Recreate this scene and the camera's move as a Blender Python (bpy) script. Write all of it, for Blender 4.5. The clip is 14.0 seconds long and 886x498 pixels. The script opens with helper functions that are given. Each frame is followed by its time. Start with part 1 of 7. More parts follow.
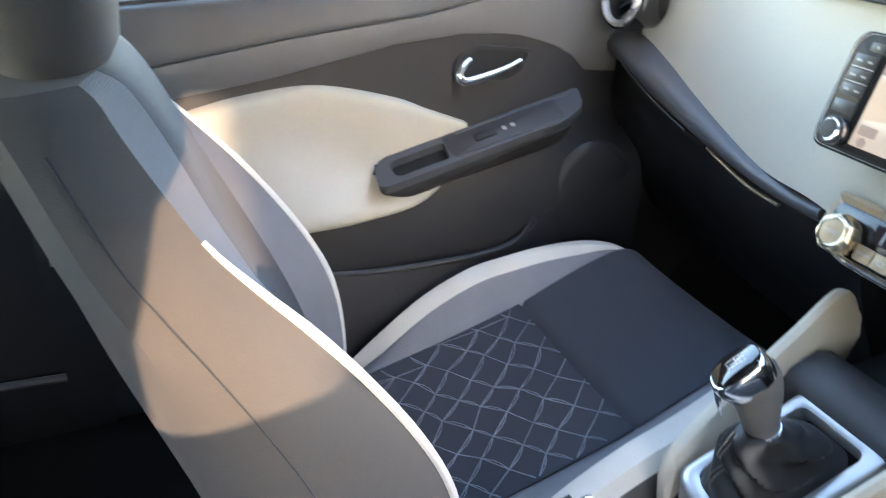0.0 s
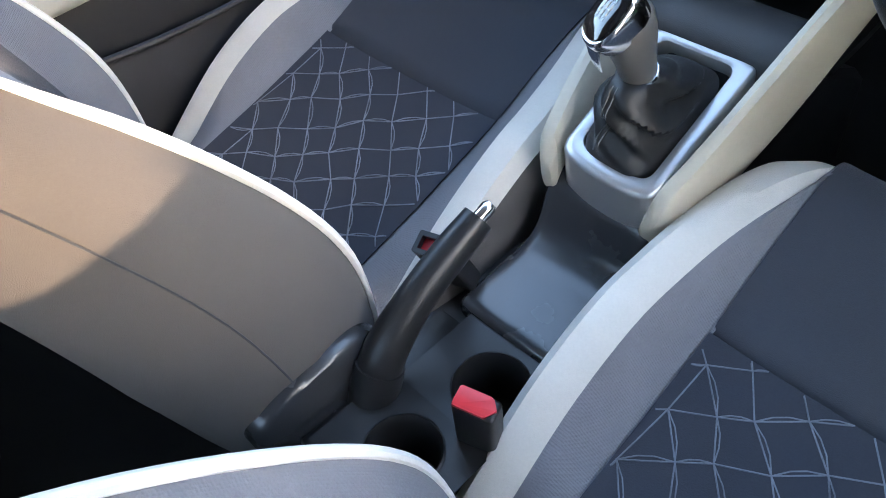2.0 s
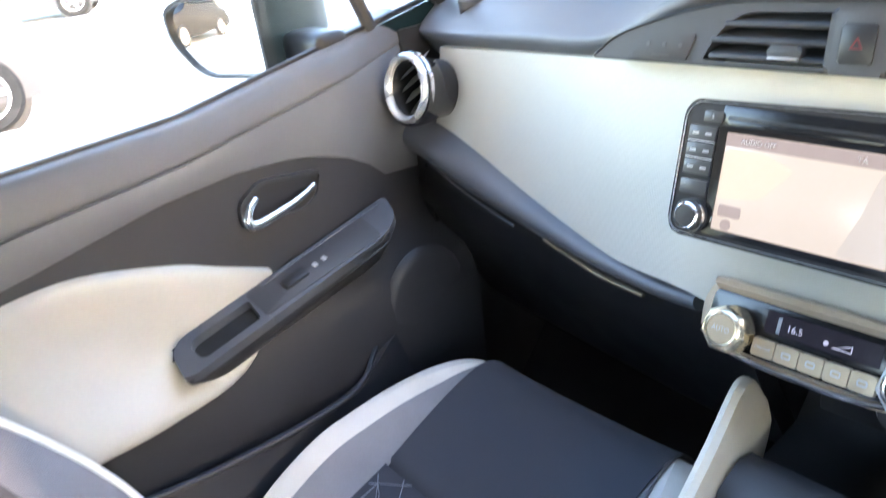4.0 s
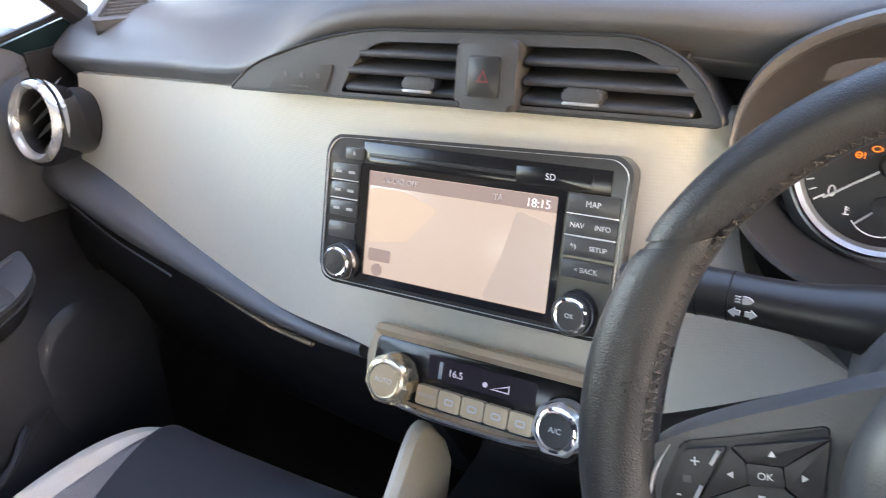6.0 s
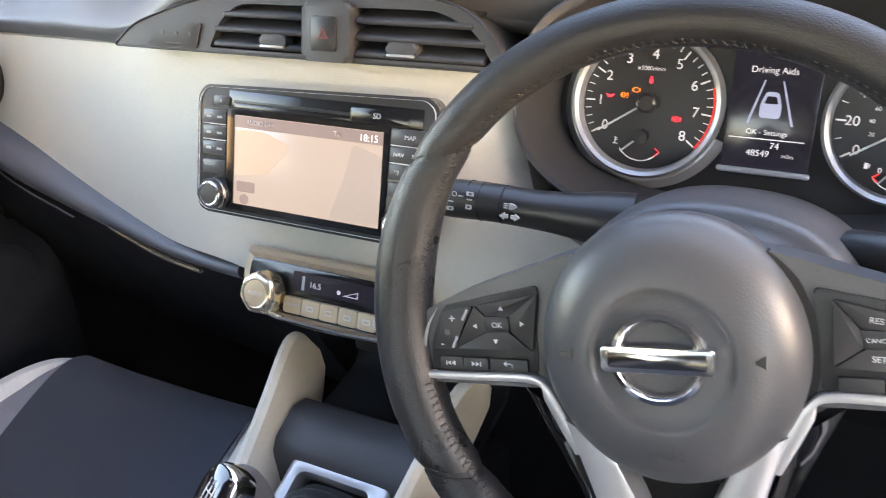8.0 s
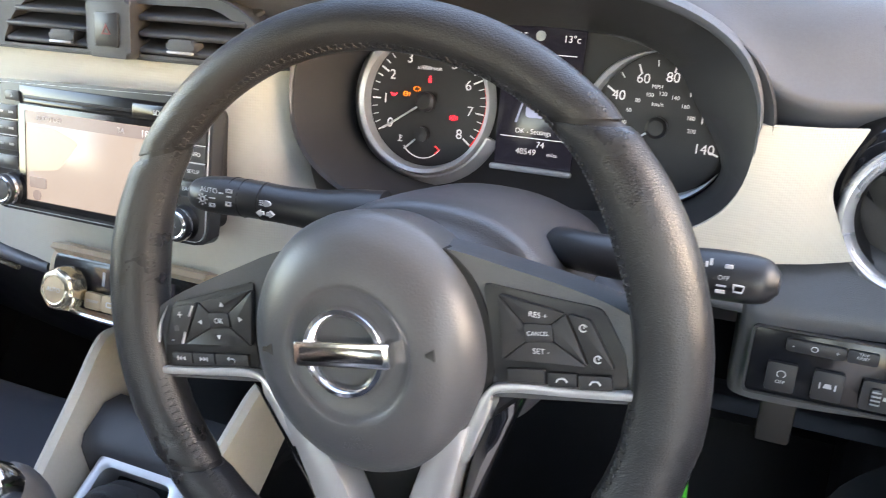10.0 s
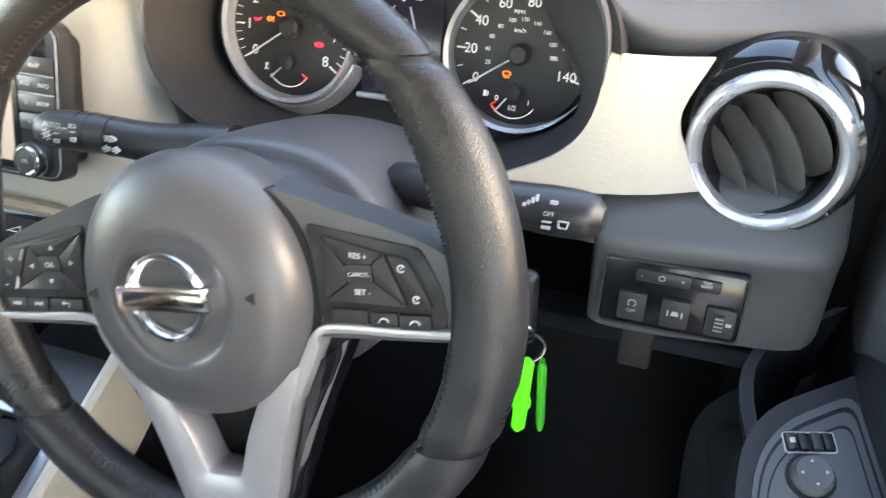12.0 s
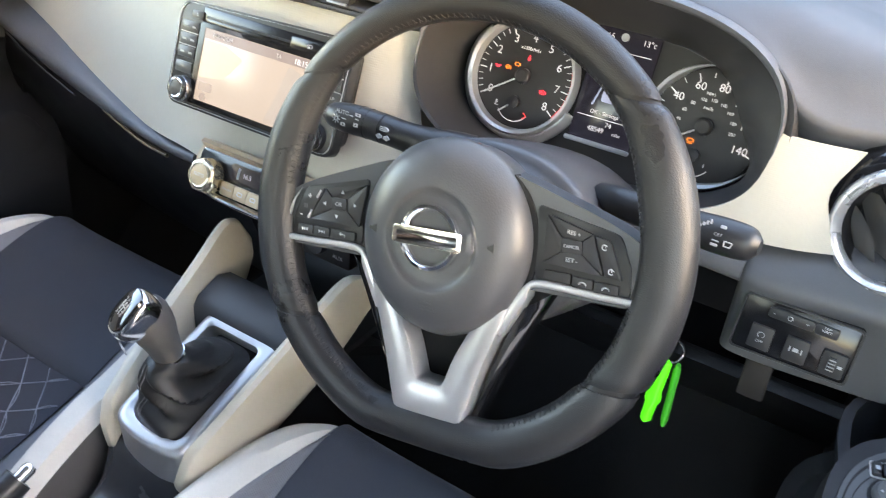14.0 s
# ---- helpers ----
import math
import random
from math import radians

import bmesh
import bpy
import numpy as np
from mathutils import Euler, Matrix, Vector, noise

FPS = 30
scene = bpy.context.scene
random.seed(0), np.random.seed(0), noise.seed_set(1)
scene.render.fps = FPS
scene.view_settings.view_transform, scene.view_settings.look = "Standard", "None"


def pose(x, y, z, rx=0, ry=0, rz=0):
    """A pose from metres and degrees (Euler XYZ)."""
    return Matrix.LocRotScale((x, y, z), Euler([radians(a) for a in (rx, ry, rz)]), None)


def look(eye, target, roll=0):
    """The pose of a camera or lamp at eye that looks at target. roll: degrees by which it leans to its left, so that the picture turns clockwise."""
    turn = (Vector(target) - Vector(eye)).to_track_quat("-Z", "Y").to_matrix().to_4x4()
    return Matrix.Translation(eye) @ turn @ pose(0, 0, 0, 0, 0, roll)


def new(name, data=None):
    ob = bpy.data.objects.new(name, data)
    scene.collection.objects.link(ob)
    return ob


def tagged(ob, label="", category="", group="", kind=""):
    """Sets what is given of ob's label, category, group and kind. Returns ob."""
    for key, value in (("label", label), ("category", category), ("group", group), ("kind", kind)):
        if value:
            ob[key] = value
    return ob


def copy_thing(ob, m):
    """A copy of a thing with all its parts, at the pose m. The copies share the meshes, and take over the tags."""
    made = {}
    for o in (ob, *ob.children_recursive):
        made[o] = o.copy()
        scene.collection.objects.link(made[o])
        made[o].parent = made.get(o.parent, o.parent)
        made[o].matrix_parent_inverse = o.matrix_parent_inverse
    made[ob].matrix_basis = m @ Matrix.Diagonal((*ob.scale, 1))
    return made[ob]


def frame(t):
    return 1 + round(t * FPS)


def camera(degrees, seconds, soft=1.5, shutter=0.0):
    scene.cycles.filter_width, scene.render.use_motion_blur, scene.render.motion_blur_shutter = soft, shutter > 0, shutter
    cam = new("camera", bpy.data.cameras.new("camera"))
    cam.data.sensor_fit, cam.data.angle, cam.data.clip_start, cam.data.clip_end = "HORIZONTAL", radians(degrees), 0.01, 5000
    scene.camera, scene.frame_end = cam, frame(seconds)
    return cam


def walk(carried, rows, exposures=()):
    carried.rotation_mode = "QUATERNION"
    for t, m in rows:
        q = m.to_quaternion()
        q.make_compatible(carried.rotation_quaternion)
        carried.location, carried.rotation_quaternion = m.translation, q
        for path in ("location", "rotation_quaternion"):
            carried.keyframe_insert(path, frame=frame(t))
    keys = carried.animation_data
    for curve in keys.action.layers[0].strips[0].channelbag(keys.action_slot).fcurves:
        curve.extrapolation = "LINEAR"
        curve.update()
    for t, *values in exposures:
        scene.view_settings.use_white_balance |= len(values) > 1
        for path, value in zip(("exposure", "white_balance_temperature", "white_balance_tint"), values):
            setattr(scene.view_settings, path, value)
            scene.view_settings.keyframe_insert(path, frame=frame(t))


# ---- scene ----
cam = camera(58.0, 14.0, soft=0.95, shutter=0.35)
PATH = [
    (0, (0.482, -0.509, 0.862), (-1.158, 0.167, -0.061), 0.6),
    (0.5, (0.44, -0.532, 0.842), (-1.03, 0.372, -0.17), -1.6),
    (1, (0.387, -0.506, 0.831), (-0.905, 0.517, -0.301), -2.2),
    (1.5, (0.383, -0.51, 0.81), (-0.759, 0.494, -0.49), -3.8),
    (2, (0.379, -0.513, 0.794), (-0.689, 0.335, -0.668), -8.2),
    (2.5, (0.37, -0.506, 0.81), (-0.76, 0.368, -0.589), -7.9),
    (3, (0.368, -0.498, 0.831), (-0.866, 0.46, -0.417), -6.8),
    (3.5, (0.344, -0.464, 0.853), (-1.03, 0.563, -0.175), -7.0),
    (3.7, (0.326, -0.441, 0.867), (-1.103, 0.602, -0.065), -7.3),
    (4, (0.301, -0.398, 0.886), (-1.18, 0.674, 0.074), -8.6),
    (4.1, (0.293, -0.402, 0.894), (-1.17, 0.717, 0.114), -8.6),
    (4.2, (0.288, -0.386, 0.883), (-1.178, 0.758, 0.147), -8.3),
    (6.3, (0.301, -0.286, 0.87), (-0.631, 1.254, -0.002), -3.7),
    (6.5, (0.304, -0.286, 0.863), (-0.611, 1.252, -0.029), -3.4),
    (7, (0.327, -0.3, 0.865), (-0.552, 1.235, -0.067), -3.2),
    (7.5, (0.383, -0.329, 0.876), (-0.481, 1.215, -0.056), -3.6),
    (8, (0.431, -0.359, 0.899), (-0.403, 1.19, -0.052), -3.9),
    (8.5, (0.464, -0.364, 0.9), (-0.317, 1.203, -0.067), -3.2),
    (8.7, (0.474, -0.362, 0.899), (-0.272, 1.222, -0.069), -2.6),
    (10.8, (0.609, -0.261, 0.907), (-0.077, 1.341, -0.072), -1.6),
    (11, (0.616, -0.251, 0.91), (-0.04, 1.332, -0.121), -1.9),
    (11.3, (0.634, -0.241, 0.906), (0.021, 1.328, -0.172), -2.1),
    (11.5, (0.633, -0.239, 0.912), (0.083, 1.321, -0.213), -1.3),
    (12, (0.629, -0.268, 0.905), (0.054, 1.263, -0.245), -1.2),
    (12.5, (0.582, -0.344, 0.913), (-0.116, 1.159, -0.207), 0.5),
    (13, (0.586, -0.412, 0.93), (-0.275, 1.089, -0.073), 2.6),
    (13.5, (0.617, -0.448, 0.942), (-0.298, 1.041, -0.03), 4.4),
    (14, (0.64, -0.458, 0.933), (-0.217, 1.048, -0.065), 6.2),
]
walk(cam, [(t, look(eye, target, roll)) for t, eye, target, roll in PATH],
     [(0.0, 4.40, 6800, 13), (1.0, 4.44, 6800, 13), (3.0, 4.40, 6800, 13), (3.8, 4.72, 6600, 16), (4.2, 4.85, 6600, 17), (6.3, 4.38, 7400, 24), (8.7, 4.43, 7600, 23), (11.0, 4.38, 7300, 20), (11.5, 4.45, 7500, 19), (12.2, 4.62, 7600, 18), (14.0, 4.56, 7600, 18)])

# ---- light ----
SUN_DIR = Vector((-1.0, -0.02, -0.28)).normalized()
world = bpy.data.worlds.new("sky")
scene.world = world
world.use_nodes = True
wn, wl = world.node_tree.nodes, world.node_tree.links
sky = wn.new("ShaderNodeTexSky")
sky.sky_type, sky.sun_disc = "NISHITA", False
sky.sun_elevation = math.atan2(-SUN_DIR.z, math.hypot(SUN_DIR.x, SUN_DIR.y))
sky.sun_rotation = math.atan2(-SUN_DIR.x, -SUN_DIR.y)
wn["Background"].inputs["Strength"].default_value = 0.15
wl.new(sky.outputs["Color"], wn["Background"].inputs["Color"])
sun = new("sun", bpy.data.lights.new("sun", "SUN"))
sun.data.energy, sun.data.angle, sun.data.color = 0.45, radians(0.6), (1.0, 0.73, 0.50)
sun.matrix_world = look((0, 0, 4), Vector((0, 0, 4)) + SUN_DIR)

# ---- building helpers ----
WM = {}


def thing(name, loc=(0, 0, 0), m=None, label="", category="", group="", kind=""):
    """An Empty at the base of a thing."""
    ob = new(name)
    ob.empty_display_size = 0.05
    ob.matrix_world = m if m is not None else Matrix.Translation(loc)
    WM[ob] = ob.matrix_world.copy()
    return tagged(ob, label, category, group, kind)


def part(name, bm, mat, parent=None, label="", local=False, sharp=38, kind="", category=""):
    """Links a bmesh as one mesh object; world coordinates unless local to the parent."""
    me = bpy.data.meshes.new(name)
    bmesh.ops.recalc_face_normals(bm, faces=bm.faces)
    base = WM.get(parent)
    if base is not None and not local:
        bm.transform(base.inverted())
    for f in bm.faces:
        f.smooth = True
    bm.to_mesh(me)
    bm.free()
    me.set_sharp_from_angle(angle=radians(sharp))
    me.materials.append(mat)
    ob = new(name, me)
    if parent is not None:
        ob.parent = parent
    WM[ob] = base.copy() if base is not None else Matrix.Identity(4)
    return tagged(ob, label, category, "", kind)


def frame_at(o, lean=0.0, yaw=0.0, roll=0.0):
    """Local x to the right, y up the leaning face, z out of the face towards the seats."""
    a = radians(lean)
    f = Matrix(((1, 0, 0), (0, math.sin(a), -math.cos(a)), (0, math.cos(a), math.sin(a)))).to_4x4()
    return Matrix.Translation(o) @ pose(0, 0, 0, 0, 0, yaw) @ f @ pose(0, 0, 0, 0, 0, roll)


def catmull(pts, n):
    """n points along a smooth line through pts."""
    p = np.array(pts, float)
    k = len(p) - 1
    q = np.vstack([2 * p[0] - p[1], p, 2 * p[-1] - p[-2]])
    out = []
    for i in range(n):
        s = i / (n - 1) * k
        j = min(int(s), k - 1)
        f = s - j
        a, b, c, d = q[j:j + 4]
        out.append(0.5 * (2 * b + (c - a) * f + (2 * a - 5 * b + 4 * c - d) * f * f + (3 * b - a - 3 * c + d) * f ** 3))
    return out


def grid_mesh(g, wrap=False):
    bm = bmesh.new()
    vs = [[bm.verts.new(p) for p in row] for row in g]
    for a, b in zip(vs, vs[1:]):
        m = len(a)
        for j in range(m if wrap else m - 1):
            bm.faces.new((a[j], a[(j + 1) % m], b[(j + 1) % m], b[j]))
    return bm, vs


def patch(ctrl, nu, nv, depth=None):
    """A smooth surface through rows of control points, with a back at the given offset."""
    rows = [catmull(r, nu) for r in ctrl]
    cols = [catmull([r[i] for r in rows], nv) for i in range(nu)]
    if depth is None:
        return grid_mesh(cols)[0]
    d = np.array(depth)
    bm = bmesh.new()
    f = [[bm.verts.new(p) for p in c] for c in cols]
    k = [[bm.verts.new(np.array(p) + d) for p in c] for c in cols]
    for i in range(nu - 1):
        for j in range(nv - 1):
            bm.faces.new((f[i][j], f[i + 1][j], f[i + 1][j + 1], f[i][j + 1]))
            bm.faces.new((k[i][j], k[i][j + 1], k[i + 1][j + 1], k[i + 1][j]))
    ring = [(i, 0) for i in range(nu)] + [(nu - 1, j) for j in range(1, nv)] + [(i, nv - 1) for i in range(nu - 2, -1, -1)] + [(0, j) for j in range(nv - 2, 0, -1)]
    for (a, b), (c, e) in zip(ring, ring[1:] + ring[:1]):
        bm.faces.new((f[a][b], k[a][b], k[c][e], f[c][e]))
    return bm


def loft(rings, caps=True, wrap=True, closed=False):
    bm, vs = grid_mesh(list(rings), wrap)
    if closed:
        a, b = vs[-1], vs[0]
        for j in range(len(a)):
            bm.faces.new((a[j], a[(j + 1) % len(a)], b[(j + 1) % len(a)], b[j]))
    elif caps:
        bm.faces.new(vs[0][::-1])
        bm.faces.new(vs[-1])
    return bm


def ribbon(a, b, n, z0, z1, r, dome=0.0):
    """A flat bar between two lines, with rounded upper edges."""
    A, B = [np.array(p) for p in catmull(a, n)], [np.array(p) for p in catmull(b, n)]
    rings = []
    for p, q in zip(A, B):
        e = min(0.3, r / max(1e-4, float(np.linalg.norm(q - p))))
        row = [(p, z0), (p, z1 - r), (p + (q - p) * e * 0.3, z1 - r * 0.3), (p + (q - p) * e, z1), ((p + q) / 2, z1 + dome), (q + (p - q) * e, z1), (q + (p - q) * e * 0.3, z1 - r * 0.3), (q, z1 - r), (q, z0)]
        rings.append([(float(v[0]), float(v[1]), z) for v, z in row])
    return loft(rings)


def lathe(prof, seg=32, a0=0.0, a1=360.0):
    full = abs(a1 - a0) >= 360
    n = seg if full else seg + 1
    rings = []
    for i in range(n):
        t = radians(a0 + (a1 - a0) * i / seg)
        rings.append([(r * math.cos(t), r * math.sin(t), z) for r, z in prof])
    bm = loft(rings, caps=False, wrap=False, closed=False)
    if full:
        bm.verts.ensure_lookup_table()
        m = len(prof)
        for j in range(m - 1):
            a, b = (n - 1) * m + j, j
            bm.faces.new((bm.verts[a], bm.verts[a + 1], bm.verts[b + 1], bm.verts[b]))
    bmesh.ops.remove_doubles(bm, verts=bm.verts, dist=1e-6)
    return bm


def ring_lathe(prof, seg=48, a0=0.0, a1=360.0):
    """A closed profile of (r, z) swept round the local z axis."""
    full = abs(a1 - a0) >= 360
    rings = []
    for i in range(seg if full else seg + 1):
        t = radians(a0 + (a1 - a0) * i / seg)
        rings.append([(r * math.cos(t), r * math.sin(t), z) for r, z in prof])
    return loft(rings, caps=not full, closed=full)


def tube(pts, rad, seg=10, closed=False):
    p = [Vector(q) for q in pts]
    n = len(p)
    rr = rad if hasattr(rad, "__len__") else [rad] * n
    t0 = (p[1] - p[0]).normalized()
    side = t0.orthogonal().normalized()
    rings = []
    for i in range(n):
        a, b = p[i - 1] if (i or closed) else p[i], p[(i + 1) % n] if (i < n - 1 or closed) else p[i]
        t = (b - a).normalized()
        side = (side - t * side.dot(t)).normalized()
        up = t.cross(side)
        rings.append([p[i] + (side * math.cos(2 * math.pi * k / seg) + up * math.sin(2 * math.pi * k / seg)) * rr[i] for k in range(seg)])
    return loft(rings, closed=closed)


def bevel(bm, w, seg=2, edges=None, angle=30):
    es = edges if edges is not None else [e for e in bm.edges if len(e.link_faces) == 2 and e.calc_face_angle(0) > radians(angle)]
    if w > 0 and es:
        bmesh.ops.bevel(bm, geom=es, offset=w, segments=seg, profile=0.5, affect="EDGES", clamp_overlap=True)
    return bm


def box(c, s, w=0.002, seg=2, m=None):
    bm = bmesh.new()
    bmesh.ops.create_cube(bm, size=1, matrix=Matrix.Translation(c) @ Matrix.Diagonal((*s, 1)))
    bevel(bm, w, seg)
    if m is not None:
        bm.transform(m)
    return bm


def rpoly(pts, r, n=5):
    """A polygon with rounded corners; r one radius or one for each corner."""
    out, k = [], len(pts)
    for i in range(k):
        p, a, b = Vector(pts[i]), Vector(pts[i - 1]), Vector(pts[(i + 1) % k])
        ri = r[i] if hasattr(r, "__len__") else r
        u, v = a - p, b - p
        d = min(ri, u.length * 0.49, v.length * 0.49)
        if d < 1e-5:
            out.append(tuple(p))
            continue
        s, e = p + u.normalized() * d, p + v.normalized() * d
        for j in range(n + 1):
            f = j / n
            out.append(tuple((1 - f) ** 2 * s + 2 * f * (1 - f) * p + f * f * e))
    return out


def prism(poly, z0, z1, w=0.001, m=None, seg=2):
    """A polygon in local x, y from z0 to z1, its top edge bevelled."""
    bm = bmesh.new()
    a = [bm.verts.new((x, y, z0)) for x, y in poly]
    b = [bm.verts.new((x, y, z1)) for x, y in poly]
    n = len(a)
    bm.faces.new(a[::-1])
    top = bm.faces.new(b)
    for i in range(n):
        bm.faces.new((a[i], a[(i + 1) % n], b[(i + 1) % n], b[i]))
    if w > 0:
        bevel(bm, w, seg, edges=list(top.edges))
    if m is not None:
        bm.transform(m)
    return bm


def frame_prism(outer, inner, z0, z1, m=None):
    """A flat frame between two outlines with as many points each."""
    rings = []
    for o, i in zip(outer, inner):
        rings.append([(*o, z0), (*o, z1), (*i, z1), (*i, z0)])
    bm = loft(rings, closed=True)
    if m is not None:
        bm.transform(m)
    return bm


def scaled_poly(poly, f):
    cx, cy = sum(p[0] for p in poly) / len(poly), sum(p[1] for p in poly) / len(poly)
    return [(cx + (x - cx) * f, cy + (y - cy) * f) for x, y in poly]


def rect(x0, y0, x1, y1):
    return [(x0, y0), (x1, y0), (x1, y1), (x0, y1)]


def join(bms):
    out = bmesh.new()
    for b in bms:
        me = bpy.data.meshes.new("tmp")
        b.to_mesh(me)
        b.free()
        out.from_mesh(me)
        bpy.data.meshes.remove(me)
    return out


def lettering(body, size, mat, parent, x, y, z, align="CENTER", roll=0.0, name="lettering", m=None):
    """Built-in font, flat on the local face."""
    cu = bpy.data.curves.new(name, "FONT")
    cu.body, cu.size, cu.align_x, cu.align_y, cu.extrude = body, size, align, "CENTER", 0.0001
    cu.materials.append(mat)
    ob = new(name, cu)
    ob.parent = parent
    ob.matrix_basis = (m if m is not None else Matrix.Identity(4)) @ pose(x, y, z, 0, 0, roll)
    return ob

# ---- materials ----
def mat(name, col, rough=0.5, metal=0.0, var=0.12, vscale=18.0, grain=0.0, gscale=900.0, gkind="noise", gdist=0.0006, spec=0.5, coat=0.0, emit=None, estr=0.0, sheen=0.0, rvar=0.1, dust=0.0):
    """Colour with slow and fine variation, surface grain as bump, uneven gloss."""
    m = bpy.data.materials.new(name)
    m.use_nodes = True
    n, l = m.node_tree.nodes, m.node_tree.links
    b = n["Principled BSDF"]
    tc = n.new("ShaderNodeTexCoord")
    big = n.new("ShaderNodeTexNoise")
    big.inputs["Scale"].default_value, big.inputs["Detail"].default_value = vscale, 5
    l.new(tc.outputs["Object"], big.inputs["Vector"])
    fine = n.new("ShaderNodeTexNoise")
    fine.inputs["Scale"].default_value, fine.inputs["Detail"].default_value = vscale * 22, 3
    l.new(tc.outputs["Object"], fine.inputs["Vector"])
    add = n.new("ShaderNodeMath")
    add.operation = "MULTIPLY_ADD"
    add.inputs[1].default_value = 0.45
    l.new(fine.outputs["Fac"], add.inputs[0])
    l.new(big.outputs["Fac"], add.inputs[2])
    mr = n.new("ShaderNodeMapRange")
    mr.inputs["From Min"].default_value, mr.inputs["From Max"].default_value = 0.45, 1.0
    mr.inputs["To Min"].default_value, mr.inputs["To Max"].default_value = 1 - var, 1 + var
    l.new(add.outputs[0], mr.inputs["Value"])
    mul = n.new("ShaderNodeVectorMath")
    mul.operation = "SCALE"
    mul.inputs[0].default_value = col
    l.new(mr.outputs[0], mul.inputs["Scale"])
    l.new(mul.outputs[0], b.inputs["Base Color"])
    rr = n.new("ShaderNodeMapRange")
    rr.inputs["From Min"].default_value, rr.inputs["From Max"].default_value = 0.3, 0.7
    rr.inputs["To Min"].default_value, rr.inputs["To Max"].default_value = max(0.02, rough - rvar * rough), min(1, rough + rvar * rough)
    l.new(big.outputs["Fac"], rr.inputs["Value"])
    l.new(rr.outputs[0], b.inputs["Roughness"])
    b.inputs["Metallic"].default_value = metal
    b.inputs["Specular IOR Level"].default_value = spec
    b.inputs["Coat Weight"].default_value = coat
    b.inputs["Coat Roughness"].default_value = 0.06
    b.inputs["Sheen Weight"].default_value = sheen
    if grain > 0:
        bp = n.new("ShaderNodeBump")
        bp.inputs["Strength"].default_value, bp.inputs["Distance"].default_value = grain, gdist
        if gkind == "voronoi":
            g = n.new("ShaderNodeTexVoronoi")
            g.feature = "DISTANCE_TO_EDGE"
            out = g.outputs["Distance"]
        elif gkind == "weave":
            g = n.new("ShaderNodeTexWave")
            g.bands_direction = "DIAGONAL"
            g.inputs["Distortion"].default_value = 2.0
            out = g.outputs["Fac"]
        elif gkind == "dots":
            g = n.new("ShaderNodeTexVoronoi")
            g.inputs["Randomness"].default_value = 0.12
            out = g.outputs["Distance"]
        else:
            g = n.new("ShaderNodeTexNoise")
            g.inputs["Detail"].default_value = 3
            out = g.outputs["Fac"]
        g.inputs["Scale"].default_value = gscale
        l.new(tc.outputs["Object"], g.inputs["Vector"])
        l.new(out, bp.inputs["Height"])
        l.new(bp.outputs[0], b.inputs["Normal"])
    if emit:
        b.inputs["Emission Color"].default_value = (*emit, 1)
        b.inputs["Emission Strength"].default_value = estr
    return m


M_SOFT = mat("soft dash plastic", (0.096, 0.099, 0.108), 0.50, grain=0.35, gscale=700, gkind="voronoi", var=0.10)
M_GREYTRIM = mat("grey door plastic", (0.112, 0.116, 0.124), 0.48, grain=0.3, gscale=800, gkind="voronoi", var=0.08)
M_RING = mat("polished satin ring", (0.64, 0.64, 0.65), 0.27, metal=0.75, var=0.02, rvar=0.15)
M_VANE = mat("grey vent vane", (0.25, 0.242, 0.235), 0.38, grain=0.2, gscale=800, gkind="voronoi", var=0.08)
M_LOWER = mat("grey lower dash plastic", (0.082, 0.083, 0.086), 0.48, grain=0.3, gscale=800, gkind="voronoi", var=0.08)
M_BOWL = mat("dark dial bowl plastic", (0.029, 0.029, 0.030), 0.42, grain=0.25, gscale=800, gkind="voronoi", var=0.08)
M_EDGE = mat("pale satin edge", (0.56, 0.56, 0.56), 0.30, metal=0.15, var=0.02)
M_BEZEL = mat("near-black bezel", (0.004, 0.004, 0.0045), 0.5, var=0.1)
M_DARK = mat("dark grained plastic", (0.038, 0.039, 0.043), 0.48, grain=0.4, gscale=650, gkind="voronoi", var=0.15)
M_SHROUD = mat("column shroud plastic", (0.050, 0.052, 0.058), 0.40, grain=0.3, gscale=600, gkind="voronoi", var=0.10)
M_DARKDOOR = mat("dark door plastic", (0.024, 0.025, 0.029), 0.50, grain=0.35, gscale=650, gkind="voronoi", var=0.12)
# lighter door plastic: sky sheen put into the passenger armrest's colour
M_SKYDOOR = mat("door plastic lightened by sky sheen", (0.060, 0.066, 0.078), 0.42, grain=0.3, gscale=700, gkind="voronoi", var=0.10)
M_BLACK = mat("black plastic", (0.012, 0.012, 0.013), 0.42, grain=0.2, gscale=900, var=0.2)
# near-black stands in for the shade inside shallow recesses and gaps
M_PIT = mat("near-black recess shade", (0.006, 0.006, 0.006), 0.8, grain=0.2, gscale=900, var=0.2)
M_CARPET = mat("black carpet", (0.012, 0.012, 0.013), 0.95, grain=1.0, gscale=1400, gdist=0.003, var=0.3)
M_CREAM = mat("cream leatherette", (0.50, 0.468, 0.398), 0.50, grain=0.32, gscale=420, gkind="dots", gdist=0.0007, var=0.04, vscale=7)
M_DIMPLE = mat("dimpled cream leatherette", (0.50, 0.46, 0.37), 0.46, grain=0.35, gscale=620, gkind="dots", gdist=0.0006, var=0.05, vscale=9)
M_FASCIA = mat("satin grey fascia", (0.0312, 0.0312, 0.0324), 0.24, var=0.08)
M_FASCIABTN = mat("grey fascia button", (0.039, 0.039, 0.0396), 0.36, grain=0.1, gscale=1500, var=0.08)
M_FAINT = mat("faint marking", (0.07, 0.07, 0.07), 0.6, var=0.02)
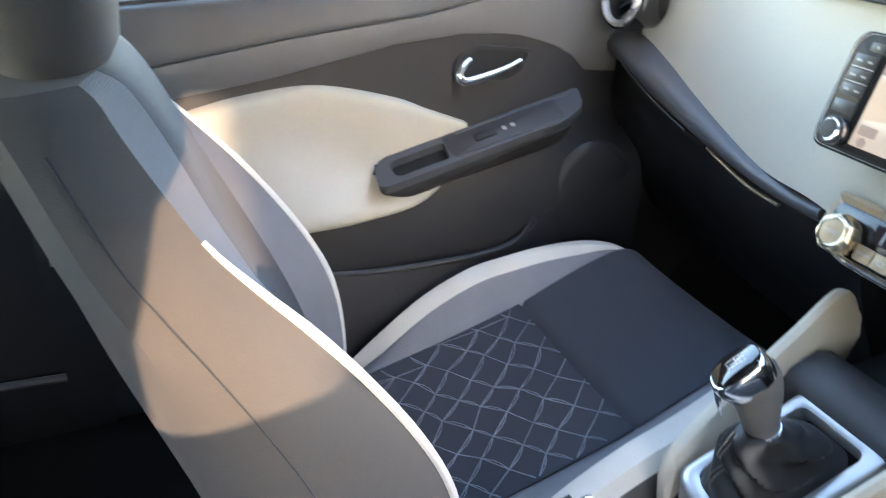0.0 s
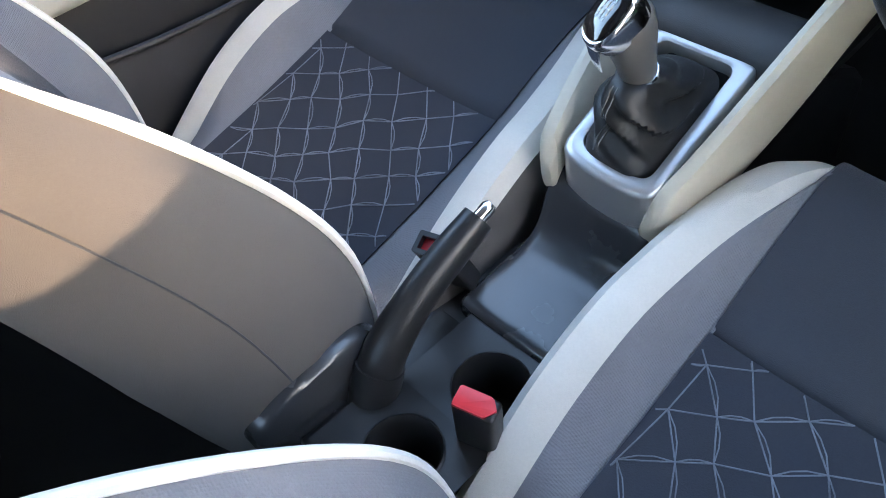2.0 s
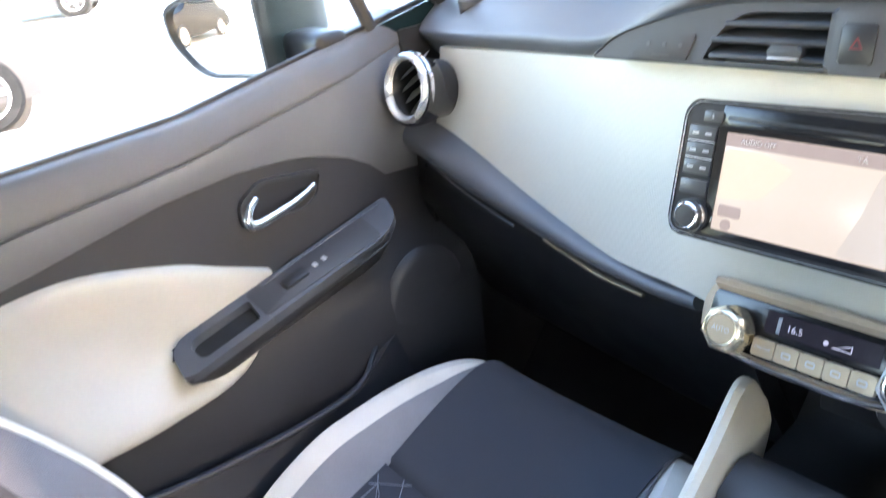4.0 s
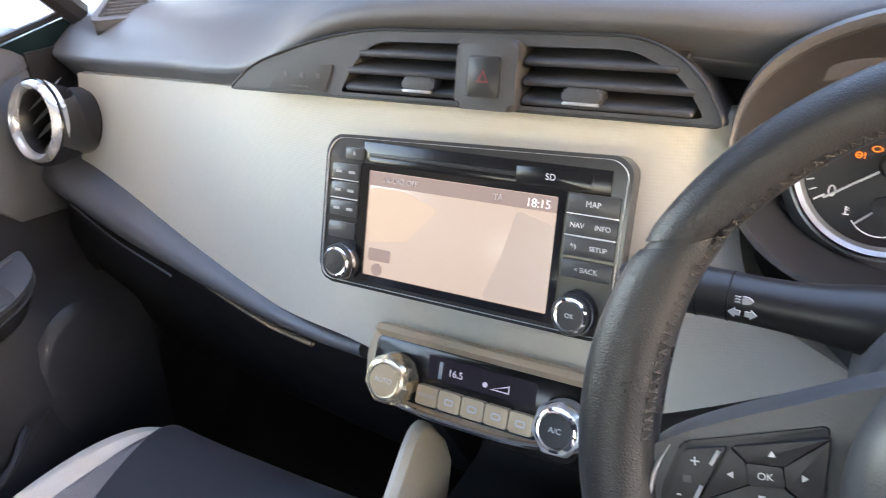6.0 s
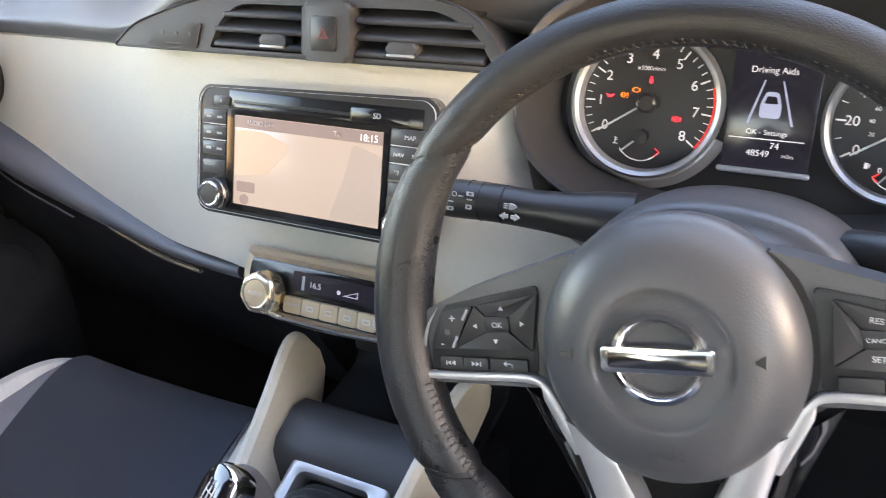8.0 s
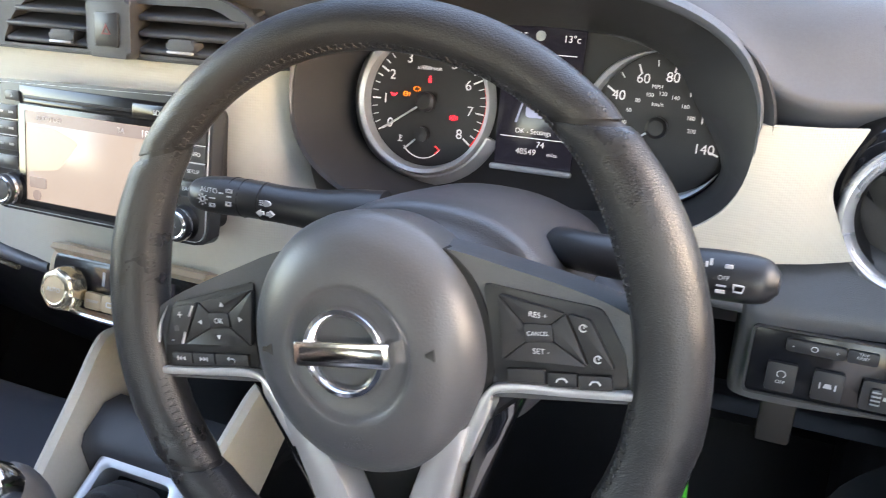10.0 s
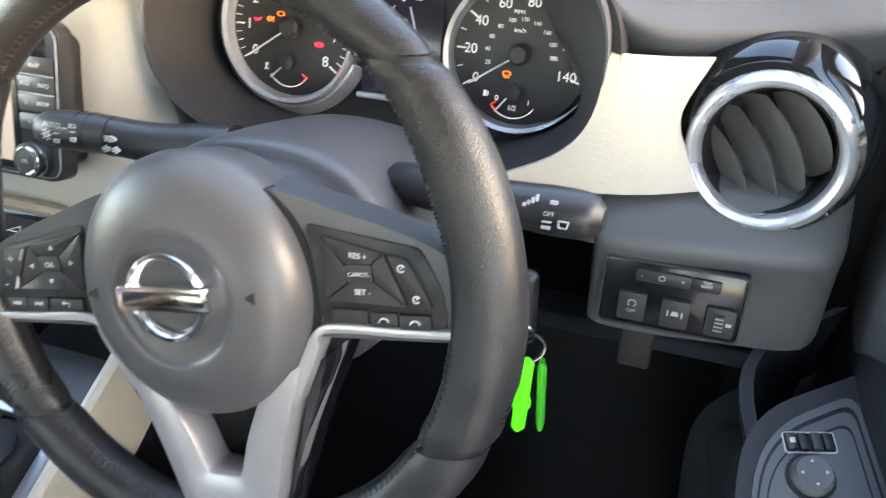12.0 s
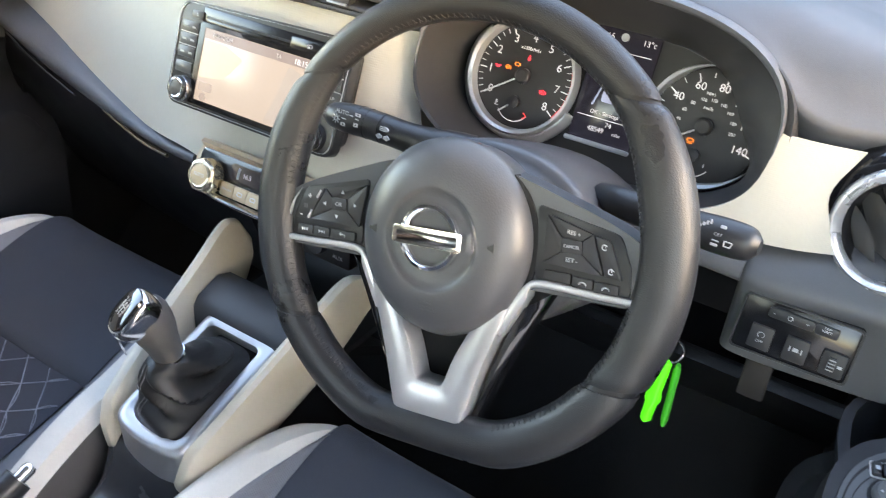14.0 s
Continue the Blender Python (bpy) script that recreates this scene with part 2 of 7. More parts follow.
M_CREAMDOOR = mat("cream door leatherette", (0.45, 0.425, 0.365), 0.52, grain=0.3, gscale=600, gkind="voronoi", var=0.05, vscale=9)
M_FIN = mat("cream console pad", (0.60, 0.53, 0.42), 0.42, grain=0.3, gscale=700, gkind="voronoi", var=0.06, vscale=12)
M_SEATCREAM = mat("pale seat cloth", (0.66, 0.61, 0.545), 0.8, grain=0.6, gscale=900, gkind="noise", var=0.07)
M_SEATMESH = mat("grey mesh cloth", (0.205, 0.203, 0.220), 0.85, grain=0.9, gscale=450, gkind="dots", gdist=0.001, var=0.10)
M_SEATSIDE = mat("charcoal seat cloth", (0.104, 0.095, 0.090), 0.9, grain=0.7, gscale=1100, gkind="noise", var=0.10, sheen=0.15)
M_SEATNAVY = mat("navy black seat cloth", (0.036, 0.040, 0.052), 0.85, grain=0.7, gscale=1000, gkind="noise", var=0.12, sheen=0.12)
M_QUILT = mat("dark quilted cloth", (0.026, 0.030, 0.043), 0.85, grain=0.7, gscale=800, gkind="noise", var=0.15, sheen=0.1)
M_THREAD = mat("grey stitched line", (0.175, 0.19, 0.225), 0.8, var=0.45, vscale=30)
M_PIPING = mat("pale piping", (0.80, 0.78, 0.75), 0.6, var=0.04)
M_STITCH = mat("grey thread", (0.20, 0.195, 0.185), 0.8, var=0.15)
M_LEATHER = mat("black leather", (0.0185, 0.0190, 0.0205), 0.34, grain=0.45, gscale=620, gkind="voronoi", gdist=0.0007, var=0.22, rvar=0.28)
M_HUB = mat("airbag cover plastic", (0.062, 0.064, 0.069), 0.36, grain=0.22, gscale=420, gkind="voronoi", gdist=0.0006, var=0.08)
M_RIMSTITCH = mat("dark grey thread", (0.026, 0.026, 0.027), 0.7, var=0.2)
M_BOOT = mat("soft gaiter leatherette", (0.015, 0.015, 0.016), 0.36, grain=0.4, gscale=900, gkind="voronoi", var=0.2)
M_SILVER = mat("satin silver paint", (0.50, 0.50, 0.505), 0.32, metal=0.65, var=0.01, rvar=0.05)
M_CHROME = mat("chrome", (0.86, 0.86, 0.87), 0.14, metal=1.0, var=0.02)
# gold of the sunlight put into the colour of knob and strip
M_SUNGOLD = mat("metal painted sunlit gold", (0.82, 0.71, 0.52), 0.24, metal=0.9, var=0.05)
M_CHAMP = mat("satin champagne plastic", (0.52, 0.41, 0.29), 0.40, metal=0.15, grain=0.1, gscale=900, var=0.05)
# warm sunlight put into the button colour
M_SUNBTN = mat("button painted sunlit gold", (0.48, 0.37, 0.24), 0.33, metal=0.3, var=0.06)
M_LID = mat("smooth console plastic", (0.036, 0.038, 0.042), 0.27, spec=0.8, grain=0.08, gscale=1200, gkind="voronoi", gdist=0.0003, var=0.04, rvar=0.03)
M_DCHROME = mat("dark chrome", (0.30, 0.29, 0.28), 0.18, metal=1.0, var=0.05)
M_STRIP = mat("satin black", (0.008, 0.008, 0.009), 0.20, spec=0.4, var=0.2, rvar=0.25)
M_PIANO = mat("gloss black", (0.006, 0.006, 0.007), 0.06, coat=0.6, var=0.1)
M_BTN = mat("button black", (0.016, 0.016, 0.017), 0.38, grain=0.15, gscale=1500, var=0.1)
M_BTNSW = mat("wheel button rubber", (0.020, 0.020, 0.021), 0.45, grain=0.2, gscale=1500, var=0.1)
M_WHITE = mat("white marking", (0.52, 0.52, 0.52), 0.6, var=0.02)
M_GREYMARK = mat("grey marking", (0.34, 0.34, 0.34), 0.6, var=0.02)
M_GAUGE = mat("gauge face", (0.022, 0.020, 0.020), 0.42, var=0.1)
M_GLOWWHITE = mat("lit marking", (0.5, 0.5, 0.5), 0.6, emit=(0.95, 0.97, 1.0), estr=0.03, var=0.02)
M_RED = mat("red warning light", (0.3, 0.01, 0.01), 0.5, emit=(1.0, 0.03, 0.05), estr=0.16)
M_AMBER = mat("amber warning light", (0.3, 0.12, 0.01), 0.5, emit=(1.0, 0.22, 0.02), estr=0.10)
M_HAZARD = mat("hazard red", (0.11, 0.012, 0.014), 0.5, var=0.05)
M_REDMARK = mat("red marking", (0.55, 0.03, 0.03), 0.5, emit=(1.0, 0.05, 0.04), estr=0.05)
M_SCREEN = mat("map screen", (0.10, 0.09, 0.08), 0.22, emit=(0.88, 0.77, 0.655), estr=0.0325, var=0.03)
M_GLAREDULL = mat("screen beside sun glare", (0.10, 0.09, 0.08), 0.22, emit=(0.80, 0.71, 0.63), estr=0.0295, var=0.03)
M_GLAREWARM = mat("screen with sun glare", (0.10, 0.09, 0.08), 0.22, emit=(0.96, 0.80, 0.62), estr=0.0345, var=0.03)
M_SCREENDARK = mat("screen header", (0.04, 0.04, 0.04), 0.22, emit=(0.36, 0.29, 0.27), estr=0.05)
M_LCD = mat("small display", (0.012, 0.011, 0.014), 0.15, emit=(0.10, 0.09, 0.16), estr=0.004)
M_LCDTXT = mat("small display digits", (0.3, 0.3, 0.34), 0.4, emit=(0.75, 0.75, 0.95), estr=0.022)
M_DISPBLUE = mat("display car picture", (0.2, 0.22, 0.3), 0.4, emit=(0.45, 0.52, 0.75), estr=0.03)
M_BUCKLERED = mat("red buckle button", (0.62, 0.03, 0.04), 0.35, var=0.05)
# plastic given a glow of its own to brighten the fob
M_GLOWGREEN = mat("self-lit green plastic", (0.03, 0.80, 0.02), 0.35, emit=(0.05, 1.0, 0.02), estr=0.03, var=0.05)
M_STEEL = mat("polished steel", (0.6, 0.6, 0.6), 0.2, metal=1.0)
M_ROOF = mat("grey headliner", (0.42, 0.42, 0.41), 0.95, grain=0.4, gscale=900, var=0.05)
# for the added sun blocks; pale so they bounce light into the cabin
M_SUNBLOCK = mat("pale sun-blocking wall", (0.66, 0.64, 0.61), 0.9, grain=0.5, gscale=40, gdist=0.004, var=0.12, vscale=1.5)
M_GROUND = mat("pale concrete", (0.40, 0.385, 0.36), 0.9, grain=0.6, gscale=60, gdist=0.004, var=0.18, vscale=1.2)
M_MIRROR = mat("mirror glass", (0.92, 0.93, 0.93), 0.01, metal=1.0, var=0.0)
M_TEALPAINT = mat("dark teal car paint", (0.005, 0.014, 0.017), 0.35, spec=0.2, var=0.05)
M_CARGREY = mat("grey car paint", (0.06, 0.06, 0.063), 0.4, spec=0.25, var=0.04, vscale=3)
M_CARDARK = mat("dark car paint", (0.008, 0.008, 0.009), 0.55, spec=0.1, var=0.05, vscale=3)
M_TYRE = mat("tyre rubber", (0.008, 0.008, 0.008), 0.85, grain=0.4, gscale=80, gdist=0.003, var=0.2)
M_CARGLASS = mat("tinted car glass", (0.008, 0.010, 0.011), 0.08, spec=0.3, var=0.0)


def glass_mat():
    m = bpy.data.materials.new("window glass")
    m.use_nodes = True
    n, l = m.node_tree.nodes, m.node_tree.links
    out = n["Material Output"]
    tr, gl, mx, fr = n.new("ShaderNodeBsdfTransparent"), n.new("ShaderNodeBsdfGlossy"), n.new("ShaderNodeMixShader"), n.new("ShaderNodeFresnel")
    gl.inputs["Roughness"].default_value = 0.0
    tr.inputs["Color"].default_value = (0.93, 0.96, 0.95, 1)
    fr.inputs["IOR"].default_value = 1.45
    l.new(fr.outputs[0], mx.inputs[0])
    l.new(tr.outputs[0], mx.inputs[1])
    l.new(gl.outputs[0], mx.inputs[2])
    l.new(mx.outputs[0], out.inputs["Surface"])
    return m


M_GLASS = glass_mat()


def tinted_mat():
    """Dark glass added to hold back the sun: lets a little light through."""
    m = bpy.data.materials.new("sun-dimming glass")
    m.use_nodes = True
    n, l = m.node_tree.nodes, m.node_tree.links
    tr, mx = n.new("ShaderNodeBsdfTransparent"), n.new("ShaderNodeMixShader")
    n["Principled BSDF"].inputs["Base Color"].default_value = (0.01, 0.012, 0.013, 1)
    n["Principled BSDF"].inputs["Roughness"].default_value = 0.04
    tr.inputs["Color"].default_value = (0.55, 0.58, 0.57, 1)
    mx.inputs[0].default_value = 0.4
    l.new(n["Principled BSDF"].outputs[0], mx.inputs[1])
    l.new(tr.outputs[0], mx.inputs[2])
    l.new(mx.outputs[0], n["Material Output"].inputs["Surface"])
    return m


M_TINTED = tinted_mat()

# ---- shell of the car ----
ground = part("ground", box((0, 0, -0.45), (120, 120, 0.1), 0), M_GROUND, label="pale sunlit concrete ground of a car park", kind="structure", category="ground")
floor = part("floor", patch([[(-0.74, y, z) for y, z in ((-1.7, -0.02), (-0.6, -0.02), (0.3, -0.03), (0.52, 0.06), (0.66, 0.28))],
                             [(-0.25, y, z) for y, z in ((-1.7, -0.02), (-0.6, -0.02), (0.3, -0.03), (0.52, 0.06), (0.66, 0.28))],
                             [(0.04, y, z) for y, z in ((-1.7, 0.06), (-0.6, 0.07), (0.3, 0.10), (0.52, 0.14), (0.66, 0.30))],
                             [(0.32, y, z) for y, z in ((-1.7, -0.02), (-0.6, -0.02), (0.3, -0.03), (0.52, 0.06), (0.66, 0.28))],
                             [(0.76, y, z) for y, z in ((-1.7, -0.02), (-0.6, -0.02), (0.3, -0.03), (0.52, 0.06), (0.66, 0.28))]], 16, 16, (0, 0, -0.03)),
             M_CARPET, label="black carpeted car floor", kind="structure", category="floor")
ceiling = part("ceiling", patch([[(x, y, z - 0.05 * (abs(x) / 0.6) ** 3) for y, z in ((-1.9, 1.06), (-1.2, 1.14), (-0.5, 1.16), (-0.05, 1.11))] for x in (-0.6, -0.2, 0.2, 0.6)], 12, 10, (0, 0, 0.05)),
               M_ROOF, label="pale grey cloth headliner", kind="structure", category="ceiling")
bulkhead = part("wall_front", patch([[(x, 0.72, 0.2), (x, 0.74, 0.45), (x, 0.86, 0.74)] for x in (-0.78, 0, 0.78)], 8, 8, (0, 0.04, 0)), M_BLACK, label="black bulkhead ahead of the footwells", kind="structure", category="wall")
part("wall_back", patch([[(x, -1.9, -0.1), (x, -1.92, 0.3), (x, -1.95, 0.66)] for x in (-0.75, 0, 0.75)], 8, 8, (0, -0.04, 0)), M_DARK, label="dark trimmed tailgate lining", kind="structure", category="wall")
for sx, nm in ((-1, "left"), (1, "right")):
    rail = thing("roof_rail_" + nm, (sx * 0.62, -0.5, 1.06), kind="structure", label="grey trimmed roof rail and door pillars", category="car pillar")
    part("rail", tube(catmull([(sx * 0.75, 0.56, 0.80), (sx * 0.70, 0.25, 0.95), (sx * 0.64, -0.05, 1.06), (sx * 0.61, -0.5, 1.10), (sx * 0.62, -1.2, 1.07), (sx * 0.66, -1.75, 0.95)], 30), 0.035, 10), M_ROOF, rail)
    # pillar's forward lean and wider driver's side are shaped to cut the sun patch
    part("pillar", patch([[(sx * 0.69, y0, 0.60), (sx * 0.682, y0 - 0.003 * k, 0.74), (sx * 0.665, y0 + 0.03 * k, 0.84), (sx * 0.650, y0 + 0.13 * k, 0.93), (sx * 0.61, y0 + 0.20 * k, 1.10)] for y0, k in ((-0.80, 0), (-0.60 if sx < 0 else -0.515, 1))], 5, 16, (sx * 0.05, 0, 0)), M_GREYTRIM, rail)
    part("back_pillar", patch([[(sx * 0.71, y0, 0.60), (sx * 0.68, y0 + 0.02, 0.85), (sx * 0.62, y0 + 0.08, 1.06)] for y0 in (-1.84, -1.55)], 5, 8, (sx * 0.05, 0, 0)), M_GREYTRIM, rail)
    part("kick_panel", patch([[(sx * 0.70, y0, -0.05), (sx * 0.71, y0, 0.35), (sx * 0.735, y0, 0.70)] for y0 in (0.33, 0.55, 0.92)], 8, 8, (sx * 0.06, 0, 0)), M_BLACK, rail)
    # unseen header, added low to keep rear sun off dash and door
    part("rear_sun_header", patch([[(sx * 0.668, y0, 0.84), (sx * 0.65, y0, 0.95), (sx * 0.615, y0, 1.08)] for y0 in (-1.6, -1.2, -0.80)], 8, 6, (sx * 0.04, 0, 0)), M_GREYTRIM, rail)
    # unseen dark pane, added to stop sun through the rear window
    part("sun_dimming_pane", patch([[(sx * 0.722, y0, 0.60), (sx * 0.712, y0, 0.75), (sx * 0.700, y0, 0.90)] for y0 in (-1.70, -1.2, -0.76)], 8, 6, (sx * 0.004, 0, 0)), M_TINTED, rail, "dark pane added to dim sun through the rear side")
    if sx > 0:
        # low strip out of view, added to cut the sun's upper edge
        part("side_sun_strip", patch([[(0.672, y0, 0.915), (0.655, y0, 0.98), (0.615, y0, 1.08)] for y0 in (-0.62, -0.3, 0.08)], 8, 6, (0.03, 0, 0)), M_ROOF, rail, "added strip over the driver's door, cuts the sun")
    part("rear_side", patch([[(sx * 0.70, y0, -0.02), (sx * 0.69, y0, 0.35), (sx * 0.71, y0, 0.64)] for y0 in (-1.92, -1.3, -0.61)], 10, 8, (sx * 0.05, 0, 0)), M_DARKDOOR, rail)
    part("pocket_rim", tube(catmull([(sx * 0.680, -1.30, 0.13), (sx * 0.668, -1.0, 0.120), (sx * 0.664, -0.75, 0.116), (sx * 0.664, -0.665, 0.111), (sx * 0.68, -0.60, 0.10)], 20), 0.007, 8), M_GREYTRIM, rail, "grey rear pocket rim")
bench = thing("rear_bench", (0, -1.2, 0), label="charcoal cloth rear bench seat behind the front seats", category="seat")
part("cushion", loft([[(x, y, z - 0.03 * (abs(x) / 0.62) ** 4) for y, z in ((-1.55, 0.05), (-1.55, 0.22), (-1.2, 0.25), (-1.0, 0.27), (-0.95, 0.2), (-0.96, 0.0))] for x in np.linspace(-0.62, 0.62, 12)]), M_SEATNAVY, bench)
part("backrest", loft([[(x, y, z) for y, z in ((-1.5, 0.2), (-1.58, 0.45), (-1.66, 0.68), (-1.74, 0.68), (-1.72, 0.1))] for x in np.linspace(-0.62, 0.62, 12)]), M_SEATSIDE, bench)
windscreen = part("window_1", patch([[(x, 0.86 - 0.1 * (x / 0.75) ** 2, 0.76), (x * 0.95, 0.45 - 0.08 * (x / 0.75) ** 2, 0.93), (x * 0.85, -0.02, 1.10)] for x in (-0.76, -0.4, 0, 0.4, 0.76)], 16, 10), M_GLASS, label="clear raked windscreen", kind="structure", category="windscreen")
windscreen.visible_shadow = False
# unseen, added to keep the sun off dashboard and front cabin
building = thing("building", (7.0, 5.0, -0.4), label="unseen pale block beside the car, added to shade the dash", category="building", kind="structure")
part("wall", box((6.0, 7.20, 0.98), (2.0, 14.00, 2.76), 0.01), M_SUNBLOCK, building)
part("roof", box((6.0, 7.20, 2.40), (2.0, 14.00, 0.08), 0.01), M_DARK, building)
# unseen block, added to cut the sun patches on seats and wheel
pier = thing("sun_block", (5.15, -0.1025, -0.4), label="unseen pale block added to cut the sun patches", category="gate pier", kind="structure")
part("shaft", box((5.15, -0.1025, 0.98), (0.30, 0.335, 2.76), 0.01), M_SUNBLOCK, pier)
part("cap", box((5.15, -0.1025, 2.40), (0.36, 0.335, 0.08), 0.01), M_SUNBLOCK, pier)
# added over the gap to keep sun off the passenger door
part("gap_sun_block", box((5.15, 0.1325, 2.17), (0.26, 0.133, 0.54), 0.01), M_SUNBLOCK, pier)

# ---- dashboard ----
dash = thing("dashboard", (0, 0.3, 0.4), label="dark grey dashboard with cream leatherette band", category="dashboard")
# cream band, passenger side to the instrument hood
CREAM = [(-0.668, (0.354, 0.672), (0.344, 0.62), (0.326, 0.558)),
         (-0.45, (0.312, 0.686), (0.296, 0.61), (0.272, 0.522)),
         (-0.25, (0.266, 0.700), (0.240, 0.60), (0.222, 0.492)),
         (-0.11, (0.243, 0.707), (0.212, 0.60), (0.188, 0.498)),
         (0.03, (0.238, 0.709), (0.206, 0.60), (0.183, 0.47)),
         (0.15, (0.240, 0.712), (0.212, 0.61), (0.190, 0.50))]
part("cream_band", patch([[(x - 0.012 * (x > 0.1), *a) for x, a, b, c in CREAM] + [(0.186, 0.252, 0.714)], [(x, *b) for x, a, b, c in CREAM] + [(0.212, 0.228, 0.600)], [(x, *c) for x, a, b, c in CREAM] + [(0.285, 0.222, 0.552)]], 48, 16, (0, 0.03, 0.0)), M_CREAM, dash, "cream stitched leatherette band across the dashboard")
part("cream_end", patch([[(0.558, 0.241, 0.706), (0.572, 0.242, 0.706), (0.597, 0.248, 0.705), (0.624, 0.258, 0.704)],
                         [(0.551, 0.226, 0.664), (0.567, 0.226, 0.664), (0.590, 0.232, 0.666), (0.609, 0.242, 0.669)],
                         [(0.530, 0.217, 0.638), (0.558, 0.217, 0.639), (0.592, 0.223, 0.641), (0.618, 0.235, 0.643)],
                         [(0.485, 0.209, 0.616), (0.55, 0.210, 0.617), (0.595, 0.217, 0.619), (0.634, 0.230, 0.622)]], 24, 14, (0, 0.004, 0)), M_DIMPLE, dash, "dimpled cream leatherette end panel")
# upper pad
def pad_row(x, y0, z0, y1, z1, y2, z2):
    return [(x, y0 + 0.012, z0 - 0.016), (x, y0, z0), (x, y0 + 0.012, z0 + 0.014), (x, y1, z1), (x, y2, z2), (x, 0.86 - 0.10 * (x / 0.75) ** 2, 0.765)]
part("upper_pad", patch([pad_row(-0.76, 0.375, 0.69, 0.44, 0.735, 0.52, 0.748),
                         pad_row(-0.66, 0.352, 0.690, 0.41, 0.736, 0.50, 0.752),
                         pad_row(-0.45, 0.308, 0.703, 0.37, 0.748, 0.48, 0.765),
                         pad_row(-0.27, 0.266, 0.717, 0.35, 0.772, 0.46, 0.785),
                         pad_row(-0.12, 0.246, 0.772, 0.30, 0.795, 0.45, 0.795),
                         pad_row(0.12, 0.246, 0.776, 0.30, 0.797, 0.45, 0.795),
                         pad_row(0.22, 0.262, 0.770, 0.32, 0.798, 0.45, 0.795),
                         pad_row(0.36, 0.300, 0.785, 0.36, 0.80, 0.45, 0.80),
                         pad_row(0.50, 0.275, 0.765, 0.34, 0.80, 0.45, 0.80),
                         pad_row(0.575, 0.256, 0.721, 0.32, 0.780, 0.43, 0.785),
                         pad_row(0.66, 0.280, 0.717, 0.34, 0.765, 0.44, 0.77),
                         pad_row(0.76, 0.310, 0.722, 0.36, 0.755, 0.45, 0.76)], 60, 90, (0, 0.02, -0.025)), M_SOFT, dash, "grained slate-grey upper pad")
# rolled edge under the cream band
def roll_ring(x, yt, zt, yb, zb, bulge):
    a, b = Vector((x, yt, zt)), Vector((x, yb, zb))
    mid, n = (a + b) / 2, Vector((0, -1, 0.25)).normalized()
    pts = []
    for i in range(9):
        s = i / 8
        pts.append(a.lerp(b, s) + n * bulge * math.sin(math.pi * s) ** 0.6)
    return pts + [b + Vector((0, 0.05, 0.0)), a + Vector((0, 0.05, 0))]
stations = [(-0.745, 0.345, 0.560, 0.322, 0.512, 0.030), (-0.66, 0.328, 0.562, 0.304, 0.504, 0.034), (-0.55, 0.300, 0.545, 0.284, 0.486, 0.033),
            (-0.45, 0.276, 0.525, 0.268, 0.474, 0.030), (-0.35, 0.252, 0.507, 0.252, 0.465, 0.026), (-0.25, 0.226, 0.493, 0.234, 0.461, 0.021),
            (-0.17, 0.206, 0.490, 0.214, 0.466, 0.014), (-0.11, 0.192, 0.494, 0.198, 0.474, 0.008)]
part("padded_roll", loft([roll_ring(*s) for s in [tuple(r) for r in catmull(stations, 40)]]), M_SOFT, dash, "slate-grey padded roll under the band")
part("glovebox", patch([[(x, 0.330 + d, 0.505), (x, 0.298 + d, 0.455), (x, 0.325 + d, 0.36), (x, 0.40 + d, 0.22)] for x, d in ((-0.76, 0.03), (-0.55, 0.0), (-0.30, -0.03), (-0.09, -0.05))], 20, 16, (0, 0.03, 0)), M_BLACK, dash, "black glovebox lid")
part("glovebox_catch", tube(catmull([(-0.38, 0.257, 0.463), (-0.33, 0.244, 0.460), (-0.26, 0.228, 0.456), (-0.19, 0.212, 0.461)], 16), 0.0030, 8), M_SUNGOLD, dash, "chrome strip along the glovebox, painted sunlit gold")
part("glovebox_gap", tube(catmull([(-0.64, 0.276, 0.520), (-0.52, 0.246, 0.503), (-0.40, 0.224, 0.489)], 14), 0.0016, 6), M_BLACK, dash)
# lower driver side
part("lower_panel", patch([[(x, y, z) for y, z in ((0.236 + d, 0.620), (0.214 + d, 0.604), (0.200 + d, 0.588), (0.204 + d, 0.565), (0.207 + d, 0.515), (0.214 + d, 0.503), (0.26 + d, 0.495))] for x, d in ((0.563, 0.03), (0.568, 0.004), (0.60, 0.0), (0.66, 0.006), (0.722, 0.02), (0.735, 0.08))], 26, 24, (0, 0.03, 0)), M_LOWER, dash, "grey lower dashboard beside the steering column")
part("lower_strip", patch([[(x, y, z + dz) for y, z in ((0.236 + d, 0.620), (0.214 + d, 0.604), (0.202 + d, 0.590), (0.208 + d, 0.578), (0.25 + d, 0.570), (0.30 + d, 0.560))] for x, d, dz in ((0.20, 0.03, -0.040), (0.36, 0.012, -0.036), (0.45, 0.004, -0.022), (0.51, 0.001, 0.0), (0.566, 0.001, 0.0))], 24, 18, (0, 0.012, -0.002)), M_LOWER, dash, "grey strip under the dials")
part("knee_panel", patch([[(x, 0.262, 0.445), (x, 0.33, 0.40), (x, 0.44, 0.33), (x, 0.55, 0.2)] for x in (0.13, 0.40, 0.73)], 10, 10, (0, 0.02, 0)), M_BLACK, dash)
part("under_band", patch([[(0.13, 0.20, 0.50), (0.20, 0.214, 0.525), (0.30, 0.225, 0.56)], [(0.13, 0.23, 0.42), (0.20, 0.24, 0.44), (0.30, 0.25, 0.45)]], 10, 8, (0, 0.02, 0)), M_DARK, dash)

